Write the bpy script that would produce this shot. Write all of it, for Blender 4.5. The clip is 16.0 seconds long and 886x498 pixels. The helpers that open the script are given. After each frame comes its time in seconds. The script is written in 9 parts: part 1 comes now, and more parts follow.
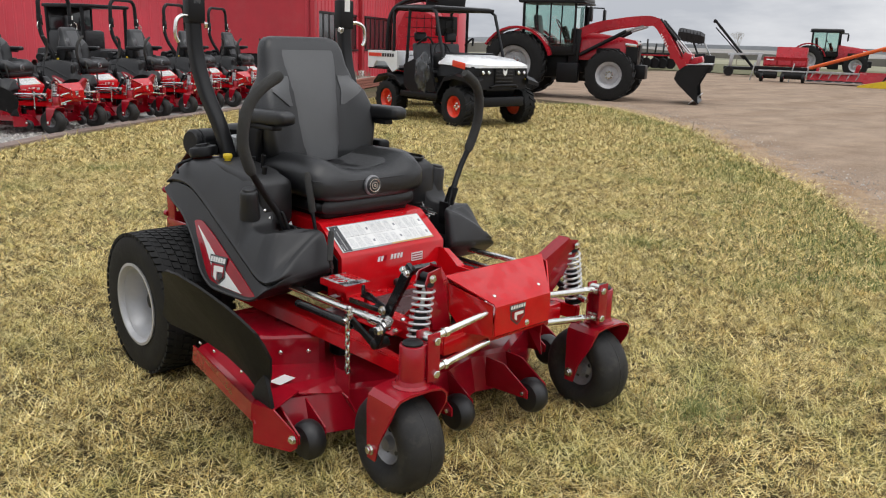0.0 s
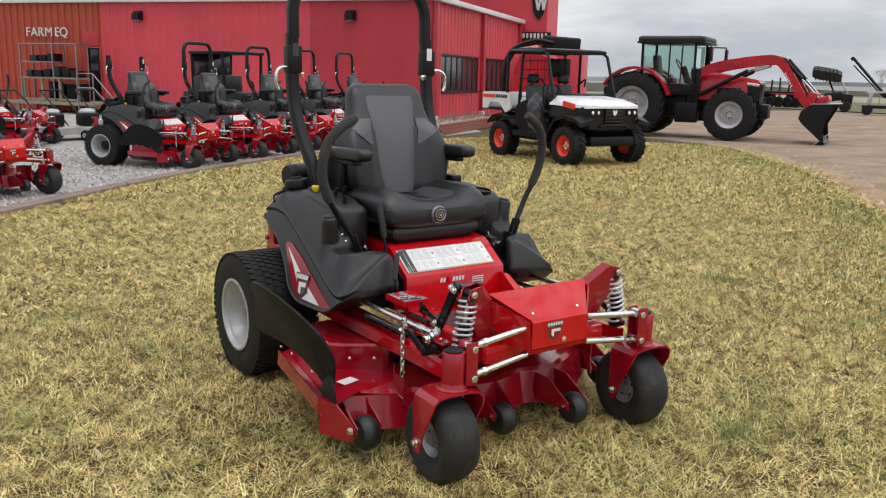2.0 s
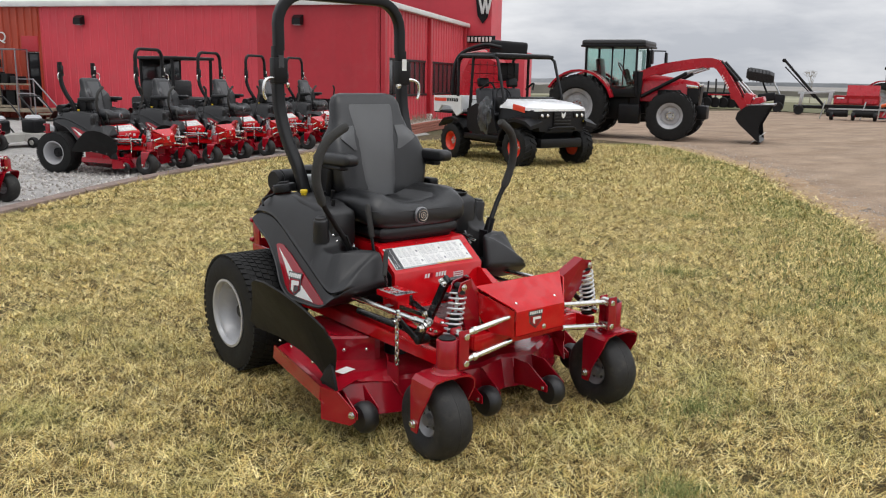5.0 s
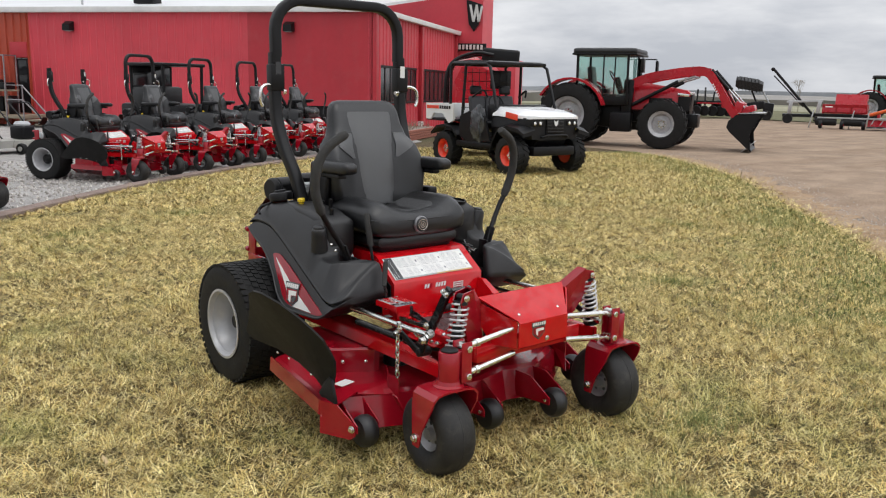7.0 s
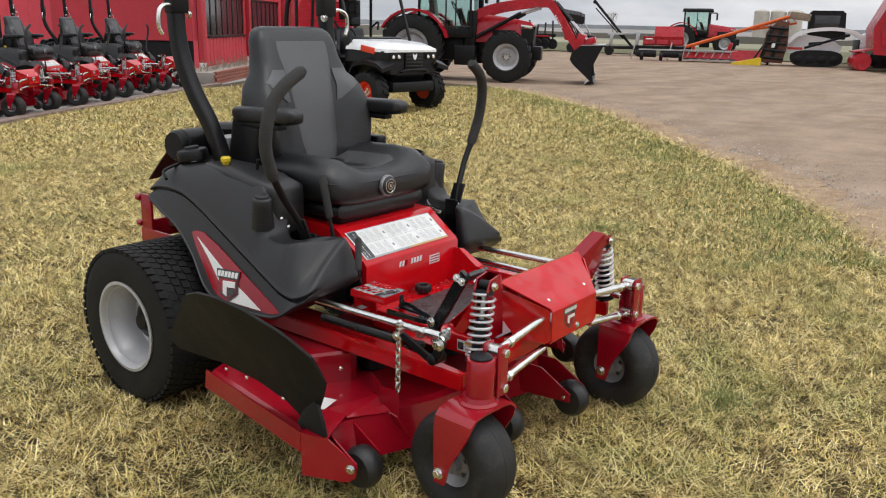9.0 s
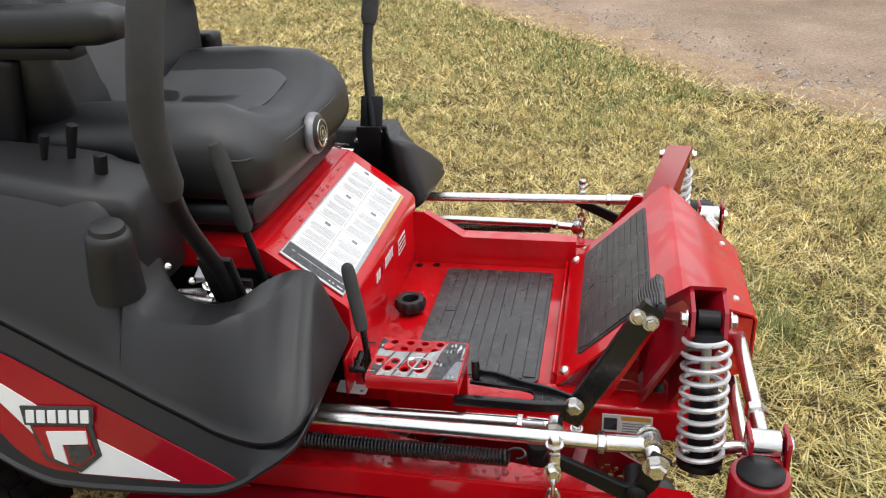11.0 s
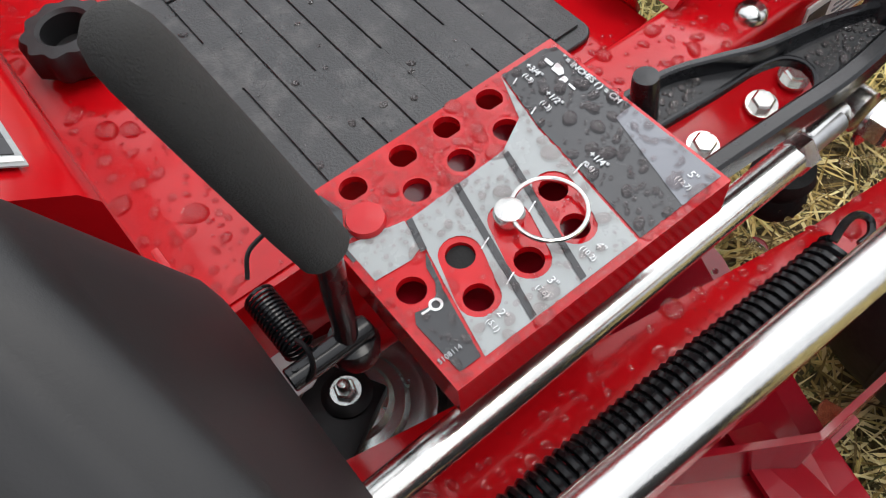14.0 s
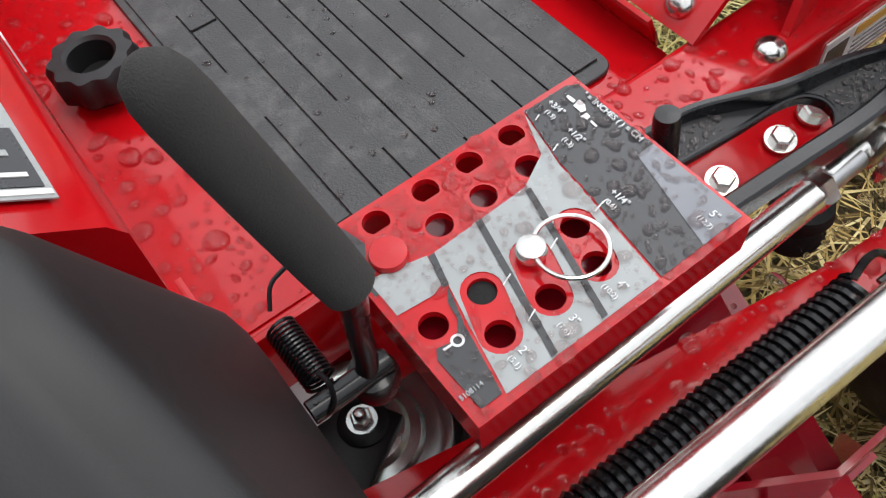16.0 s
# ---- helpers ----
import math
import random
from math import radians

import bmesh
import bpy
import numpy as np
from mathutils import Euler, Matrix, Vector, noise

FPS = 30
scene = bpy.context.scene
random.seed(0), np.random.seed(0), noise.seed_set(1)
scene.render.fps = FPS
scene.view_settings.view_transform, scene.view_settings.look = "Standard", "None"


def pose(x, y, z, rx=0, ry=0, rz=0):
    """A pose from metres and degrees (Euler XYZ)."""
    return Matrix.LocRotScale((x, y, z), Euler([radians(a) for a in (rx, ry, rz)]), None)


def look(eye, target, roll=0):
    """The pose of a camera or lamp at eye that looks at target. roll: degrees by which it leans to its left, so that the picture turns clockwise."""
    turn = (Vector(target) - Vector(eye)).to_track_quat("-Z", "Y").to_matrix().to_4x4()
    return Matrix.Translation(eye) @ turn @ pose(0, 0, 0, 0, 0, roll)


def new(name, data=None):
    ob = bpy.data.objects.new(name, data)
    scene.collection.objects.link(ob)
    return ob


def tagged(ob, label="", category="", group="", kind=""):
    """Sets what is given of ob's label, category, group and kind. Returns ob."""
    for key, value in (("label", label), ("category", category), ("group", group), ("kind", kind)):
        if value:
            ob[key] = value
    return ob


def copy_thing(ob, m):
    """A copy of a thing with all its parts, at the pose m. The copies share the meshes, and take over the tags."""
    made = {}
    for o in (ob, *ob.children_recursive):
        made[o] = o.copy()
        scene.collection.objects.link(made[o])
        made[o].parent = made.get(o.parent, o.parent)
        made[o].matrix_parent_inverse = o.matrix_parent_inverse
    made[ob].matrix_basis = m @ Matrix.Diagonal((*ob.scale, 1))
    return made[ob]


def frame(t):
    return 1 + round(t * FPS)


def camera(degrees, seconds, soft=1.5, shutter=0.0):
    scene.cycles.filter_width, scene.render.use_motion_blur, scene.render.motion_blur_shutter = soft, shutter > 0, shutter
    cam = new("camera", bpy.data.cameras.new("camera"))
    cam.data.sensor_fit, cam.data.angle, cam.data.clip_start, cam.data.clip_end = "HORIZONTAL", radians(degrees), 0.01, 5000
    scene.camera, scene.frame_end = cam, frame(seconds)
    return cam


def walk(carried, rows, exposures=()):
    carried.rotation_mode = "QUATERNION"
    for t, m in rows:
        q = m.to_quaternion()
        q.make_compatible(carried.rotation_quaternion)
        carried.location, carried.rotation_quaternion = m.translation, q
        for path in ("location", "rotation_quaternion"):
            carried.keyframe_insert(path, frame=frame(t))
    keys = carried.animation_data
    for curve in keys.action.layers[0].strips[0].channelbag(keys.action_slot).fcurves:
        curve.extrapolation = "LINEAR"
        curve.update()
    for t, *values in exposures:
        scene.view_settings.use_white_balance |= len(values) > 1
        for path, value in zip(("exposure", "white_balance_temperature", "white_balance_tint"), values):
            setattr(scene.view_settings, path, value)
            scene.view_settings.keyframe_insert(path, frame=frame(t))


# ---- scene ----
cam = camera(56.0, 16.0, 1.15)
PATH = [
    (0, (-2.075, -1.847, 1.406), (-0.735, -0.445, 0.916), 1.8),
    (0.5, (-2.053, -1.934, 1.407), (-0.779, -0.476, 0.906), 2.0),
    (1, (-2.038, -2.1, 1.421), (-0.866, -0.551, 0.944), 2.1),
    (1.5, (-2.046, -2.248, 1.437), (-0.92, -0.653, 1.004), 1.6),
    (2, (-2.108, -2.31, 1.442), (-0.988, -0.705, 1.034), 1.3),
    (2.5, (-2.26, -2.362, 1.46), (-1.121, -0.766, 1.065), 1.4),
    (3, (-2.368, -2.413, 1.472), (-1.194, -0.843, 1.073), 1.5),
    (3.5, (-2.392, -2.431, 1.467), (-1.191, -0.885, 1.061), 1.7),
    (4, (-2.405, -2.432, 1.475), (-1.194, -0.893, 1.068), 1.4),
    (6.5, (-2.413, -2.39, 1.474), (-1.169, -0.871, 1.088), 1.0),
    (7, (-2.41, -2.35, 1.473), (-1.162, -0.834, 1.09), 1.2),
    (7.5, (-2.386, -2.251, 1.45), (-1.118, -0.755, 1.055), 1.7),
    (8, (-2.314, -1.992, 1.419), (-0.96, -0.579, 1.008), 1.5),
    (8.5, (-2.293, -1.719, 1.416), (-0.865, -0.394, 0.962), 1.7),
    (9, (-2.292, -1.336, 1.417), (-0.774, -0.143, 0.895), 1.2),
    (11.3, (-1.285, 0.321, 1.274), (0.471, 0.473, 0.328), -2.6),
    (11.5, (-1.174, 0.404, 1.253), (0.549, 0.393, 0.238), -2.8),
    (12, (-0.926, 0.573, 1.172), (0.582, 0.153, -0.073), -4.5),
    (12.5, (-0.681, 0.563, 1.018), (0.595, -0.005, -0.413), -6.2),
    (13, (-0.548, 0.567, 0.901), (0.567, -0.047, -0.641), -7.5),
    (13.5, (-0.515, 0.597, 0.846), (0.428, 0.011, -0.818), -8.2),
    (14, (-0.512, 0.594, 0.854), (0.399, 0.038, -0.838), -7.9),
    (14.5, (-0.505, 0.594, 0.851), (0.414, 0.04, -0.837), -7.7),
    (15, (-0.505, 0.593, 0.852), (0.423, 0.037, -0.83), -7.6),
    (15.5, (-0.504, 0.596, 0.854), (0.438, 0.038, -0.819), -7.6),
    (16, (-0.506, 0.595, 0.86), (0.451, 0.033, -0.804), -7.9),
]
walk(cam, [(t, look(eye, target, roll)) for t, eye, target, roll in PATH], exposures=((0, 0.46), (9, 0.46), (11.5, 0.78), (12.5, 0.72), (13.5, 0.67), (16, 0.69)))

# ---- light ----
world = bpy.data.worlds.new("overcast_sky")
scene.world = world
world.use_nodes = True
wn, wl = world.node_tree.nodes, world.node_tree.links
wn.clear()
w_out, w_bg = wn.new("ShaderNodeOutputWorld"), wn.new("ShaderNodeBackground")
sky = wn.new("ShaderNodeTexSky")
sky.sky_type, sky.sun_disc = "NISHITA", False
sky.sun_elevation, sky.sun_rotation = radians(48), radians(150)
sky.dust_density, sky.air_density = 4.0, 1.0
grey = wn.new("ShaderNodeHueSaturation")
grey.inputs["Saturation"].default_value = 0.10
w_co, w_map = wn.new("ShaderNodeTexCoord"), wn.new("ShaderNodeMapping")
w_map.inputs["Scale"].default_value = (2.2, 2.2, 9.0)
cloud = wn.new("ShaderNodeTexNoise")
cloud.inputs["Scale"].default_value, cloud.inputs["Detail"].default_value = 1.6, 7.0
cloud.inputs["Roughness"].default_value = 0.55
w_ramp = wn.new("ShaderNodeValToRGB")
w_ramp.color_ramp.elements[0].position, w_ramp.color_ramp.elements[0].color = 0.38, (0.58, 0.60, 0.64, 1)
w_ramp.color_ramp.elements[1].position, w_ramp.color_ramp.elements[1].color = 0.72, (1.08, 1.07, 1.06, 1)
w_mix = wn.new("ShaderNodeMix")
w_mix.data_type, w_mix.blend_type = "RGBA", "MULTIPLY"
w_mix.inputs["Factor"].default_value = 1.0
veil = wn.new("ShaderNodeMix")
veil.data_type = "RGBA"
veil.inputs["Factor"].default_value = 0.72
veil.inputs["B"].default_value = (7.2, 7.3, 7.5, 1)
wl.new(sky.outputs[0], grey.inputs["Color"])
wl.new(grey.outputs[0], veil.inputs["A"])
wl.new(w_co.outputs["Generated"], w_map.inputs[0])
wl.new(w_map.outputs[0], cloud.inputs["Vector"])
wl.new(cloud.outputs["Fac"], w_ramp.inputs[0])
wl.new(veil.outputs["Result"], w_mix.inputs["A"])
wl.new(w_ramp.outputs[0], w_mix.inputs["B"])
w_xyz, w_up, w_dome = wn.new("ShaderNodeSeparateXYZ"), wn.new("ShaderNodeMapRange"), wn.new("ShaderNodeVectorMath")
w_up.inputs["From Min"].default_value, w_up.inputs["From Max"].default_value = 0.10, 0.85
w_up.inputs["To Min"].default_value, w_up.inputs["To Max"].default_value = 1.0, 1.62
w_dome.operation = "SCALE"
wl.new(w_co.outputs["Generated"], w_xyz.inputs[0])
wl.new(w_xyz.outputs["Z"], w_up.inputs["Value"])
wl.new(w_up.outputs[0], w_dome.inputs["Scale"])
wl.new(w_mix.outputs["Result"], w_dome.inputs[0])
wl.new(w_dome.outputs[0], w_bg.inputs["Color"])
w_bg.inputs["Strength"].default_value = 0.115
wl.new(w_bg.outputs[0], w_out.inputs[0])

sun = new("sun", bpy.data.lights.new("sun", "SUN"))
sun.data.energy, sun.data.angle, sun.data.color = 0.55, radians(25), (1.0, 0.96, 0.9)
sun.matrix_world = look((-2.5, -3.5, 16), (0, 0, 0))

# ---- materials ----


def ramp(nt, fac, stops):
    r = nt.nodes.new("ShaderNodeValToRGB")
    els = r.color_ramp.elements
    els[0].position, els[0].color = stops[0][0], (*stops[0][1], 1)
    els[1].position, els[1].color = stops[-1][0], (*stops[-1][1], 1)
    for p, c in stops[1:-1]:
        els.new(p).color = (*c, 1)
    nt.links.new(fac, r.inputs[0])
    return r.outputs[0]


def noise_tex(nt, scale, detail=4.0, rough=0.55, vector=None, kind="Fac"):
    n = nt.nodes.new("ShaderNodeTexNoise")
    n.inputs["Scale"].default_value, n.inputs["Detail"].default_value, n.inputs["Roughness"].default_value = scale, detail, rough
    if vector is not None:
        nt.links.new(vector, n.inputs["Vector"])
    return n.outputs[kind]


def mix_rgb(nt, fac, a, b, mode="MIX"):
    m = nt.nodes.new("ShaderNodeMix")
    m.data_type, m.blend_type = "RGBA", mode
    for key, v in (("Factor", fac), ("A", a), ("B", b)):
        if isinstance(v, (int, float)):
            m.inputs[key].default_value = v
        elif isinstance(v, tuple):
            m.inputs[key].default_value = (*v, 1)
        else:
            nt.links.new(v, m.inputs[key])
    return m.outputs["Result"]


def material(name, colour, rough=0.5, metal=0.0, vary=0.12, scale=6.0, grain=60.0, bump=0.0, bump_scale=300.0, coat=0.0, rough_vary=0.1,
             dirt=None, dirt_amount=0.0, spec=0.5):
    """A surface with colour that varies at two scales, uneven gloss, fine relief and optional dirt."""
    m = bpy.data.materials.new(name)
    m.use_nodes = True
    nt = m.node_tree
    b = nt.nodes["Principled BSDF"]
    co = nt.nodes.new("ShaderNodeTexCoord").outputs["Object"]
    dark = tuple(c * (1 - vary) for c in colour)
    lite = tuple(min(1.0, c * (1 + vary)) for c in colour)
    big = noise_tex(nt, scale, 3, 0.6, co)
    small = noise_tex(nt, grain, 3, 0.6, co)
    col = ramp(nt, big, [(0.3, dark), (0.7, lite)])
    col = mix_rgb(nt, 0.5 * vary, col, ramp(nt, small, [(0.35, tuple(c * 0.55 for c in colour)), (0.65, tuple(min(1, c * 1.4) for c in colour))]))
    if dirt:
        spots = ramp(nt, noise_tex(nt, scale * 2.3, 6, 0.7, co), [(0.52, (0, 0, 0)), (0.75, (dirt_amount,) * 3)])
        col = mix_rgb(nt, spots, col, dirt)
    nt.links.new(col, b.inputs["Base Color"])
    rr = nt.nodes.new("ShaderNodeMapRange")
    rr.inputs["To Min"].default_value, rr.inputs["To Max"].default_value = max(0.02, rough - rough_vary), min(1, rough + rough_vary)
    nt.links.new(noise_tex(nt, scale * 1.7, 5, 0.65, co), rr.inputs["Value"])
    nt.links.new(rr.outputs[0], b.inputs["Roughness"])
    b.inputs["Metallic"].default_value = metal
    b.inputs["Specular IOR Level"].default_value = spec
    if coat:
        b.inputs["Coat Weight"].default_value, b.inputs["Coat Roughness"].default_value = coat, 0.06
    if bump:
        bp = nt.nodes.new("ShaderNodeBump")
        bp.inputs["Strength"].default_value, bp.inputs["Distance"].default_value = bump, 0.002
        nt.links.new(noise_tex(nt, bump_scale, 3, 0.6, co), bp.inputs["Height"])
        nt.links.new(bp.outputs[0], b.inputs["Normal"])
    return m


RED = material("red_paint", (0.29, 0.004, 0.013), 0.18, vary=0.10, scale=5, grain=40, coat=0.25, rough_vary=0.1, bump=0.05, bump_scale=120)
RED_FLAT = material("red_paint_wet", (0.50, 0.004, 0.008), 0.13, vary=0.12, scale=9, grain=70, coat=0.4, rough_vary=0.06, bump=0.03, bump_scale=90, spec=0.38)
# runs and puddles of rain on the flat paint: smoother, with ragged outlines
nt = RED_FLAT.node_tree
wet = ramp(nt, noise_tex(nt, 13.0, 4, 0.55, nt.nodes.new("ShaderNodeTexCoord").outputs["Object"]), [(0.500, (0.42,) * 3), (0.525, (0.06,) * 3)])
nt.links.new(wet, nt.nodes["Principled BSDF"].inputs["Coat Weight"])
BLACK = material("black_paint", (0.0050, 0.0050, 0.0058), 0.42, vary=0.2, scale=8, bump=0.10, bump_scale=400, spec=0.28)
WET_BLACK = material("wet_black_paint", (0.0075, 0.0078, 0.009), 0.26, vary=0.2, scale=14, bump=0.04, bump_scale=60, rough_vary=0.10, spec=0.42, coat=0.15)
WET_STEEL = material("wet_grey_steel", (0.46, 0.48, 0.47), 0.24, metal=0.85, vary=0.25, scale=30, grain=140, rough_vary=0.14)
PLASTIC = material("grey_black_plastic", (0.0122, 0.0120, 0.0128), 0.47, vary=0.12, scale=4, grain=30, bump=0.07, bump_scale=900, rough_vary=0.08, spec=0.50)
FOAM = material("black_foam", (0.036, 0.0355, 0.034), 0.92, vary=0.15, scale=20, bump=0.5, bump_scale=1100)
CASTER_RUBBER = material("worn_caster_rubber", (0.018, 0.0175, 0.017), 0.62, vary=0.3, scale=9, grain=80, bump=0.25, bump_scale=220, dirt=(0.09, 0.08, 0.066), dirt_amount=0.35, spec=0.35)
RUBBER = material("tyre_rubber", (0.0080, 0.0080, 0.0080), 0.68, vary=0.25, scale=7, grain=90, bump=0.3, bump_scale=260, dirt=(0.06, 0.054, 0.045), dirt_amount=0.15, spec=0.3)
MAT_RUBBER = material("ribbed_rubber", (0.026, 0.027, 0.028), 0.30, vary=0.35, scale=14, grain=120, bump=0.3, bump_scale=500, dirt=(0.15, 0.147, 0.14), dirt_amount=0.50, rough_vary=0.15, spec=0.65)
VINYL = material("black_vinyl", (0.0058, 0.0060, 0.0070), 0.38, vary=0.15, scale=6, bump=0.25, bump_scale=700, spec=0.60)
VINYL_GREY = material("grey_vinyl", (0.037, 0.038, 0.040), 0.44, vary=0.12, scale=6, bump=0.3, bump_scale=800, spec=1.0)
ZINC = material("zinc_plate", (0.72, 0.71, 0.68), 0.22, metal=1.0, vary=0.12, scale=14, grain=120, bump=0.06, bump_scale=300, rough_vary=0.1)
CHROME = material("bright_zinc", (0.78, 0.77, 0.74), 0.22, metal=1.0, vary=0.10, scale=18, grain=160, bump=0.08, bump_scale=200, rough_vary=0.12)
DULL_STEEL = material("dull_zinc", (0.30, 0.30, 0.31), 0.5, metal=0.9, vary=0.3, scale=24, grain=90, bump=0.15, bump_scale=300)
STEEL = material("galvanised_steel", (0.50, 0.51, 0.52), 0.42, metal=1.0, vary=0.2, scale=20, bump=0.1, bump_scale=300)
SPRING = material("silver_spring_paint", (0.62, 0.62, 0.63), 0.30, metal=0.55, vary=0.1, scale=20, rough_vary=0.1)
CASTER_RIM = material("dull_grey_rim", (0.27, 0.27, 0.28), 0.42, metal=0.3, vary=0.15, scale=14)
RIM = material("silver_rim_paint", (0.43, 0.43, 0.44), 0.35, metal=0.2, vary=0.1, scale=8, bump=0.05)
WHITE = material("white_print", (0.74, 0.74, 0.72), 0.35, vary=0.05, scale=10)
GREY_PRINT = material("grey_print", (0.34, 0.36, 0.36), 0.28, vary=0.08, scale=12)
MID_PRINT = material("mid_grey_print", (0.20, 0.21, 0.235), 0.28, vary=0.08, scale=12)
DARK_PRINT = material("charcoal_print", (0.040, 0.041, 0.044), 0.28, vary=0.15, scale=12)
FINE_PRINT = material("fine_grey_print", (0.46, 0.47, 0.48), 0.35, vary=0.05, scale=10)
YELLOW = material("yellow_plastic", (0.70, 0.50, 0.02), 0.4, vary=0.1)
# deep maroon, used only on the plate by the muffler
MAROON = material("heat_darkened_red", (0.055, 0.012, 0.008), 0.5, vary=0.25, scale=12)
ORANGE = material("orange_paint", (0.72, 0.12, 0.02), 0.35, vary=0.12, dirt=(0.2, 0.12, 0.06), dirt_amount=0.3)
ORANGE_RED = material("orange_red_paint", (0.75, 0.06, 0.025), 0.35, vary=0.1)
WHITE_PAINT = material("white_paint", (0.78, 0.79, 0.80), 0.25, vary=0.05, coat=0.3)
FAR_RED = material("weathered_red_paint", (0.40, 0.006, 0.016), 0.28, vary=0.16, scale=1.5, grain=20)
CABIN_GREY = material("light_grey_panel", (0.42, 0.43, 0.44), 0.45, vary=0.1)
CONCRETE = material("concrete", (0.36, 0.35, 0.32), 0.85, vary=0.2, scale=1.5, grain=40, bump=0.4, bump_scale=80)
TIMBER = material("weathered_timber", (0.26, 0.22, 0.16), 0.8, vary=0.3, scale=3, grain=40, bump=0.3)
# aerial haze is painted into the far ridge's grey-blue colour
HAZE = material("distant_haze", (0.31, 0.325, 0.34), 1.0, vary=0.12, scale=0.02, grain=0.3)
FIELD = material("distant_field", (0.24, 0.23, 0.15), 1.0, vary=0.25, scale=0.03, grain=0.6)


def siding(name, colour):
    return material(name, colour, 0.5, vary=0.10, scale=0.7, grain=12, bump=0.08, bump_scale=30, rough_vary=0.1, dirt=(0.30, 0.16, 0.14), dirt_amount=0.12)


SIDING = siding("red_steel_siding", (0.58, 0.050, 0.070))
SIDING_DEEP = siding("deep_red_siding", (0.42, 0.022, 0.034))
SIDING_OLD = siding("orange_red_container_paint", (0.40, 0.060, 0.030))
TRIM_WHITE = material("white_gutter", (0.66, 0.66, 0.64), 0.45, vary=0.08, scale=2)
ROOF = material("white_steel_roof", (0.62, 0.63, 0.64), 0.4, vary=0.06, scale=0.6)


def glass(name, tint=(0.85, 0.92, 0.90), rough=0.03):
    m = bpy.data.materials.new(name)
    m.use_nodes = True
    b = m.node_tree.nodes["Principled BSDF"]
    b.inputs["Base Color"].default_value = (*tint, 1)
    b.inputs["Transmission Weight"].default_value, b.inputs["Roughness"].default_value, b.inputs["IOR"].default_value = 1.0, rough, 1.45
    return m


GLASS = glass("cab_glass", (0.70, 0.85, 0.80))
WINDOW_GLASS = material("window_pane", (0.03, 0.031, 0.033), 0.10, vary=0.3, scale=1, rough_vary=0.04, spec=0.6)
# reddish grey tint imitates the sky sheen lost beneath each drop
TINTED_WATER = glass("water", (0.76, 0.68, 0.68), 0.0)
TINTED_WATER.node_tree.nodes["Principled BSDF"].inputs["IOR"].default_value = 1.33

# ---- mesh tools ----


def frame_of(d):
    """Two directions square to d."""
    d = Vector(d).normalized()
    a = d.orthogonal().normalized()
    return a, d.cross(a)


def add_ring_mesh(bm, rings, close_ends=True, closed=True):
    """Join rings of points into a skin."""
    vs = [[bm.verts.new(p) for p in ring] for ring in rings]
    n = len(vs[0])
    for a, b in zip(vs, vs[1:]):
        for i in range(n if closed else n - 1):
            j = (i + 1) % n
            bm.faces.new((a[i], a[j], b[j], b[i]))
    if close_ends and closed:
        bm.faces.new(vs[0][::-1])
        bm.faces.new(vs[-1])
    return vs


def rod(bm, p0, p1, r, r1=None, n=14):
    p0, p1 = Vector(p0), Vector(p1)
    a, b = frame_of(p1 - p0)
    r1 = r if r1 is None else r1
    ring = lambda p, q: [p + q * (math.cos(t) * a + math.sin(t) * b) for t in np.linspace(0, 2 * math.pi, n, endpoint=False)]
    c = min(r, r1) * 0.12
    d = (p1 - p0).normalized() * c
    add_ring_mesh(bm, [ring(p0, r - c), ring(p0 + d, r), ring(p1 - d, r1), ring(p1, r1 - c)])
    return bm


def smooth_path(points, step=6):
    """A soft curve through the points."""
    pts = [Vector(p) for p in points]
    pts = [2 * pts[0] - pts[1], *pts, 2 * pts[-1] - pts[-2]]
    out = []
    for i in range(1, len(pts) - 2):
        p0, p1, p2, p3 = pts[i - 1 : i + 3]
        for k in range(step):
            t = k / step
            out.append(0.5 * (2 * p1 + (p2 - p0) * t + (2 * p0 - 5 * p1 + 4 * p2 - p3) * t * t + (3 * p1 - p0 - 3 * p2 + p3) * t**3))
    return out + [pts[-2]]


def sweep(bm, path, r, n=12, section=None, up=(0, 0, 1)):
    """A tube, or a flat section, along a path."""
    path = [Vector(p) for p in path]
    rings, a = [], None
    for i, p in enumerate(path):
        d = (path[min(i + 1, len(path) - 1)] - path[max(i - 1, 0)]).normalized()
        if section:
            u = Vector(up)
            s = d.cross(u).normalized()
            t = s.cross(d)
            rings.append([p + x * s + y * t for x, y in section])
        else:
            a = (a - d * a.dot(d)).normalized() if a is not None else d.orthogonal().normalized()
            b = d.cross(a)
            rr = r(i / (len(path) - 1)) if callable(r) else r
            rings.append([p + rr * (math.cos(q) * a + math.sin(q) * b) for q in np.linspace(0, 2 * math.pi, n, endpoint=False)])
    add_ring_mesh(bm, rings)
    return bm


def box(bm, size, at, rot=(0, 0, 0), bevel=0.004, segs=2):
    m = pose(*at, *rot) @ Matrix.Diagonal((*size, 1))
    made = bmesh.ops.create_cube(bm, size=1.0, matrix=m)
    if bevel:
        edges = list({e for v in made["verts"] for e in v.link_edges})
        bmesh.ops.bevel(bm, geom=edges, offset=min(bevel, min(size) * 0.45), segments=segs, affect="EDGES", profile=0.6)
    return bm


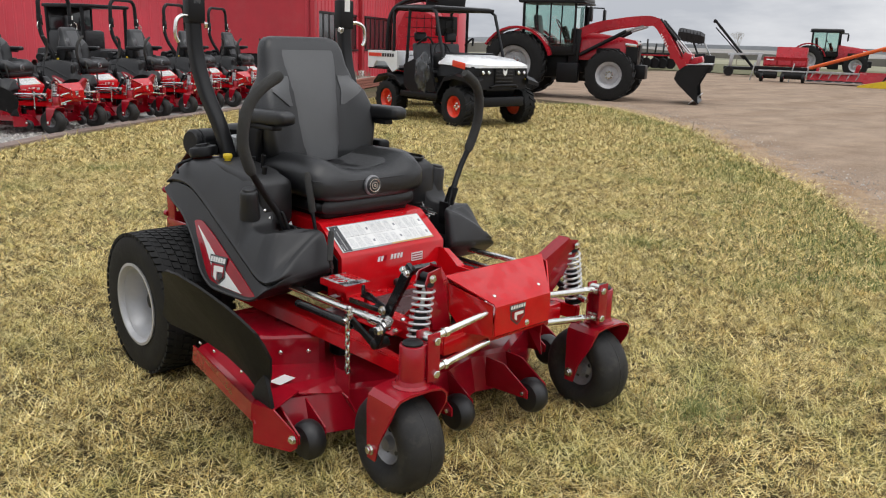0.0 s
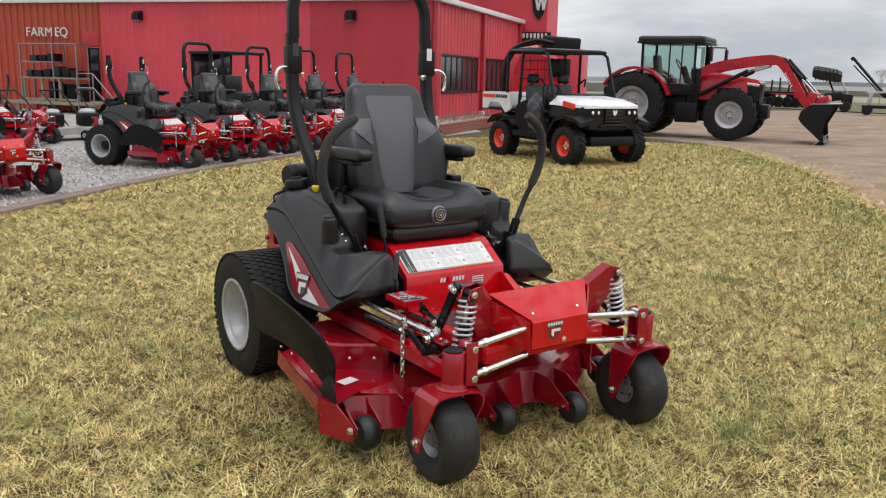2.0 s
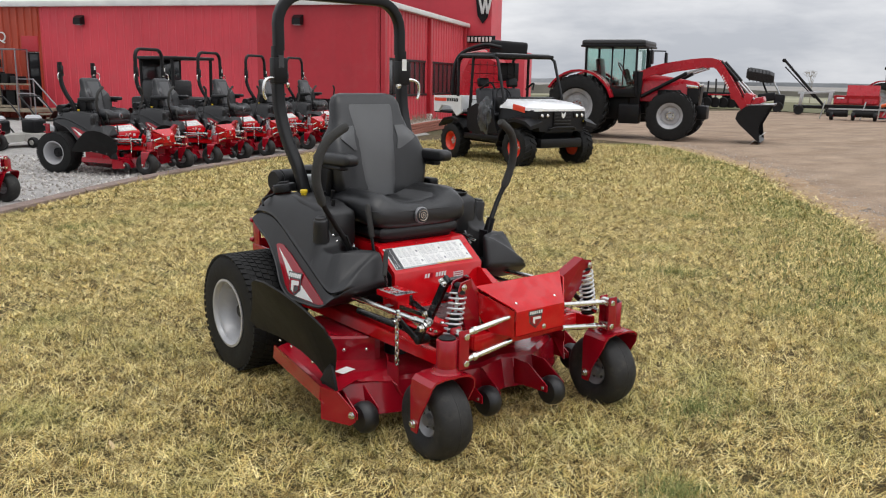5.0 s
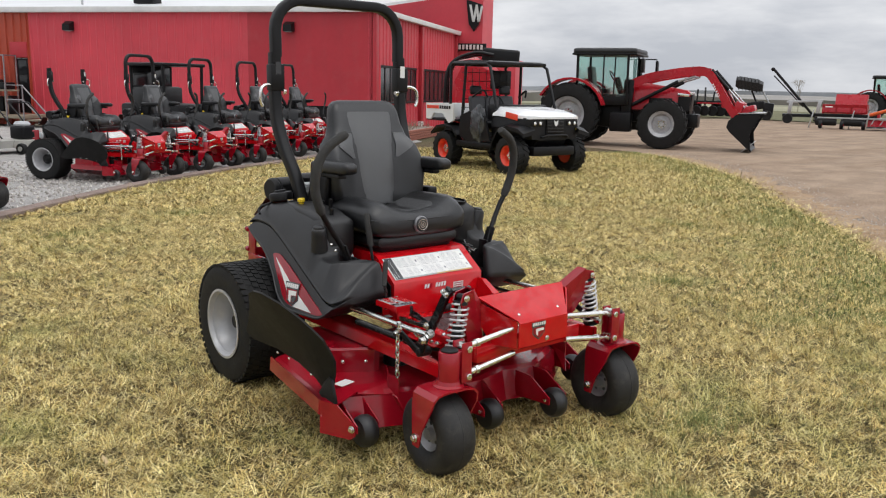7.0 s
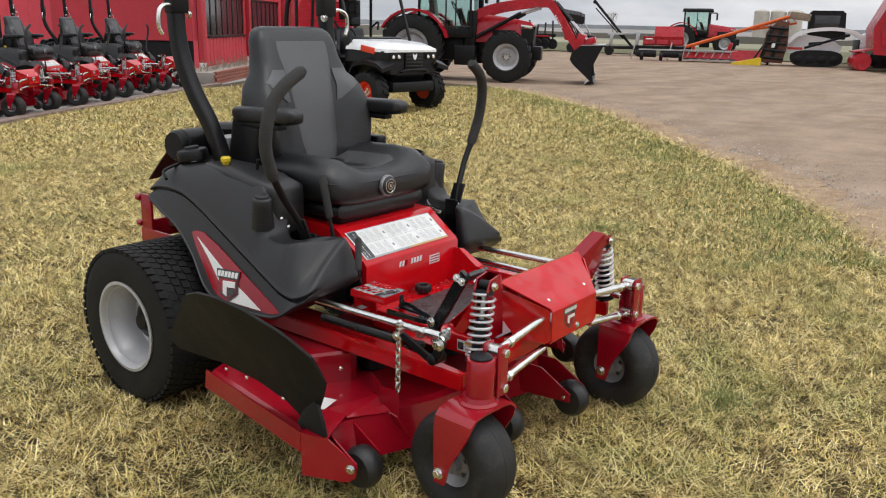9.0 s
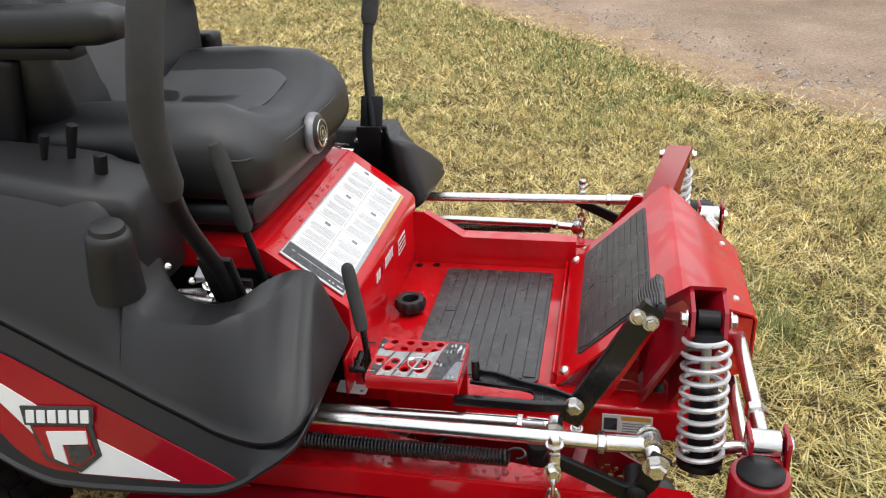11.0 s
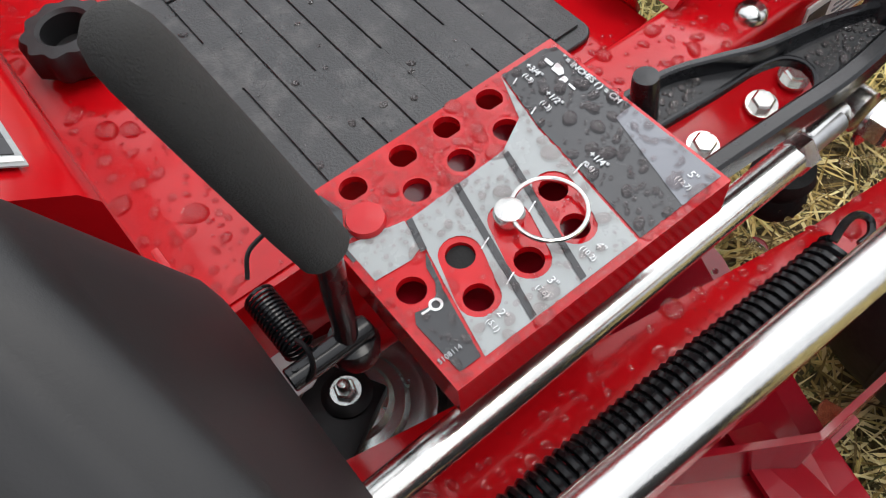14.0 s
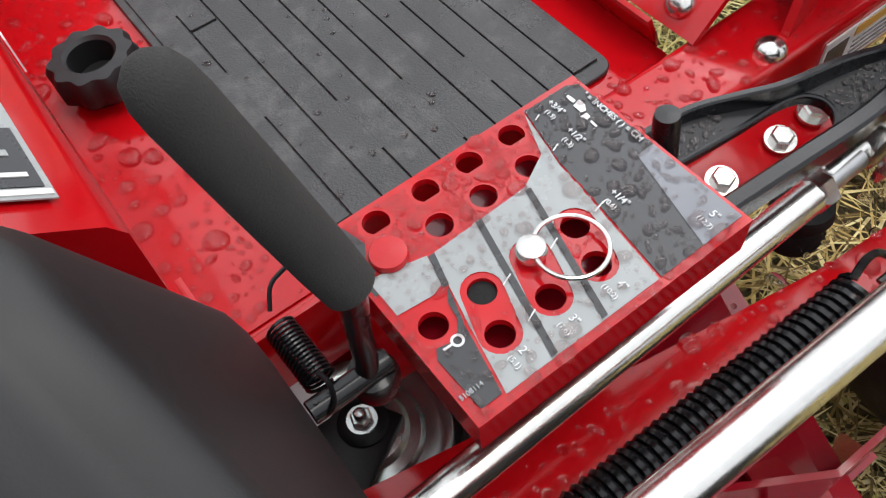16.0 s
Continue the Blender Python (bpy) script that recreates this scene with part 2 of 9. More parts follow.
def plate(bm, outline, thick, m=None, bevel=0.0015):
    """A flat outline in x and y, thick in z, laid by the pose m."""
    vs = [bm.verts.new((x, y, -thick / 2)) for x, y in outline]
    f = bm.faces.new(vs)
    up = bmesh.ops.extrude_face_region(bm, geom=[f])
    top = [g for g in up["geom"] if isinstance(g, bmesh.types.BMVert)]
    bmesh.ops.translate(bm, verts=top, vec=(0, 0, thick))
    vs = vs + top
    if bevel:
        edges = list({e for v in vs for e in v.link_edges if all(o in vs for o in e.verts)})
        made = bmesh.ops.bevel(bm, geom=edges, offset=bevel, segments=1, affect="EDGES")
        vs = list({v for v in made["verts"]} | {v for v in vs if v.is_valid})
    if m is not None:
        bmesh.ops.transform(bm, matrix=m, verts=vs)
    return bm


def lathe(bm, profile, centre, axis, n=32, caps=True):
    """Turn a profile of (radius, along) about an axis."""
    c, d = Vector(centre), Vector(axis).normalized()
    a, b = frame_of(d)
    rings = [[c + d * h + max(r, 0.0004) * (math.cos(t) * a + math.sin(t) * b) for t in np.linspace(0, 2 * math.pi, n, endpoint=False)] for r, h in profile]
    add_ring_mesh(bm, rings, caps)
    return bm


def coil(bm, p0, p1, radius, wire, turns, n=8, steps=20, hook=0.0):
    p0, p1 = Vector(p0), Vector(p1)
    d = p1 - p0
    a, b = frame_of(d)
    count = int(turns * steps)
    path = []
    for i in range(count + 1):
        t = i / count
        k = t if not hook else t
        path.append(p0 + d * k + radius * (math.cos(2 * math.pi * turns * t) * a + math.sin(2 * math.pi * turns * t) * b))
    return sweep(bm, path, wire, n)


def hex_bolt(bm, at, axis, r=0.011, h=0.009, washer=True, n=6):
    at, d = Vector(at), Vector(axis).normalized()
    if washer:
        lathe(bm, [(r * 1.35, 0), (r * 1.35, 0.0022)], at, d, 18)
    a, b = frame_of(d)
    ring = lambda q, z: [at + d * z + q * (math.cos(t) * a + math.sin(t) * b) for t in np.linspace(0, 2 * math.pi, n, endpoint=False)]
    add_ring_mesh(bm, [ring(r, 0.0022), ring(r, h * 0.85), ring(r * 0.82, h)])
    return bm


def dome_bolt(bm, at, axis, r=0.009):
    lathe(bm, [(r, 0), (r * 0.95, r * 0.35), (r * 0.7, r * 0.62), (r * 0.3, r * 0.75), (0, r * 0.77)], at, axis, 16)
    return bm


def finish(me, angle=38):
    me.polygons.foreach_set("use_smooth", [True] * len(me.polygons))
    me.set_sharp_from_angle(angle=radians(angle))


def part(name, bm, mat, parent=None, label="", angle=38):
    """Link a bmesh as one mesh object, under a thing or a part."""
    bmesh.ops.recalc_face_normals(bm, faces=bm.faces)
    me = bpy.data.meshes.new(name)
    bm.to_mesh(me)
    bm.free()
    finish(me, angle)
    me.materials.append(mat)
    ob = new(name, me)
    if parent is not None:
        ob.parent = parent
    if label:
        ob["label"] = label
    return ob


def share(name, ob, m, parent):
    """Another object on the same mesh."""
    o = new(name, ob.data)
    o.parent = parent
    o.matrix_basis = m
    return o


def B():
    return bmesh.new()


def thing(name, label, category, at=(0, 0, 0), group="", kind=""):
    e = new(name)
    e.empty_display_size = 0.2
    e.location = at
    return tagged(e, label, category, group, kind)


def text_part(name, words, size, m, mat, parent, depth=0.0004, label="", align="CENTER", shear=0.0):
    cu = bpy.data.curves.new(name, "FONT")
    cu.body, cu.size, cu.extrude, cu.align_x, cu.align_y, cu.shear = words, size, depth, align, "CENTER", shear
    tmp = bpy.data.objects.new(name, cu)
    me = bpy.data.meshes.new_from_object(tmp)
    bpy.data.objects.remove(tmp)
    bpy.data.curves.remove(cu)
    me.materials.append(mat)
    ob = new(name, me)
    ob.parent = parent
    ob.matrix_basis = m
    if label:
        ob["label"] = label
    return ob

# ---- ground, road and building ----


def flat_sheet(name, outline, z, mat, kind="structure", label="", category=""):
    bm = B()
    bm.faces.new([bm.verts.new((x, y, z)) for x, y in outline])
    bmesh.ops.triangulate(bm, faces=bm.faces)
    ob = part(name, bm, mat)
    return tagged(ob, label, category, "", kind)


def ground_material(name, stops, scale, fine, bump=0.6, extra=None, rough=0.95):
    m = bpy.data.materials.new(name)
    m.use_nodes = True
    nt = m.node_tree
    b = nt.nodes["Principled BSDF"]
    co = nt.nodes.new("ShaderNodeTexCoord").outputs["Object"]
    big, mid, small = noise_tex(nt, scale, 5, 0.65, co), noise_tex(nt, scale * 6, 4, 0.6, co), noise_tex(nt, fine, 3, 0.7, co)
    col = ramp(nt, big, stops)
    col = mix_rgb(nt, 0.55, col, ramp(nt, mid, [(0.3, (0.45,) * 3), (0.7, (1.0,) * 3)]), "MULTIPLY")
    col = mix_rgb(nt, 0.7, col, ramp(nt, small, [(0.3, (0.35,) * 3), (0.72, (1.0,) * 3)]), "MULTIPLY")
    nt.links.new(col, b.inputs["Base Color"])
    b.inputs["Roughness"].default_value = rough
    bp = nt.nodes.new("ShaderNodeBump")
    bp.inputs["Strength"].default_value, bp.inputs["Distance"].default_value = bump, 0.02
    nt.links.new(small, bp.inputs["Height"])
    nt.links.new(bp.outputs[0], b.inputs["Normal"])
    return m


# soil browns kept dark to stand in for shade between the blades
SOIL = ground_material("dry_turf", [(0.3, (0.105, 0.072, 0.030)), (0.5, (0.14, 0.10, 0.042)), (0.68, (0.095, 0.085, 0.030))], 0.6, 60)
LOT = ground_material("packed_gravel_road", [(0.3, (0.42, 0.305, 0.218)), (0.55, (0.49, 0.368, 0.270)), (0.75, (0.36, 0.262, 0.188))], 0.22, 45, 0.3, rough=0.9)
LOT.node_tree.nodes["Principled BSDF"].inputs["Specular IOR Level"].default_value = 0.12
nt = LOT.node_tree
shader = nt.nodes["Principled BSDF"]
old = shader.inputs["Base Color"].links[0].from_socket
place = nt.nodes.new("ShaderNodeMapping")
place.inputs["Rotation"].default_value, place.inputs["Scale"].default_value = (0, 0, radians(-42)), (0.20, 0.8, 1)
nt.links.new(nt.nodes.new("ShaderNodeTexCoord").outputs["Object"], place.inputs[0])
streak = ramp(nt, noise_tex(nt, 1.3, 6, 0.65, place.outputs[0]), [(0.36, (0.84, 0.81, 0.78)), (0.54, (1.0, 1.0, 1.0)), (0.70, (1.12, 1.10, 1.08))])
nt.links.new(mix_rgb(nt, 1.0, old, streak, "MULTIPLY"), shader.inputs["Base Color"])
STONES = ground_material("crushed_stone", [(0.3, (0.44, 0.42, 0.40)), (0.6, (0.58, 0.56, 0.53)), (0.8, (0.36, 0.34, 0.32))], 0.5, 30, 1.0)
KERB = ground_material("reddish_concrete", [(0.3, (0.30, 0.22, 0.18)), (0.7, (0.40, 0.30, 0.26))], 1.5, 70, 0.4)
EARTH = ground_material("bare_earth", [(0.3, (0.33, 0.24, 0.17)), (0.7, (0.42, 0.34, 0.25))], 1.2, 50, 0.6)

flat_sheet("ground", [(-400, -300), (900, -300), (900, 900), (-400, 900)], -0.012, SOIL, "structure", "dry yellow-green turf with green tufts", "ground")
ROAD = [(0.2, -5.0), (2.45, -1.7), (3.1, -1.12), (3.75, -0.5), (5.1, 0.32), (7.0, 1.83), (8.2, 3.0)]
flat_sheet("road", ROAD + [(8.3, 3.08), (10.75, 5.25), (12.2, 7.0), (13.4, 8.6), (14.2, 10.2), (14.3, 13.0), (13.4, 16.5), (22, 22), (30, 24.5), (41, 24.5), (40.5, 15), (39.0, 9.5), (33.0, 6.2), (28.5, 3.6), (22, -4), (14, -14), (2, -30), (-3, -30), (-2.0, -12)], -0.004, LOT, "structure", "packed gravel road and yard, tan and grey", "road")
rr = random.Random(4)
edge = smooth_path([(x, y, 0) for x, y in (*ROAD, (10.75, 5.25), (12.2, 7.0), (13.4, 8.6), (14.2, 10.2))], 40)
outer, inner = [], []
for i, p in enumerate(edge):
    q = (edge[min(i + 1, len(edge) - 1)] - edge[max(i - 1, 0)]).normalized()
    side = Vector((q.y, -q.x, 0))
    outer.append(p + side * (0.34 + 0.26 * noise.noise((i * 0.13, 0, 1)) + 0.16 * noise.noise((i * 0.6, 0, 2))))
    inner.append(p - side * (0.24 + 0.20 * noise.noise((i * 0.17, 5, 1)) + 0.16 * noise.noise((i * 0.7, 5, 2))))
sh = B()
add_ring_mesh(sh, [[p + Vector((0, 0, 0.002)) for p in outer], [p + Vector((0, 0, 0.002)) for p in inner]], False, False)
tagged(part("road_shoulder", sh, ground_material("tan_shoulder", [(0.3, (0.40, 0.25, 0.14)), (0.55, (0.58, 0.40, 0.24)), (0.75, (0.26, 0.18, 0.115))], 1.6, 55, 0.7)), "bare earth edge between turf and road", "earth", "", "structure")
CURVE = [(-3.4, 4.3), (-1.9, 6.0), (-0.6, 7.28), (1.22, 9.02), (2.4, 9.95), (3.66, 10.81), (5.5, 11.85), (7.9, 13.40), (9.3, 14.2)]
flat_sheet("gravel_yard", CURVE + [(11.4, 15.4), (12.2, 17.0), (4.0, 29.0), (-12, 34), (-20, 22), (-9.5, 9.0)], 0.004, STONES, "structure", "grey crushed stone display yard", "gravel")
kb = B()
sweep(kb, smooth_path([(x, y, 0.0) for x, y in CURVE], 6), 0, section=[(0.09, -0.06), (0.09, 0.048), (0.075, 0.056), (-0.075, 0.056), (-0.09, 0.048), (-0.09, -0.06)])
tagged(part("kerb", kb, KERB), "low reddish concrete kerb at the turf's edge", "kerb", "", "structure")
# loose stones of the yard, near edge only
rng = np.random.default_rng(5)
co, fa = [], []
octa = np.array([(1, 0, 0), (-1, 0, 0), (0, 1, 0), (0, -1, 0), (0, 0, 1), (0, 0, -1)], float)
of = np.array([(0, 2, 4), (2, 1, 4), (1, 3, 4), (3, 0, 4), (2, 0, 5), (1, 2, 5), (3, 1, 5), (0, 3, 5)])
n_st = 5200
t = rng.random(n_st) * 4.6
base = np.array(smooth_path([(x, y, 0) for x, y in CURVE[:6]], 8))
seg = rng.integers(0, len(base) - 1, n_st)
w = rng.random(n_st)[:, None]
pts = base[seg] * (1 - w) + base[seg + 1] * w
off = 0.12 + 4.2 * rng.random(n_st) ** 1.2
pts[:, 0] -= 0.66 * off
pts[:, 1] += 0.75 * off
size = rng.uniform(0.010, 0.026, n_st)
verts = pts[:, None, :] + octa[None] * (size[:, None] * rng.uniform(0.6, 1.3, (n_st, 3)))[:, None, :]
verts[:, :, 2] += 0.010
faces = of[None] + 6 * np.arange(n_st)[:, None, None]
me = bpy.data.meshes.new("yard_stones")
me.from_pydata(verts.reshape(-1, 3).tolist(), [], faces.reshape(-1, 3).tolist())
STONE_BIT = bpy.data.materials.new("stone_bits")
STONE_BIT.use_nodes = True
nt = STONE_BIT.node_tree
nt.links.new(ramp(nt, nt.nodes.new("ShaderNodeNewGeometry").outputs["Random Per Island"], [(0.0, (0.22, 0.20, 0.18)), (0.5, (0.40, 0.37, 0.34)), (1.0, (0.62, 0.59, 0.55))]), nt.nodes["Principled BSDF"].inputs["Base Color"])
nt.nodes["Principled BSDF"].inputs["Roughness"].default_value = 0.8
me.materials.append(STONE_BIT)
tagged(new("yard_stones", me), "loose grey crushed stones in the display yard", "gravel", "", "stuff")

# pebbles scattered along the road's edge
n_pb = 5200
seg = rng.integers(0, len(edge) - 1, n_pb)
w = rng.random(n_pb)[:, None]
ed = np.array([tuple(p) for p in edge])
pts = ed[seg] * (1 - w) + ed[seg + 1] * w
tan = ed[seg + 1] - ed[seg]
tan /= np.linalg.norm(tan, axis=1)[:, None]
off = rng.normal(0.22, 0.30, n_pb)
pts[:, 0] += tan[:, 1] * off
pts[:, 1] -= tan[:, 0] * off
size = rng.uniform(0.003, 0.011, n_pb)
verts = pts[:, None, :] + octa[None] * (size[:, None] * rng.uniform(0.6, 1.3, (n_pb, 3)))[:, None, :]
me = bpy.data.meshes.new("road_pebbles")
me.from_pydata(verts.reshape(-1, 3).tolist(), [], (of[None] + 6 * np.arange(n_pb)[:, None, None]).reshape(-1, 3).tolist())
me.materials.append(STONE_BIT)
tagged(new("road_pebbles", me), "loose pebbles along the road's ragged edge", "gravel", "", "stuff")

# building axes: C0 its near corner, U along the window front, V along the long wall
C0, U, V, Z = Vector((11.2, 17.5, 0)), Vector((0.805, 0.593, 0)), Vector((-0.593, 0.805, 0)), Vector((0, 0, 1))
EAVE = 3.46


def wall_frame(origin, along):
    """Local x along the wall, y outwards to the yard, z up."""
    a = Vector(along).normalized()
    out = Vector((a.y, -a.x, 0))
    if out.dot(Vector((-10, -12, 0))) < 0:
        out = -out
    return Matrix(((a.x, out.x, 0, origin[0]), (a.y, out.y, 0, origin[1]), (0, 0, 1, 0), (0, 0, 0, 1)))


def ribbed_wall(name, m, x0, x1, z0, z1, mat, pitch=0.30, deep=0.022, label="", openings=()):
    """Steel siding with raised ribs, 12 cm thick, with openings (x0, x1, z0, z1) left through it."""
    cuts_x = sorted({x0, x1, *[v for o in openings for v in o[:2]]})
    cuts_z = sorted({z0, z1, *[v for o in openings for v in o[2:]]})
    bm = B()
    for xa, xb in zip(cuts_x, cuts_x[1:]):
        for za, zb in zip(cuts_z, cuts_z[1:]):
            xm, zm = (xa + xb) / 2, (za + zb) / 2
            if any(o[0] < xm < o[1] and o[2] < zm < o[3] for o in openings):
                continue
            n = max(1, round((xb - xa) / pitch))
            p = (xb - xa) / n
            prof = [(xa, 0)]
            for k in range(n):
                s = xa + k * p
                prof += [(s + p * 0.62, 0), (s + p * 0.70, deep), (s + p * 0.88, deep), (s + p * 0.96, 0)]
            prof += [(xb, 0), (xb, -0.12), (xa, -0.12)]
            ring = lambda z: [m @ Vector((x, y, z)) for x, y in prof]
            add_ring_mesh(bm, [ring(za), ring(zb)])
    return tagged(part(name, bm, mat, None, "", 20), label, "wall", "", "structure")


def block(name, m, size, at, mat, bevel=0.01, parent=None, label="", category="", kind="structure"):
    bm = B()
    box(bm, size, at, bevel=bevel)
    bmesh.ops.transform(bm, matrix=m, verts=bm.verts)
    ob = part(name, bm, mat, parent)
    if parent is None:
        tagged(ob, label, category, "", kind)
    return ob


ML, MF = wall_frame(C0, V), wall_frame(C0, U)
ribbed_wall("wall_long_deep", ML, 0.0, 3.81, 0.85, EAVE, SIDING_DEEP, 0.45, 0.010, "deep red steel-clad wall")
ribbed_wall("wall_long", ML, 3.81, 11.28, 0.16, EAVE, SIDING, 0.30, 0.022, "faded red ribbed steel wall")
ribbed_wall("wall_old", ML, 11.28, 27.0, 0.0, EAVE, SIDING_OLD, 0.28, 0.05, "orange-red corrugated container wall", [(11.36, 11.92, 0.37, 2.08)])
block("foundation", ML, (11.2, 0.22, 0.86), (5.6, -0.24, 0.43), BLACK, 0.01, None, "dark foundation wall below the siding", "foundation")
block("fascia", ML, (27.4, 0.16, 0.17), (13.4, 0.05, EAVE + 0.085), TRIM_WHITE, 0.02, None, "white gutter along the eave", "gutter")
door = block("door_1", ML, (0.56, 0.05, 1.70), (11.64, -0.10, 1.225), BLACK, 0.01, None, "dark door standing in shade", "door")
block("door_pane", ML, (0.30, 0.01, 0.7), (11.66, -0.07, 1.66), WINDOW_GLASS, 0, door)
block("awning_panel", ML, (0.62, 0.06, 0.47), (11.66, 0.045, 2.335), SIDING_DEEP, 0.01, None, "red panel above the door", "panel")
block("stair_landing", ML, (3.6, 1.3, 0.10), (12.3, 0.70, 0.31), TIMBER, 0.01, None, "weathered timber landing", "landing")
for k in range(2):
    block("stair_step", ML, (0.32, 1.2, 0.05), (10.35 - k * 0.30, 0.70, 0.215 - k * 0.12), TIMBER, 0.005, None, "weathered timber step", "step")
for k in range(4):
    block("landing_post", ML, (0.1, 0.1, 0.26), (10.7 + (k % 2) * 2.9, 0.2 + (k // 2) * 1.05, 0.13), TIMBER, 0.005, None, "timber landing post", "post")
rail = thing("stair_rail", "galvanised pipe handrail beside the timber steps", "handrail")
for pts in ([(9.72, 1.37, 0.0), (9.72, 1.37, 0.45), (10.51, 1.37, 1.25), (11.11, 1.37, 1.25), (11.11, 1.37, 0.02)], [(10.51, 1.37, 0.02), (10.51, 1.37, 1.25)], [(9.72, 1.37, 0.12), (10.51, 1.37, 0.82), (11.11, 1.37, 0.82)]):
    part("rail_tube", sweep(B(), [ML @ Vector(p) for p in pts], 0.022, 8), DULL_STEEL, rail)
for x in (2.47, 9.77):
    lamp = thing("wall_lamp", "dark bronze wall pack lamp below the eave", "wall lamp", (0, 0, 0), "wall lamps")
    bm = B()
    add_ring_mesh(bm, [[ML @ Vector((x + a, 0.03, 3.04 + b)) for a, b in ((-0.15, -0.12), (0.15, -0.12), (0.15, 0.16), (-0.15, 0.16))], [ML @ Vector((x + a, 0.22, 3.04 + b)) for a, b in ((-0.13, -0.12), (0.13, -0.12), (0.12, 0.06), (-0.12, 0.06))]])
    part("lamp_body", bm, BLACK, lamp)
    part("lamp_lens", box(B(), (0.2, 0.12, 0.03), ML @ Vector((x, 0.12, 2.915)), (0, 0, math.degrees(math.atan2(V.y, V.x))), bevel=0.005), CABIN_GREY, lamp)
# raised lettering on the container wall
lettering = thing("wall_sign", "raised white capital letters on the orange-red container wall", "sign")
facing = Matrix(((-V.x, 0, ML[0][1], 0), (-V.y, 0, ML[1][1], 0), (0, 1, 0, 0), (0, 0, 0, 1)))
for word, x in (("F", 14.16), ("A", 13.91), ("R", 13.63), ("M", 13.31), ("E", 12.97), ("Q", 12.70)):
    text_part("letter", word, 0.42, Matrix.Translation(ML @ Vector((x, 0.075, 2.53))) @ facing, TRIM_WHITE, lettering, 0.012)

# window front
wins = [(0.75, 4.55, 0.92, 2.05), (5.2, 9.3, 0.92, 2.05)]
ribbed_wall("wall_front", MF, 0.0, 10.0, 0.0, EAVE, SIDING, 0.33, 0.03, "red ribbed steel window front", wins)
for x in (0.12, 4.85, 9.75):
    block("pilaster", MF, (0.22, 0.12, EAVE - 0.25), (x, 0.07, EAVE / 2 + 0.12), SIDING_DEEP, 0.01, None, "deep red pilaster", "pilaster")
    block("pilaster_foot", MF, (0.24, 0.14, 0.30), (x, 0.07, 0.15), TRIM_WHITE, 0.01, None, "white pilaster foot", "pilaster")
block("front_gutter", MF, (10.4, 0.18, 0.16), (5.1, 0.12, EAVE + 0.06), TRIM_WHITE, 0.03, None, "white gutter over the window front", "gutter")
for i, (xa, xb, za, zb) in enumerate(wins):
    win = thing(f"window_{i + 1}", "row of tall reflecting panes between dark mullions", "window", (0, 0, 0), "", "structure")
    n = 7
    block("window_frame", MF, (xb - xa, 0.06, 0.07), ((xa + xb) / 2, -0.02, zb - 0.035), BLACK, 0.005, win)
    block("window_sill", MF, (xb - xa, 0.10, 0.06), ((xa + xb) / 2, 0.01, za + 0.03), BLACK, 0.005, win)
    p = (xb - xa) / n
    for k in range(n):
        block("pane", MF, (p * 0.76, 0.02, zb - za - 0.13), (xa + (k + 0.5) * p, -0.05, (za + zb) / 2), WINDOW_GLASS, 0, win)
        # dark upright between this pane and the next
        block("blind", MF, (p * 0.17, 0.03, zb - za - 0.13), (xa + (k + 1.0) * p - p * 0.02, -0.04, (za + zb) / 2), BLACK, 0.004, win)
# roof
roof = B()
rp = [C0 + Z * (EAVE + 0.17) - U * 0.1, C0 + V * 27 + Z * (EAVE + 0.17) - U * 0.1, C0 + V * 27 + U * 7 + Z * (EAVE + 1.35), C0 + U * 7 + Z * (EAVE + 1.15)]
add_ring_mesh(roof, [rp, [p - Z * 0.08 for p in rp]])
tagged(part("roof", roof, ROOF), "shallow white steel roof", "roof", "", "structure")
block("roof_unit", ML, (0.7, 0.5, 0.9), (8.1, -1.6, EAVE + 0.85), BLACK, 0.03, None, "dark exhaust unit on the roof", "roof unit", "")
block("roof_pipe", ML, (0.05, 0.05, 0.5), (10.2, -1.2, EAVE + 0.6), STEEL, 0.005, None, "thin steel roof pipe", "pipe", "")
# taller gabled hall
C1 = C0 + U * 10.0
gab = B()
ga = [(-9.0, 0), (-9.0, 5.2), (-3.8, 7.0), (0.0, 5.5), (0.0, 0)]
MG = Matrix(((-V.x, U.x, 0, C1.x), (-V.y, U.y, 0, C1.y), (0, 0, 1, 0), (0, 0, 0, 1)))
add_ring_mesh(gab, [[MG @ Vector((x + 1.05, 0.0, z)) for x, z in ga], [MG @ Vector((x + 1.05, 2.0, z)) for x, z in ga]])
tagged(part("wall_gable", gab, SIDING, None, "", 20), "tall red gabled hall beyond the window front", "hall", "", "structure")
emblem = thing("wall_emblem", "dark shield emblem with a pale zigzag on the gable", "emblem")
eb = B()
add_ring_mesh(eb, [[MG @ Vector((0.75 * x + 0.72, -0.10, z - 0.45)) for x, z in ((-0.42, 5.25), (0.42, 5.05), (0.25, 4.3), (0.0, 4.05), (-0.28, 4.35))], [MG @ Vector((0.75 * x + 0.72, -0.02, z - 0.45)) for x, z in ((-0.42, 5.25), (0.42, 5.05), (0.25, 4.3), (0.0, 4.05), (-0.28, 4.35))]])
part("emblem_plate", eb, BLACK, emblem)
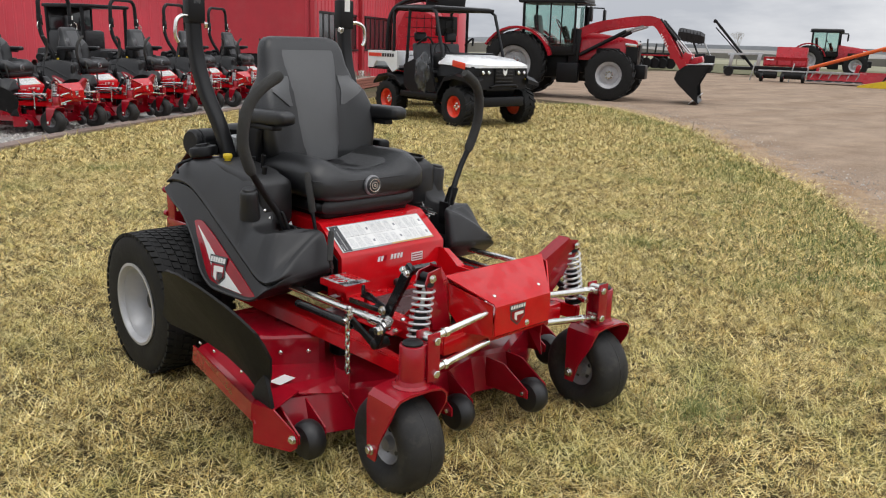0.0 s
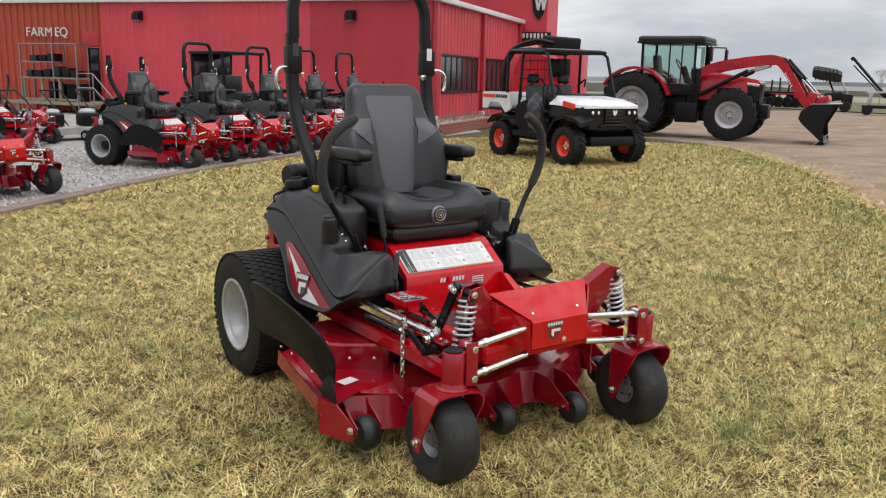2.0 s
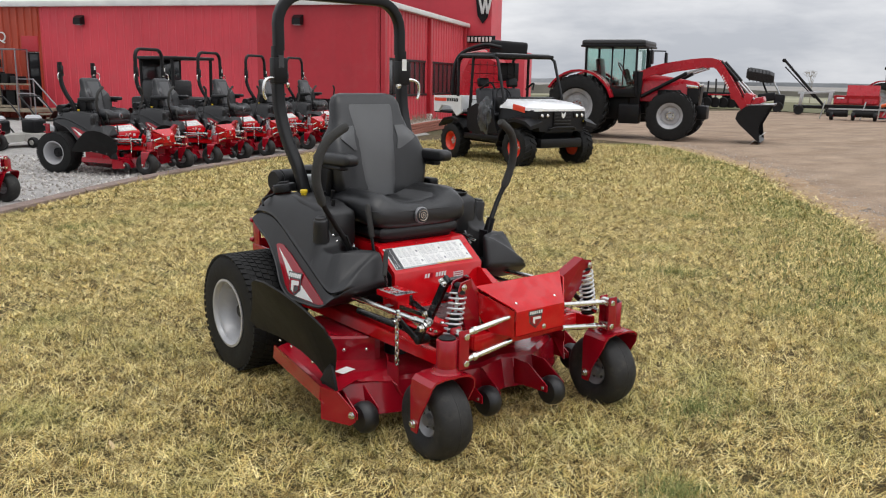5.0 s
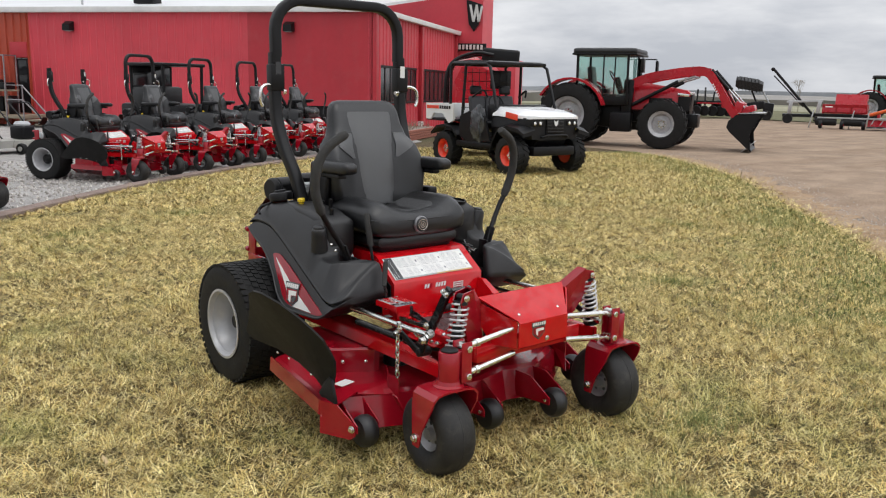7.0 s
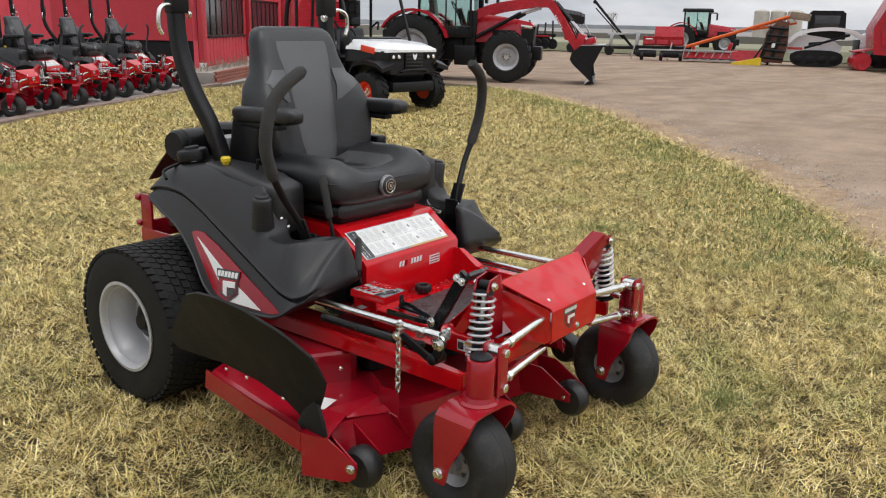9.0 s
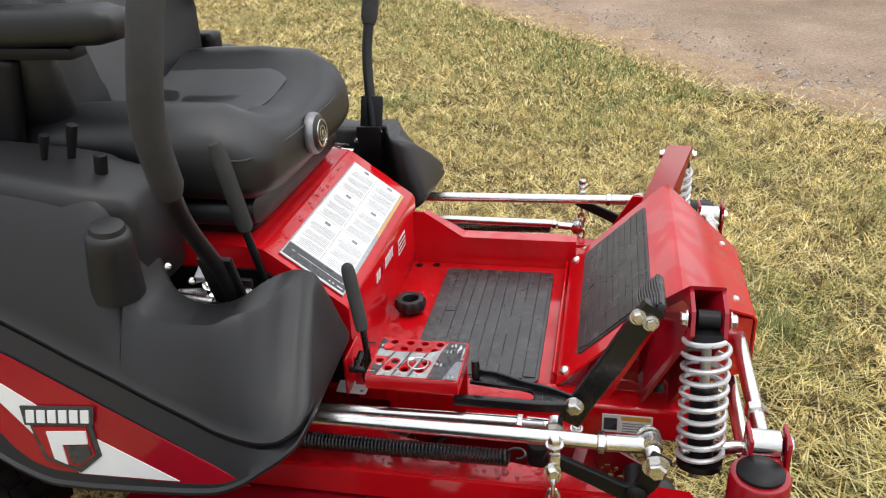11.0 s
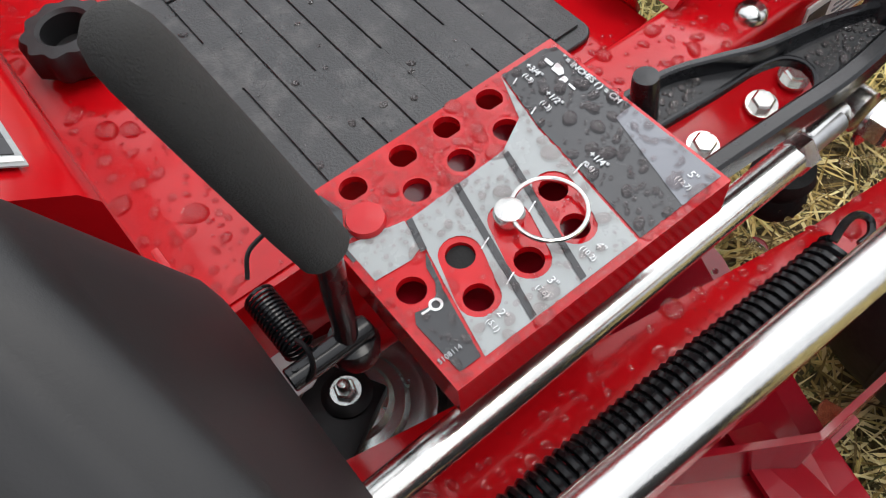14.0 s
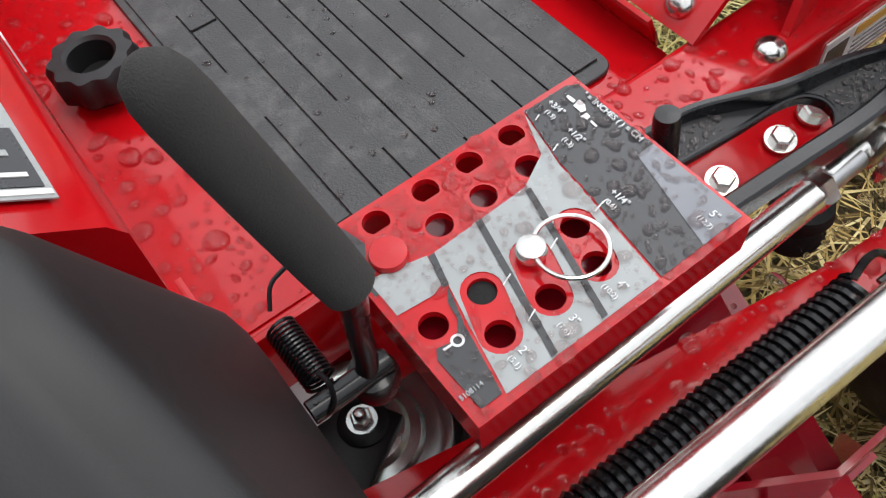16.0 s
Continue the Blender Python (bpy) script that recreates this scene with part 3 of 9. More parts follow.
for x0, x1 in ((-0.30, -0.12), (-0.12, 0.02), (0.02, 0.14), (0.14, 0.30)):
    za, zb = (5.05, 4.4) if x0 in (-0.30, 0.02) else (4.4, 5.0)
    q = [(x0, za), (x0 + 0.11, za), (x1 + 0.11, zb), (x1, zb)]
    e2 = B()
    add_ring_mesh(e2, [[MG @ Vector((0.78 * x + 0.76, -0.13, z - 0.45)) for x, z in q], [MG @ Vector((0.78 * x + 0.76, -0.11, z - 0.45)) for x, z in q]])
    part("emblem_stroke", e2, TRIM_WHITE, emblem)
sign = thing("fascia_sign", "dark sign board with pale plain letter bars", "sign")
block("sign_board", MG, (1.45, 0.06, 0.28), (0.52, -0.10, 3.0), BLACK, 0.01, sign)
for k in range(9):
    block("sign_bar", MG, (0.085, 0.03, 0.18), (-0.10 + k * 0.145, -0.15, 3.0), TRIM_WHITE, 0.004, sign)
block("wing", MG, (1.3, 1.8, 2.55), (1.72, 1.1, 1.275), SIDING, 0.02, None, "low red wing of the hall", "wing")
# brick planter below the windows
planter = thing("brick_planter", "low red brick planter with dry stems", "planter")
BRICK = material("red_brick", (0.30, 0.11, 0.075), 0.85, vary=0.25, scale=5, grain=30, bump=0.3, bump_scale=60)
MORTAR = material("mortar", (0.30, 0.27, 0.24), 0.95, vary=0.1)
MP = Matrix.Translation((9.3, 14.35, 0)) @ Matrix.Rotation(math.atan2(U.y, U.x), 4, "Z")
core = B()
box(core, (5.6, 0.9, 0.26), (2.8, 0.45, 0.13), bevel=0.01)
bmesh.ops.transform(core, matrix=MP, verts=core.verts)
part("planter_core", core, MORTAR, planter)
one = B()
box(one, (0.205, 0.09, 0.062), (0, 0, 0), bevel=0.006, segs=1)
first = part("brick", one, BRICK, planter)
first.matrix_basis = MP @ Matrix.Translation((0.11, 0.0, 0.036))
for r in range(4):
    for k in range(25):
        if r or k:
            share("brick", first, MP @ Matrix.Translation((0.11 + k * 0.218 + (0.109 if r % 2 else 0), 0.0, 0.036 + r * 0.070)), planter)
rs = random.Random(9)
stems = B()
for k in range(260):
    x, y = rs.uniform(0.2, 5.4), rs.uniform(0.15, 0.8)
    p0 = Vector((x, y, 0.24))
    p1 = p0 + Vector((rs.uniform(-0.12, 0.12), rs.uniform(-0.12, 0.12), rs.uniform(0.08, 0.26)))
    rod(stems, MP @ p0, MP @ p1, 0.006, 0.002, 4)
tagged(part("dry_stems", stems, EARTH), "dry brown stems in the planter", "plants", "", "stuff")

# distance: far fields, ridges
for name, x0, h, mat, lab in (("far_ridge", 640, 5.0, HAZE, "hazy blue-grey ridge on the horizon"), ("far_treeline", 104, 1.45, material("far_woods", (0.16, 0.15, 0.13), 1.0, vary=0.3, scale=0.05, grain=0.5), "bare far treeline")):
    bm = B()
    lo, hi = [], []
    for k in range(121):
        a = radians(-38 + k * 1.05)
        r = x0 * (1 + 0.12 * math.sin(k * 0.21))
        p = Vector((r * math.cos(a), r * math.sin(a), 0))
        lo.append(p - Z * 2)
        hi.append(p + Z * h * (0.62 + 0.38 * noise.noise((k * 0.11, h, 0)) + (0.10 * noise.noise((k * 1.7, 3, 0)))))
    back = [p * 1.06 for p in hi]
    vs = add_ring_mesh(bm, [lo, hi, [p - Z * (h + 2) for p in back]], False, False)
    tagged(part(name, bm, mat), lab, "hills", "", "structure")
flat_sheet("far_field", [(46, 20), (70, -60), (120, -40), (125, 50), (90, 110), (50, 120), (44, 60)], 0.02, FIELD, "structure", "pale winter field behind the yard", "field")

# hazy open country beyond the treeline, green verge at the yard's edge
plain = B()
add_ring_mesh(plain, [[Vector((r * math.cos(radians(a)), r * math.sin(radians(a)), 0.06)) for a in range(-40, 92, 4)] for r in (118, 700)], False, False)
tagged(part("far_plain", plain, material("far_stubble", (0.25, 0.235, 0.215), 1.0, vary=0.25, scale=0.02, grain=0.2)), "hazy grey-blue open country far off", "plain", "", "structure")
VERGE = ground_material("green_verge", [(0.3, (0.13, 0.14, 0.055)), (0.7, (0.21, 0.19, 0.09))], 0.4, 8, 0.6)
flat_sheet("far_verge", [(39.6, 9.6), (62, -6), (66, 58), (41.4, 60), (41.4, 24.4), (40.8, 15)], 0.03, VERGE, "structure", "rough green verge behind the implements", "verge")

# ---- zero-turn mower ----


def superellipse(cx, cz, hx, hz, n, count, slope=0.0):
    pts = []
    for t in np.linspace(0, 2 * math.pi, count, endpoint=False):
        c, s = math.cos(t), math.sin(t)
        x = math.copysign(abs(c) ** (2 / n), c) * hx
        z = math.copysign(abs(s) ** (2 / n), s) * hz
        pts.append((cx + x, cz + z + slope * x * (0.5 + 0.5 * z / max(hz, 1e-6))))
    return pts


def tread_tyre(parent, centre, radius, width, rim_r, axis, rows, blocks, deep=0.006, name="tyre"):
    c, d = Vector(centre), Vector(axis).normalized()
    w = width / 2
    tyre = part(name, lathe(B(), [(rim_r * 0.96, -w * 0.80), (rim_r * 1.02, -w * 0.92), (radius * 0.80, -w), (radius * 0.93, -w * 0.93), (radius * 0.985, -w * 0.74), (radius - deep, -w * 0.45),
                                  (radius - deep * 0.8, 0), (radius - deep, w * 0.45), (radius * 0.985, w * 0.74), (radius * 0.93, w * 0.93), (radius * 0.80, w), (rim_r * 1.02, w * 0.92), (rim_r * 0.96, w * 0.80)], c, d, 56, False), RUBBER, parent)
    if rows:
        a, b = frame_of(d)
        bm = B()
        for i in range(rows):
            off = (i + 0.5) / rows * 2 - 1
            r0 = radius - deep * 1.3 - 0.02 * radius * max(0, abs(off) - 0.6)
            for k in range(blocks):
                t0 = (k + (0.5 if i % 2 else 0)) / blocks * 2 * math.pi
                dt = 2 * math.pi / blocks * 0.36
                h0, h1 = (off - 0.84 / rows) * w * 0.96, (off + 0.84 / rows) * w * 0.96
                lo, hi = [], []
                for t, h in ((t0 - dt, h0), (t0 + dt, h0), (t0 + dt * 1.6, h1), (t0 - dt * 0.4, h1)):
                    u = math.cos(t) * a + math.sin(t) * b
                    lo.append(bm.verts.new(c + d * h + u * (r0 - 0.004)))
                    hi.append(bm.verts.new(c + d * h + u * (r0 + deep)))
                bm.faces.new(hi)
                for j in range(4):
                    bm.faces.new((lo[j], lo[(j + 1) % 4], hi[(j + 1) % 4], hi[j]))
        part("tread", bm, RUBBER, tyre, angle=20)
    return tyre


def wheel_rim(parent, centre, axis, r, width, name="rim", holes=0, mat=None):
    c, d = Vector(centre), Vector(axis).normalized()
    w = width / 2
    rim = part(name, lathe(B(), [(0.0, -w * 0.20), (r * 0.58, -w * 0.22), (r * 0.64, -w * 0.16), (r * 0.70, w * 0.08), (r * 0.78, w * 0.16), (r * 0.83, w * 0.56), (r * 0.93, w * 0.70), (r * 0.95, w * 0.84),
                                 (r * 1.07, w * 0.90), (r * 1.10, w * 0.97), (r * 1.03, w * 0.98), (r * 0.98, w * 0.92), (r * 0.90, -w * 0.8), (r * 0.3, -w * 0.8)], c, d, 48), mat or RIM, parent, "silver painted steel rim")
    a, b = frame_of(d)
    for k in range(holes):
        t = k / holes * 2 * math.pi
        part("lug_nut", hex_bolt(B(), c - d * w * 0.22 + 0.42 * r * (math.cos(t) * a + math.sin(t) * b), d, 0.011, 0.02), ZINC, rim)
    return rim


def sym_path(path, s):
    return [(s * x, y, z) for x, y, z in path]


def build_mower():
    mow = thing("zero_turn_mower", "red and black zero-turn riding mower standing on dry grass", "riding mower")
    # rear wheels
    for s in (-1, 1):
        tyre = tread_tyre(mow, (s * 0.575, 1.40, 0.300), 0.302, 0.31, 0.160, (s, 0, 0), 9, 54, 0.009, "rear_tyre")
        rim = wheel_rim(tyre, (s * 0.575, 1.40, 0.300), (s, 0, 0), 0.158, 0.31, "rear_rim", 5)
        rod_hub = part("axle_hub", lathe(B(), [(0.07, -0.02), (0.07, 0.02), (0.045, 0.03), (0.03, 0.05), (0.0, 0.052)], (s * 0.61, 1.40, 0.300), (s, 0, 0), 24), BLACK, tyre)
    # casters, swung to the machine's right
    for s in (-1, 1):
        yaw = radians(-3)
        c = Vector((s * 0.490, -0.012, 0.165))
        d = Vector((-math.cos(yaw), -math.sin(yaw), 0))
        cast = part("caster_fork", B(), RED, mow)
        half_tyre = [(0.060, 0.030), (0.066, 0.046), (0.082, 0.067), (0.108, 0.077), (0.134, 0.076), (0.150, 0.066), (0.160, 0.046), (0.1645, 0.022)]
        wheel = part("caster_tyre", lathe(B(), [(r, -h) for r, h in half_tyre] + [(0.165, 0)] + half_tyre[::-1], c, d, 48, False), CASTER_RUBBER, cast, "smooth black caster tyre", 60)
        part("tyre_groove", lathe(B(), [(0.1655, -0.002), (0.1662, 0.0), (0.1655, 0.002)], c, d, 48), CASTER_RUBBER, wheel)
        for sd in (-1, 1):
            part("caster_rim", lathe(B(), [(0.012, 0.056), (0.022, 0.055), (0.026, 0.034), (0.042, 0.028), (0.050, 0.034), (0.058, 0.046), (0.066, 0.051), (0.067, 0.047), (0.060, 0.030), (0.02, 0.010)], c, d * sd, 40), CASTER_RIM, wheel)
            for k in range(5):
                q = 2 * math.pi * k / 5
                ua, ub = frame_of(d)
                part("rim_slot", lathe(B(), [(0.002, 0.0), (0.008, 0.0), (0.008, 0.003), (0.002, 0.003)], c + d * sd * 0.0285 + 0.040 * (math.cos(q) * ua + math.sin(q) * ub), d * sd, 12), DARK_PRINT, wheel)
        m = Matrix.Translation((c.x, c.y, 0)) @ Matrix.Rotation(yaw, 4, "Z")
        bm = B()
        # yoke: one bent plate over the wheel
        prof = [(-0.102, 0.135), (-0.103, 0.20), (-0.104, 0.30), (-0.098, 0.335), (-0.080, 0.352), (-0.04, 0.358), (0.04, 0.358), (0.080, 0.352), (0.098, 0.335), (0.104, 0.30), (0.103, 0.20), (0.102, 0.135)]
        half = lambda z: 0.021 if z < 0.17 else 0.021 + 0.046 * min(1, (z - 0.17) / 0.15)
        rings = []
        for i, (x, z) in enumerate(prof):
            n = Vector((x, 0, z - 0.24)).normalized() * 0.008
            h, y0 = half(z), -0.044 * min(1, max(0, (z - 0.165) / 0.15))
            rings.append([m @ Vector(p) for p in ((x, y0 - h, z), (x + n.x, y0 - h, z + n.z), (x + n.x, y0 + h, z + n.z), (x, y0 + h, z))])
        add_ring_mesh(bm, rings)
        bmesh.ops.recalc_face_normals(bm, faces=bm.faces)
        bm.to_mesh(cast.data)
        bm.free()
        finish(cast.data, 30)
        for sd in (-1, 1):
            part("axle_bolt", hex_bolt(B(), m @ Vector((sd * 0.110, 0, 0.165)), Vector(d) * -sd if sd > 0 else Vector(d), 0.013, 0.014), ZINC, cast)
        part("swivel_collar", lathe(B(), [(0.058, 0.0), (0.060, 0.010), (0.050, 0.016), (0.046, 0.03)], (s * 0.482, -0.056, 0.358), (0, 0, 1), 28), RED, cast)
        # post that the swivel turns in
        post = part("caster_post", lathe(B(), [(0.041, 0.0), (0.042, 0.004), (0.042, 0.118), (0.040, 0.121), (0.034, 0.122)], (s * 0.482, -0.060, 0.378), (0, 0, 1), 32), RED, mow)
        part("post_cap", lathe(B(), [(0.033, 0), (0.033, 0.006), (0.026, 0.012), (0, 0.014)], (s * 0.482, -0.060, 0.499), (0, 0, 1), 24), BLACK, post)
        bracket = B()
        for dy in (-0.030, 0.022):
            box(bracket, (0.050, 0.006, 0.155), (s * 0.432, -0.071 + dy, 0.456), bevel=0.002)
        box(bracket, (0.012, 0.055, 0.11), (s * 0.450, -0.066, 0.445), bevel=0.002)
        part("arm_bracket", bracket, RED, post)
        for z0, z1, y0 in ((0.508, 0.535, -0.083), (0.400, 0.432, -0.083)):
            arm = part("suspension_arm", rod(B(), (s * 0.405, y0 + 0.012, z0), (s * 0.150, y0 + 0.02, z1), 0.0125, n=18), CHROME, mow, "bright zinc-plated suspension arm")
            eye = B()
            lathe(eye, [(0.012, -0.026), (0.021, -0.022), (0.021, 0.022), (0.012, 0.026)], (s * 0.424, y0 + 0.012, z0), (0, 1, 0), 24)
            part("arm_bushing", eye, ZINC, arm)
            part("arm_bolt", hex_bolt(B(), (s * 0.424, y0 - 0.016, z0), (0, -1, 0), 0.014, 0.014), ZINC, arm)
            part("jam_nut", hex_bolt(B(), (s * 0.365, y0 + 0.013, z0 + 0.005), (-s, 0, 0.08), 0.017, 0.02, washer=False), ZINC, arm)
        # coil-over
        top, low = Vector((s * 0.364, 0.016, 0.675)), Vector((s * 0.404, 0.012, 0.450))
        ax = (low - top).normalized()
        shock = part("shock_absorber", rod(B(), top + ax * 0.105, low, 0.020, n=20), BLACK, mow)
        part("shock_shaft", rod(B(), top, top + ax * 0.11, 0.0075), STEEL, shock)
        part("upper_spring_seat", lathe(B(), [(0.012, -0.008), (0.027, -0.004), (0.029, 0.006), (0.016, 0.014)], top + ax * 0.020, ax, 24), BLACK, shock)
        part("coil_spring", coil(B(), top + ax * 0.026, low + ax * -0.006, 0.0325, 0.0043, 9.6, 8, 22), SPRING, shock, "silver painted coil spring")
        part("lower_spring_seat", lathe(B(), [(0.02, -0.006), (0.034, -0.004), (0.034, 0.006), (0.02, 0.01)], low, ax, 24), BLACK, shock)
        part("top_bushing", rod(B(), top + Vector((0, -0.017, 0)), top + Vector((0, 0.017, 0)), 0.0145, n=20), BLACK, shock)
        for sd in (-1, 1):
            part("mount_bolt", hex_bolt(B(), top + Vector((0, sd * 0.030, 0)), (0, sd, 0), 0.010, 0.010), ZINC, shock)
        part("lower_mount_bolt", rod(B(), low + Vector((-s * 0.02, -0.075, 0.018)), low + Vector((0, 0.03, 0.018)), 0.011), ZINC, shock)
        # channel that carries the spring's top
        bm = B()
        a0, a1 = Vector((s * 0.215, 0.075, 0.520)), top + Vector((s * 0.012, 0, 0.004))
        for sd in (-1, 1):
            y = sd * 0.026
            pts = [a0 + Vector((0, y, -0.05)), a0 + Vector((s * 0.08, y, -0.05)), a1 + Vector((s * 0.012, y, -0.020)), a1 + Vector((0.0, y, 0.014)), a1 + Vector((-s * 0.05, y, 0.024)), a0 + Vector((0, y, 0.075))]
            add_ring_mesh(bm, [pts, [p + Vector((0, sd * -0.006, 0)) for p in pts]])
        sk = [(a0 + Vector((0, -0.026, 0.075))), (a0 + Vector((0, 0.026, 0.075))), a1 + Vector((-s * 0.05, 0.026, 0.024)), a1 + Vector((-s * 0.05, -0.026, 0.024))]
        add_ring_mesh(bm, [sk, [p + Vector((0, 0, 0.006)) for p in sk]])
        part("spring_bracket", bm, RED, mow)
    # frame rails
    for s in (-1, 1):
        edge = [(0.434, 0.02), (0.420, 0.15), (0.409, 0.27), (0.385, 0.406), (0.359, 0.51), (0.345, 0.58), (0.345, 1.64), (0.461, 1.64), (0.461, 0.02)]
        rail = B()
        add_ring_mesh(rail, [[Vector((s * x, y, z)) for x, y in edge] for z in (0.3605, 0.4155)])
        bmesh.ops.recalc_face_normals(rail, faces=rail.faces)
        bmesh.ops.bevel(rail, geom=[e for e in rail.edges if e.calc_face_angle(0) > 1.2], offset=0.004, segments=2, affect="EDGES")
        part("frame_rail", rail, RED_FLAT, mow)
    part("cross_member", box(B(), (0.60, 0.06, 0.066), (0, 0.020, 0.431), bevel=0.006), RED_FLAT, mow)
    part("cross_member", box(B(), (0.84, 0.06, 0.06), (0, 1.05, 0.40), bevel=0.006), RED_FLAT, mow)
    return mow


mower = build_mower()


def sheet(bm, corners, thick=0.003):
    """A bent plate through four corners."""
    c = [Vector(p) for p in corners]
    n = (c[1] - c[0]).cross(c[3] - c[0]).normalized() * thick
    add_ring_mesh(bm, [c, [p - n for p in c]])
    return bm


def build_front(mow):
    # front box with sloped foot plate
    bm = B()
    sect = [(0.222, 0.452), (0.040, 0.634), (0.028, 0.638), (-0.100, 0.552), (-0.106, 0.545), (-0.106, 0.445), (-0.100, 0.440)]
    front = B()
    half = lambda y: 0.245 if y > 0.0 else (0.245 - 0.105 * min(1, -(y - 0.0) / 0.1))
    lo = []
    for y, z in sect:
        lo.append((half(y), y, z))
    t = 0.004
    inner = []
    for i, (h, y, z) in enumerate(lo):
        p, q = lo[max(i - 1, 0)], lo[min(i + 1, len(lo) - 1)]
        d = Vector((0, q[1] - p[1], q[2] - p[2])).normalized()
        inner.append((h - 0.001, y + d.z * t * 0.9, z - d.y * t * 0.9))
    front.free()
    front = B()
    add_ring_mesh(front, [[Vector((-h, y, z)) for h, y, z in lo + inner[::-1]], [Vector((h, y, z)) for h, y, z in lo + inner[::-1]]])
    skin = part("foot_box", front, RED_FLAT, mow, "red folded steel foot box", 30)
    skin.location = (-0.013, 0.015, 0.012)
    for s in (-1, 1):
        poly = [Vector((s * 0.246, 0.04, 0.632)), Vector((s * 0.246, 0.0, 0.618)), Vector((s * 0.143, -0.102, 0.548)), Vector((s * 0.143, -0.102, 0.442)), Vector((s * 0.20, -0.02, 0.450)), Vector((s * 0.242, 0.05, 0.56))]
        ck = B()
        add_ring_mesh(ck, [poly, [p + Vector((-s * 0.004, 0.003, 0)) for p in poly]])
        part("side_cheek", ck, RED_FLAT, skin)
    for x, y, z in ((-0.112, -0.075, 0.570), (0.112, -0.075, 0.570)):
        part("rivet", dome_bolt(B(), (x, y, z + 0.001), (0, -0.55, 0.83), 0.007), ZINC, skin)
    for x in (-0.219, 0.219):
        part("carriage_bolt", dome_bolt(B(), (x, 0.212, 0.466), (0, 0.7, 0.7), 0.011), ZINC, skin)
    # badge on the front face
    bd = Vector((-0.030, -0.1095, 0.502))
    M = Matrix.Translation(bd) @ Matrix.Rotation(radians(90), 4, "X")
    badge = part("badge", plate(B(), [(-0.036, 0.018), (0.036, 0.018), (0.036, -0.012), (0.0, -0.040), (-0.036, -0.012)], 0.001, M, 0), DARK_PRINT, skin)
    part("badge_bar", plate(B(), [(-0.040, 0.036), (0.040, 0.036), (0.038, 0.018), (-0.042, 0.018)], 0.001, M @ Matrix.Translation((0, 0, 0.0004)), 0), DARK_PRINT, badge)
    part("badge_field", plate(B(), [(-0.031, 0.013), (0.031, 0.013), (0.031, -0.009), (0.0, -0.033), (-0.031, -0.009)], 0.001, M @ Matrix.Translation((0, 0, 0.0005)), 0), RED, badge)
    for k in range(6):
        x = -0.034 + k * 0.0125
        part("badge_letter", plate(B(), [(x, 0.033), (x + 0.0085, 0.033), (x + 0.0075, 0.021), (x - 0.001, 0.021)], 0.001, M @ Matrix.Translation((0, 0, 0.001)), 0), WHITE, badge)
    part("badge_emblem", plate(B(), [(-0.016, 0.008), (0.028, 0.008), (0.028, -0.003), (-0.004, -0.003), (-0.004, -0.022), (-0.016, -0.014)], 0.001, M @ Matrix.Translation((0, 0, 0.001)), 0), WHITE, badge)
    part("brace_bolt", hex_bolt(B(), (0.02, -0.108, 0.462), (0, -1, 0), 0.008, 0.008), ZINC, skin)
    # mat on the sloped plate, lying along it
    a = math.atan2(0.634 - 0.452, 0.222 - 0.040)
    M = Matrix.Translation((-0.013, 0.146, 0.5585)) @ Matrix.Rotation(-a, 4, "X")
    ribbed_mat(mow, M, 0.405, 0.168, "foot_rest_mat", [(0.0, 0.0)])
    # floor pan, its far wall taller towards the riser
    pan = part("floor_pan", box(B(), (0.474, 0.365, 0.004), (-0.002, 0.418, 0.4390), bevel=0.001), RED_FLAT, mow)
    part("pan_lip", box(B(), (0.034, 0.26, 0.004), (-0.256, 0.366, 0.4390), bevel=0.001), RED_FLAT, pan)
    part("pan_edge", box(B(), (0.004, 0.10, 0.046), (-0.240, 0.551, 0.416), bevel=0.001), RED_FLAT, pan)
    wall = [(0.602, 0.437), (0.602, 0.566), (0.572, 0.566), (0.484, 0.508), (0.228, 0.508), (0.228, 0.437)]
    pw = B()
    add_ring_mesh(pw, [[Vector((0.236, y, z)) for y, z in wall], [Vector((0.240, y, z)) for y, z in wall]])
    part("pan_side", pw, RED_FLAT, pan)
    part("pan_flange", sheet(B(), [(0.240, 0.484, 0.508), (0.240, 0.228, 0.508), (0.286, 0.228, 0.503), (0.286, 0.484, 0.503)], 0.003), RED_FLAT, pan)
    part("flange_wing", sheet(B(), [(0.240, 0.572, 0.566), (0.240, 0.484, 0.508), (0.280, 0.484, 0.504), (0.268, 0.572, 0.560)], 0.003), RED_FLAT, pan)
    part("pan_step", box(B(), (0.44, 0.004, 0.034), (-0.005, 0.240, 0.455), (-24, 0, 0), bevel=0.001), RED_FLAT, pan)
    for x, y in ((0.215, 0.585), (0.222, 0.545)):
        part("drain_hole", lathe(B(), [(0.009, 0), (0.009, 0.0012), (0.002, 0.0012)], (x, y, 0.4405), (0, 0, 1), 16), BLACK, pan)
    ribbed_mat(mow, Matrix.Translation((-0.011, 0.393, 0.4420)), 0.426, 0.240, "floor_mat", [(0.0, 0.0)])
    # upper frame tubes that carry the pan and the pedal, with a diagonal stay
    for s in (-1, 1):
        tube = part("upper_frame_tube", box(B(), (0.056, 0.53, 0.062), (s * 0.2765, 0.262, 0.4330), bevel=0.007, segs=3), RED_FLAT, mow)
        stay = B()
        sheet(stay, [(s * 0.255, 0.070, 0.612), (s * 0.262, 0.112, 0.612), (s * 0.292, 0.188, 0.464), (s * 0.284, 0.150, 0.464)], 0.006)
        part("foot_box_stay", stay, RED_FLAT, tube)
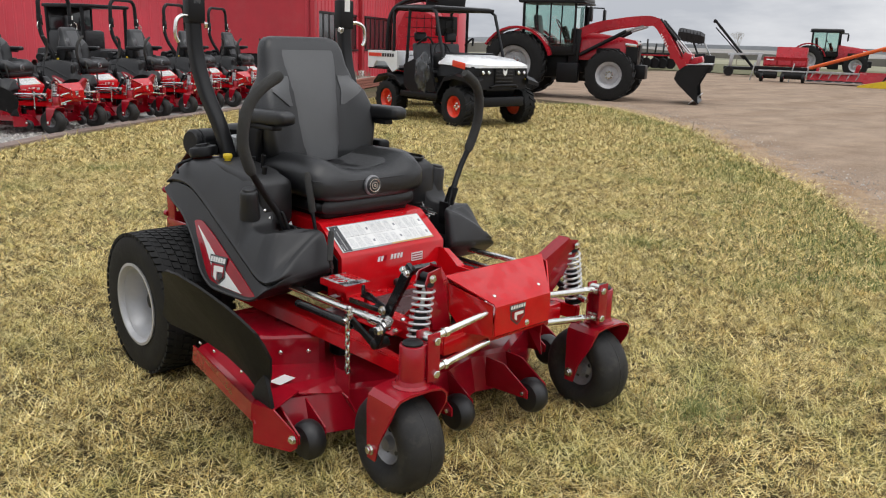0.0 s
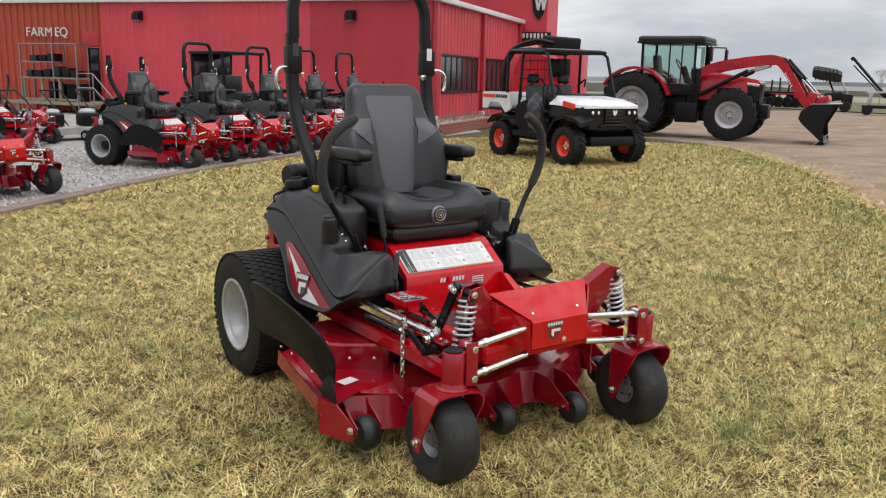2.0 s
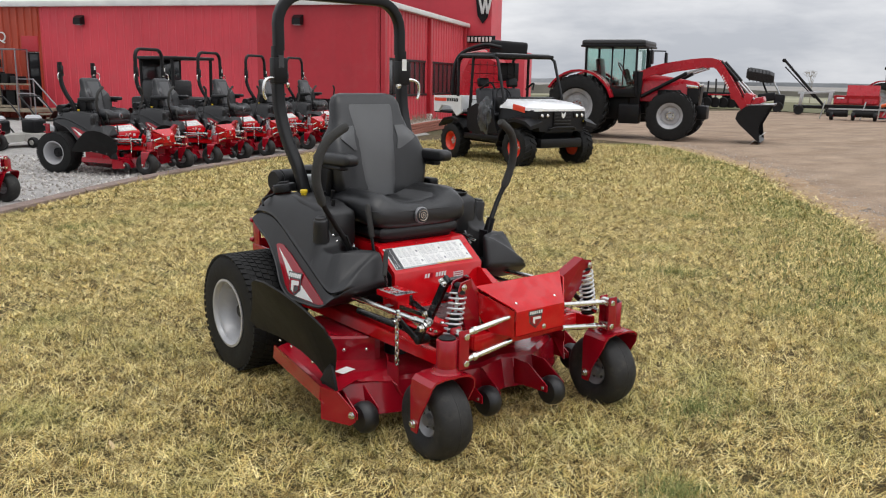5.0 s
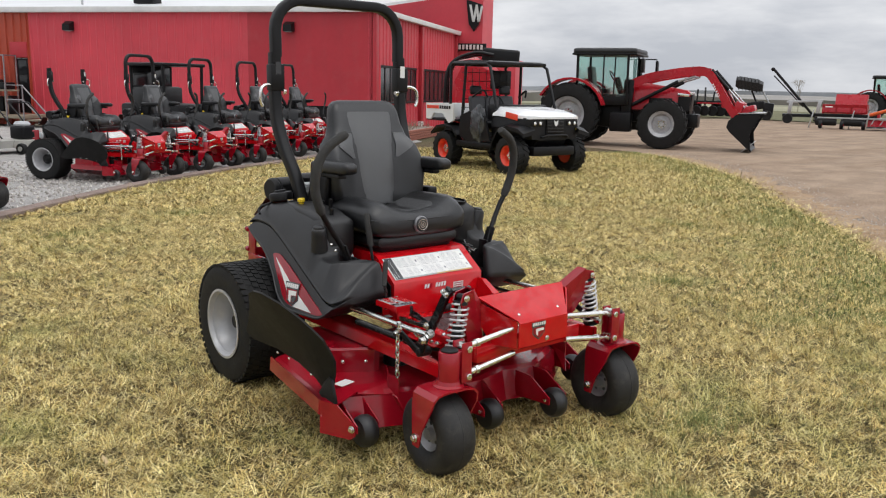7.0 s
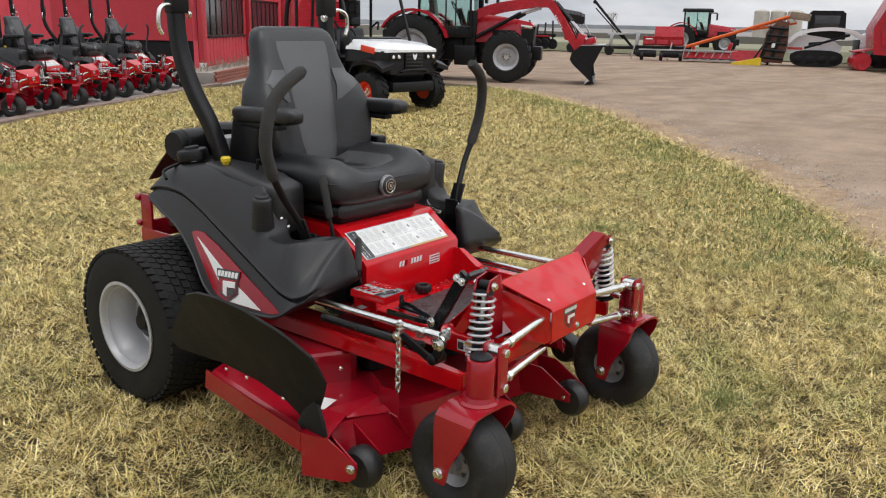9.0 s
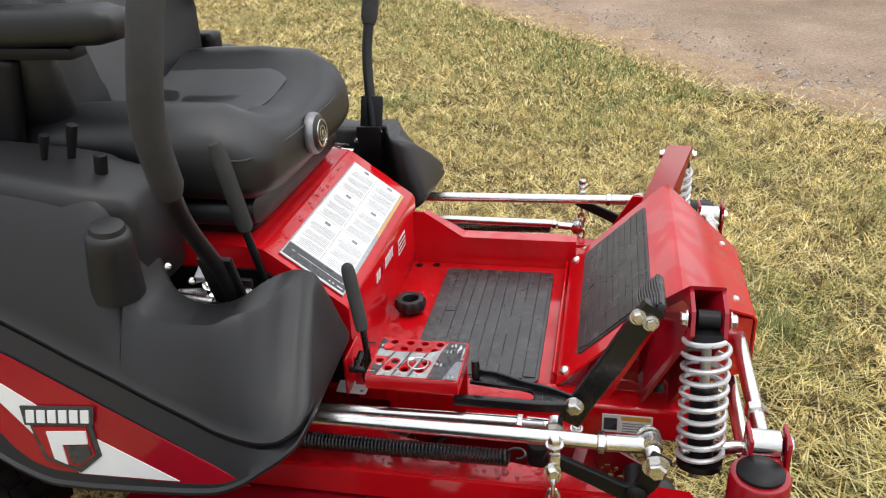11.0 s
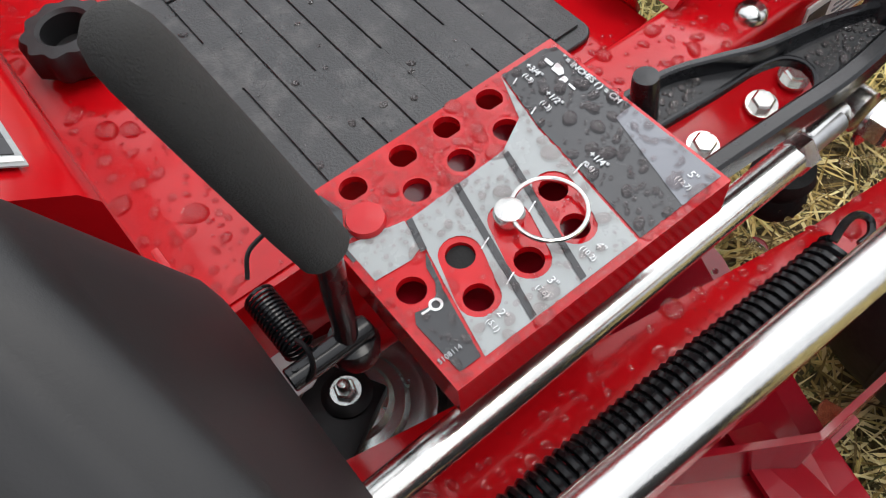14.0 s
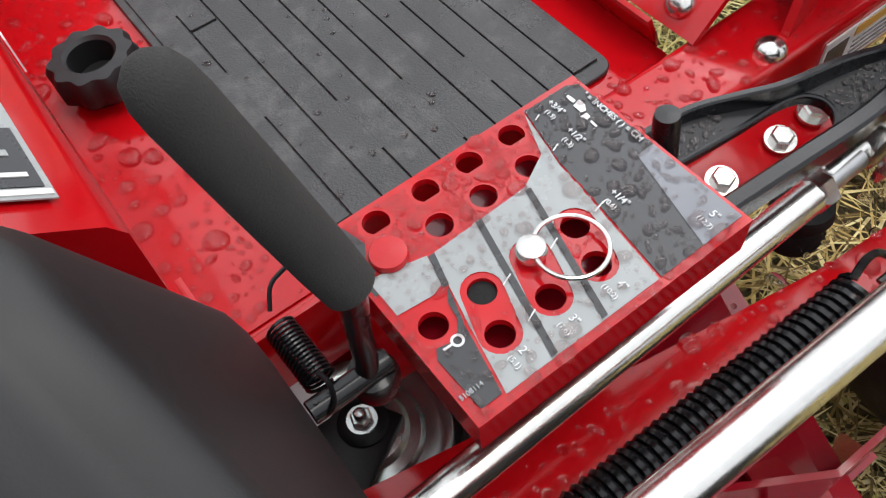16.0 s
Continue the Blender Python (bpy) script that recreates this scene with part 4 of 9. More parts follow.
        part("carriage_bolt", dome_bolt(B(), (s * 0.292, 0.205, 0.464), (0, 0, 1), 0.011), ZINC, tube)
    # lobed knob on the pan
    kn = B()
    n = 56
    prof = [(0.021, 0.0), (0.025, 0.004), (0.0305, 0.010), (0.0310, 0.025), (0.028, 0.0305), (0.019, 0.0315), (0.0165, 0.029), (0.0160, 0.010), (0.002, 0.009)]
    rings = []
    for r, h in prof:
        lobe = 0.0019 if 0.003 < h < 0.031 and r > 0.024 else 0
        rings.append([Vector((0.001 + (r + lobe * math.cos(10 * t)) * math.cos(t), 0.556 + (r + lobe * math.cos(10 * t)) * math.sin(t), 0.444 + h)) for t in np.linspace(0, 2 * math.pi, n, endpoint=False)])
    add_ring_mesh(kn, rings)
    part("pan_knob", kn, PLASTIC, mow, "black lobed plastic knob")
    # seat riser with instruction label
    bm = B()
    prof = [(0.598, 0.425), (0.598, 0.590), (0.604, 0.600), (0.738, 0.698), (0.750, 0.703), (1.12, 0.715), (1.12, 0.425)]
    add_ring_mesh(bm, [[Vector((-0.262, y, z)) for y, z in prof], [Vector((0.262, y, z)) for y, z in prof]])
    bmesh.ops.bevel(bm, geom=[e for e in bm.edges if e.calc_face_angle(0) > 1.2], offset=0.004, segments=2, affect="EDGES")
    riser = part("seat_riser", bm, RED_FLAT, mow)
    a = math.atan2(0.098, 0.134)
    M = Matrix.Translation((-0.012, 0.668, 0.6468)) @ Matrix.Rotation(a, 4, "X") @ Matrix.Translation((0, 0, 0.0025))
    lab = part("instruction_label", plate(B(), [(-0.233, -0.067), (0.232, -0.067), (0.232, 0.067), (-0.233, 0.067)], 0.0008, M, 0), GREY_PRINT, riser, "white printed instruction label with columns of small text")
    def lay(name, x0, x1, y0, y1, mat, up):
        part(name, plate(B(), [(x0, y0), (x1, y0), (x1, y1), (x0, y1)], 0.0006, M @ Matrix.Translation((0, 0, up)), 0), mat, lab)
    lay("label_band", -0.226, -0.186, -0.064, 0.064, DARK_PRINT, 0.0007)
    lay("label_rim", -0.231, -0.2275, -0.066, 0.066, WHITE, 0.0007)
    lay("label_edge", 0.010, 0.228, -0.066, -0.061, YELLOW_BROWN, 0.0007)
    rnd = random.Random(4)
    for k in range(3):
        x0 = -0.183 + k * 0.138
        lay("label_panel", x0, x0 + 0.136, -0.059, 0.064, WHITE, 0.0007)
        lay("panel_split", x0 + 0.004, x0 + 0.132, 0.0020, 0.0026, DARK_PRINT, 0.0012)
        for col in (-0.056, 0.006):
            lay("panel_icon", x0 + 0.118, x0 + 0.127, col + 0.018, col + 0.030, MID_PRINT, 0.0012)
            for r in range(21):
                x = x0 + 0.008 + r * 0.0051
                if r % 7 != 6:
                    lay("text_line", x - 0.0007, x + 0.0007, col, col + 0.052 * (rnd.uniform(0.35, 0.8) if r % 7 == 5 else rnd.uniform(0.88, 1)), FINE_PRINT, 0.0012)
    lay("band_rule", -0.2050, -0.2040, -0.046, 0.040, WHITE, 0.0012)
    for y, w in ((-0.057, 0.008), (0.046, 0.012)):
        lay("band_icon", -0.206, -0.202, y, y + w * 0.6, GREY_PRINT, 0.0012)
    for y, w in ((-0.060, 0.012), (-0.042, 0.004), (-0.034, 0.003)):
        lay("band_word", -0.2200, -0.2172, y, y + w, WHITE, 0.0012)
    lay("band_arrow", -0.2062, -0.2028, -0.050, -0.046, WHITE, 0.0012)
    # model badge as slanted blocks and a flag sticker
    for k in range(8):
        x = -0.085 + k * 0.0165
        if k == 3:
            continue
        mm = Matrix.Translation((x, 0.5965, 0.563)) @ Matrix.Rotation(radians(90), 4, "X")
        part("model_block", plate(B(), [(-0.006, -0.010), (0.005, -0.010), (0.009, 0.010), (-0.002, 0.010)], 0.001, mm, 0), WHITE if k != 2 else RED, riser)
    mm = Matrix.Translation((0.115, 0.5965, 0.545)) @ Matrix.Rotation(radians(90), 4, "X")
    flag = part("sticker", plate(B(), [(-0.030, -0.017), (0.030, -0.017), (0.030, 0.017), (-0.030, 0.017)], 0.001, mm, 0), WHITE, riser)
    for k in range(3):
        part("sticker_stripe", plate(B(), [(-0.026, -0.012 + k * 0.010), (0.026, -0.012 + k * 0.010), (0.026, -0.008 + k * 0.010), (-0.026, -0.008 + k * 0.010)], 0.001, mm @ Matrix.Translation((0, 0, 0.0007)), 0), RED, flag)


YELLOW_BROWN = material("amber_print", (0.62, 0.33, 0.05), 0.35, vary=0.1)


def rounded(hx, hy, r, n=5):
    out = []
    for cx, cy, a0 in ((hx - r, hy - r, 0), (-hx + r, hy - r, 90), (-hx + r, -hy + r, 180), (hx - r, -hy + r, 270)):
        for k in range(n + 1):
            t = radians(a0 + 90 * k / n)
            out.append((cx + r * math.cos(t), cy + r * math.sin(t)))
    return out


def ribbed_mat(mow, M, wx, wy, name, holes):
    """A rubber mat, wx long, with grooves that run its length between raised ribs."""
    mat = part(name, plate(B(), rounded(wx / 2, wy / 2, 0.012), 0.004, M @ Matrix.Translation((0, 0, 0.002)), 0.0008), MAT_RUBBER, mow, "black ribbed rubber mat, wet and worn")
    ribs = 10
    step = (wy - 0.012) / ribs
    rnd = random.Random(7)
    for k in range(ribs):
        y = -wy / 2 + 0.006 + (k + 0.5) * step
        inset = 0.006 if 0 < k < ribs - 1 else 0.012
        cut = rnd.uniform(-0.3, 0.3) * wx
        spans = [(-wx / 2 + inset, wx / 2 - inset)] if rnd.random() < 0.6 else [(-wx / 2 + inset, cut - 0.0015), (cut + 0.0015, wx / 2 - inset)]
        for x0, x1 in spans:
            h = step / 2 - 0.00055
            part("rib", plate(B(), [(x0, y - h), (x1, y - h), (x1, y + h), (x0, y + h)], 0.0022, M @ Matrix.Translation((0, 0, 0.0050)), 0.0004), MAT_RUBBER, mat)
        # worn stretches where the groove is closed
        for _ in range(rnd.choice((0, 1, 1, 2))):
            c, half = rnd.uniform(-0.42, 0.42) * wx, rnd.uniform(0.03, 0.09) * wx
            xa, xb, yg = max(c - half, -wx / 2 + 0.014), min(c + half, wx / 2 - 0.014), y + step / 2
            if k < ribs - 1:
                part("rib_bridge", plate(B(), [(xa, yg - 0.0012), (xb, yg - 0.0012), (xb, yg + 0.0012), (xa, yg + 0.0012)], 0.0020, M @ Matrix.Translation((0, 0, 0.0050)), 0), MAT_RUBBER, mat)
    return mat


build_front(mower)


def build_height_box(mow):
    """The red deck-height box with its pin holes, printed scale, ring pin and the lever beside it."""
    x0, x1, y0, y1, zt, zb = -0.4070, -0.2925, 0.3825, 0.5320, 0.560, 0.537
    case = part("height_box", B(), RED_FLAT, mow, "red box with printed cutting-height scale and pin holes")
    bm = B()
    W, L = x1 - x0, y1 - y0
    P = lambda u, v, z=zt: (x0 + (1 - v) * W, y1 - u * L, z)  # u along the box to the front, v outwards across it
    holes = [(0.16, 0.09), (0.344, 0.09), (0.512, 0.09), (0.682, 0.09), (0.30, 0.26), (0.466, 0.26), (0.643, 0.26), (0.085, 0.597), (0.255, 0.597), (0.21, 0.773), (0.39, 0.773), (0.60, 0.597), (0.56, 0.773)]
    verts = [bm.verts.new(p) for p in ((x0, y0, zt), (x1, y0, zt), (x1, y1, zt), (x0, y1, zt))]
    edges = [bm.edges.new((verts[i], verts[(i + 1) % 4])) for i in range(4)]
    rims = []
    for u, v in holes:
        cx, cy, _ = P(u, v)
        ring = [bm.verts.new((cx + 0.0065 * math.cos(t), cy + 0.0065 * math.sin(t), zt)) for t in np.linspace(0, 2 * math.pi, 20, endpoint=False)]
        edges += [bm.edges.new((ring[i], ring[(i + 1) % 20])) for i in range(20)]
        rims.append(ring)
    bmesh.ops.triangle_fill(bm, use_beauty=True, use_dissolve=False, edges=edges)
    for ring in rims:
        low = [bm.verts.new(v.co - Vector((0, 0, 0.004))) for v in ring]
        for i in range(20):
            bm.faces.new((ring[i], ring[(i + 1) % 20], low[(i + 1) % 20], low[i]))
    base = [bm.verts.new((v.co.x, v.co.y, zb)) for v in verts]
    for i in range(4):
        bm.faces.new((verts[i], verts[(i + 1) % 4], base[(i + 1) % 4], base[i]))
    bm.normal_update()
    bmesh.ops.recalc_face_normals(bm, faces=bm.faces)
    bm.to_mesh(case.data)
    bm.free()
    finish(case.data, 30)
    case.data.materials.append(RED_FLAT)
    # added plate in the deeper red helps the holes look shaded inside
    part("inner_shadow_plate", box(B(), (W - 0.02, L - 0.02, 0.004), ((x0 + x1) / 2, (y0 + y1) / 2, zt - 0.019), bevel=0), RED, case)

    def decal(name, pts, mat, up, cuts=()):
        """A printed sheet given in u, v with round holes left open."""
        b = B()
        out = [b.verts.new(P(u, v, zt + up)) for u, v in pts]
        ed = [b.edges.new((out[i], out[(i + 1) % len(out)])) for i in range(len(out))]
        for loop in cuts:
            ring = [b.verts.new(P(u, v, zt + up)) for u, v in loop]
            ed += [b.edges.new((ring[i], ring[(i + 1) % len(ring)])) for i in range(len(ring))]
        bmesh.ops.triangle_fill(b, use_beauty=True, edges=ed, normal=(0, 0, 1))
        for f in b.faces:
            if f.normal.z < 0:
                f.normal_flip()
        me = bpy.data.meshes.new(name)
        b.to_mesh(me)
        b.free()
        me.materials.append(mat)
        o = new(name, me)
        o.parent = case
        return o

    def slot(u0, v0, u1, v1, r=0.082, n=9):
        """Outline of a rounded slot from one centre to the other."""
        k = W / L
        a = math.atan2((v1 - v0) * W, (u1 - u0) * L)
        pts = []
        for c, s in (((u1, v1), -90), ((u0, v0), 90)):
            for i in range(n + 1):
                t = a + radians(s + 180 * i / n)
                pts.append((c[0] + r * math.cos(t) * k, c[1] + r * math.sin(t)))
        return pts

    s1, s2, s3 = slot(0.255, 0.597, 0.21, 0.773), slot(0.433, 0.597, 0.39, 0.773), slot(0.60, 0.597, 0.56, 0.773)
    decal("dark_panel", [(0.775, 0.03), (0.945, 0.03), (0.985, 0.06), (0.985, 0.965), (0.665, 0.965), (0.700, 0.60), (0.722, 0.33)], DARK_PRINT, 0.0006)
    decal("light_panel", [(0.395, 0.345), (0.58, 0.335), (0.70, 0.25), (0.770, 0.03), (0.715, 0.34), (0.690, 0.62), (0.655, 0.965), (0.112, 0.965), (0.165, 0.655), (0.222, 0.352)], GREY_PRINT, 0.0006, [s1, s2, s3])
    decal("pale_patch", [(0.025, 0.29), (0.205, 0.345), (0.185, 0.48), (0.145, 0.50), (0.025, 0.485)], GREY_PRINT, 0.0006)
    decal("mid_panel", [(0.917, 0.504), (0.985, 0.50), (0.985, 0.965), (0.828, 0.965)], MID_PRINT, 0.0009)
    decal("dark_corner", [(0.012, 0.03), (0.070, 0.035), (0.090, 0.15), (0.060, 0.215), (0.066, 0.28), (0.024, 0.285), (0.024, 0.37), (0.012, 0.37)], DARK_PRINT, 0.0006)
    decal("lever_mark", [(0.036, 0.20), (0.050, 0.19), (0.052, 0.235), (0.038, 0.25)], WHITE_PAINT, 0.0012)
    decal("dark_corner", [(0.190, 0.50), (0.150, 0.68), (0.104, 0.955), (0.035, 0.955), (0.030, 0.72), (0.048, 0.680), (0.085, 0.692), (0.122, 0.678), (0.148, 0.630), (0.158, 0.56)], DARK_PRINT, 0.0008)
    for a, b in (((0.217, 0.353), (0.185, 0.50)), ((0.395, 0.345), (0.280, 0.96)), ((0.58, 0.353), (0.459, 0.958))):
        decal("scale_line", [(a[0] - 0.011, a[1]), (a[0] + 0.011, a[1]), (b[0] + 0.011, b[1]), (b[0] - 0.011, b[1])], DARK_PRINT, 0.0010)
    for a, b in (((0.775, 0.10), (0.80, 0.085)), ((0.735, 0.27), (0.765, 0.255)), ((0.675, 0.60), (0.72, 0.585)), ((0.49, 0.62), (0.53, 0.60)), ((0.31, 0.63), (0.35, 0.61)), ((0.29, 0.80), (0.33, 0.78))):
        decal("scale_tick", [(a[0], a[1] - 0.003), (b[0], b[1] - 0.003), (b[0], b[1] + 0.003), (a[0], a[1] + 0.003)], WHITE_PAINT, 0.0012)
    words = [('+3/4"', 0.860, 0.101, 0.0072), ("(1.9)", 0.825, 0.118, 0.0054), ('+1/2"', 0.828, 0.269, 0.0072), ("(1.3)", 0.790, 0.277, 0.0054), ('+1/4"', 0.764, 0.613, 0.0072), ("(0.6)", 0.726, 0.613, 0.0054),
             ('2"', 0.222, 0.885, 0.0080), ("(5.1)", 0.183, 0.895, 0.0054), ('3"', 0.388, 0.900, 0.0080), ("(7.6)", 0.348, 0.905, 0.0054), ('4"', 0.560, 0.905, 0.0080), ("(10.2)", 0.520, 0.895, 0.0054), ('5"', 0.924, 0.900, 0.0080), ("(12.7)", 0.884, 0.900, 0.0054)]
    for w, u, v, size in words:
        x, y, z = P(u, v)
        text_part("scale_number", w, size * 0.66, pose(x, y, z + 0.0014, 0, 0, 180), WHITE_PAINT, case)
    x, y, z = P(0.967, 0.29)
    text_part("unit_note", '" = INCHES ( ) = CM', 0.0045, pose(x, y, z + 0.0014, 0, 0, 180), WHITE_PAINT, case)
    decal("mower_symbol", [(0.912, 0.085), (0.926, 0.080), (0.928, 0.125), (0.914, 0.130)], WHITE_PAINT, 0.0012)
    decal("mower_symbol", [(0.906, 0.140), (0.936, 0.130), (0.938, 0.168), (0.922, 0.196), (0.905, 0.190)], WHITE_PAINT, 0.0012)
    decal("mower_symbol", [(0.892, 0.205), (0.918, 0.206), (0.916, 0.232), (0.895, 0.238)], WHITE_PAINT, 0.0012)
    decal("mower_symbol", [(0.900, 0.252), (0.908, 0.250), (0.906, 0.290), (0.898, 0.290)], WHITE_PAINT, 0.0012)
    decal("pin_symbol", [(0.060, 0.697), (0.092, 0.699), (0.092, 0.707), (0.060, 0.709)], WHITE_PAINT, 0.0012)
    loop = lambda r: [(0.107 + r * W / L * math.cos(t), 0.703 + r * math.sin(t)) for t in np.linspace(0, 2 * math.pi, 20, endpoint=False)]
    decal("pin_symbol", loop(0.026), WHITE_PAINT, 0.0012, [loop(0.016)])
    x, y, z = P(0.045, 0.885)
    text_part("print_number", "5108114", 0.0032, pose(x, y, z + 0.0014, 0, 0, 270), FINE_PRINT, case)
    # rubber-capped pin, ball pin with ring
    for u, v in ((0.12, 0.255),):
        part("pin_cap", lathe(B(), [(0.0088, 0), (0.0092, 0.002), (0.0084, 0.0038), (0, 0.0044)], P(u, v), (0, 0, 1), 24), RED_FLAT, case)
    bx, by, bz = P(0.433, 0.597)
    pin = part("height_pin", lathe(B(), [(0.0045, -0.012), (0.0045, 0.002), (0.0064, 0.0028), (0.0070, 0.0055), (0.0062, 0.0085), (0.003, 0.0100), (0, 0.0104)], (bx, by, bz), (0, 0, 1), 24), CHROME, case, "bright steel pin with a pull ring")
    ringpath = [(bx - 0.0095 + 0.0162 * math.cos(t), by - 0.0138 + 0.0162 * math.sin(t), bz + 0.0060 + 0.0008 * math.sin(t)) for t in np.linspace(0, 2 * math.pi, 44)]
    part("pull_ring", sweep(B(), ringpath, 0.0011, 8), CHROME, pin)
    for u, v in ((0.255, 0.597),):
        part("pin_end", lathe(B(), [(0.0062, -0.004), (0.0062, -0.002), (0, -0.0015)], P(u, v), (0, 0, 1), 20), RUBBER, case)
    # posts under the box and foam-gripped lever beside it
    for x, y in ((-0.302, 0.395), (-0.302, 0.520)):
        part("box_foot", box(B(), (0.012, 0.020, 0.09), (x, y, 0.486), bevel=0.002), RED_FLAT, case)
    lev = part("deck_lift_lever", sweep(B(), smooth_path([(-0.346, 0.549, 0.522), (-0.345, 0.546, 0.540), (-0.345, 0.545, 0.565), (-0.351, 0.545, 0.595), (-0.356, 0.5465, 0.625)], 5), 0.0056, 14), WET_BLACK, mow)
    part("grip", lathe(B(), [(0.0075, 0.0), (0.0104, 0.003), (0.0110, 0.02), (0.0113, 0.06), (0.0112, 0.096), (0.0106, 0.104), (0.0086, 0.110), (0.0045, 0.1135), (0, 0.1145)], (-0.3555, 0.5455, 0.610), (0.245, 0.235, 0.94), 32), FOAM, lev, "thick black foam grip")
    part("pivot_tube", rod(B(), (-0.346, 0.578, 0.528), (-0.346, 0.536, 0.528), 0.0058), WET_BLACK, lev)
    part("pivot_boss", lathe(B(), [(0.006, -0.012), (0.011, -0.009), (0.0125, 0.0), (0.011, 0.006), (0.006, 0.008)], (-0.344, 0.545, 0.518), (0, 0, 1), 20), WET_BLACK, lev)
    part("pivot_clip", rod(B(), (-0.346, 0.5735, 0.523), (-0.346, 0.5735, 0.5350), 0.0014), WET_BLACK, lev)
    part("return_spring", coil(B(), (-0.304, 0.567, 0.532), (-0.337, 0.566, 0.529), 0.0072, 0.0009, 15, 6, 14), WET_BLACK, lev)
    part("spring_leg", sweep(B(), smooth_path([(-0.338, 0.566, 0.540), (-0.346, 0.565, 0.542), (-0.352, 0.568, 0.534), (-0.349, 0.576, 0.524)], 5), 0.0012, 6), BLACK, lev)
    part("spring_leg", sweep(B(), smooth_path([(-0.300, 0.567, 0.542), (-0.291, 0.560, 0.546), (-0.286, 0.548, 0.545)], 5), 0.0012, 6), BLACK, lev)
    part("lever_bracket", box(B(), (0.080, 0.004, 0.070), (-0.290, 0.592, 0.498), bevel=0.001), RED_FLAT, mow)
    part("lever_bracket", box(B(), (0.004, 0.052, 0.060), (-0.292, 0.562, 0.486), bevel=0.001), RED_FLAT, mow)
    tag = part("bracket_label", plate(B(), [(-0.3195, 0.563), (-0.3215, 0.567), (-0.3195, 0.616), (-0.285, 0.619), (-0.284, 0.563)], 0.001, pose(0, 0, 0.460), 0), CABIN_GREY, mow, "pale printed serial plate")
    part("plate_slot", box(B(), (0.003, 0.006, 0.0012), (-0.3125, 0.571, 0.4610), (0, 0, 12), bevel=0), DARK_PRINT, tag)


build_height_box(mower)


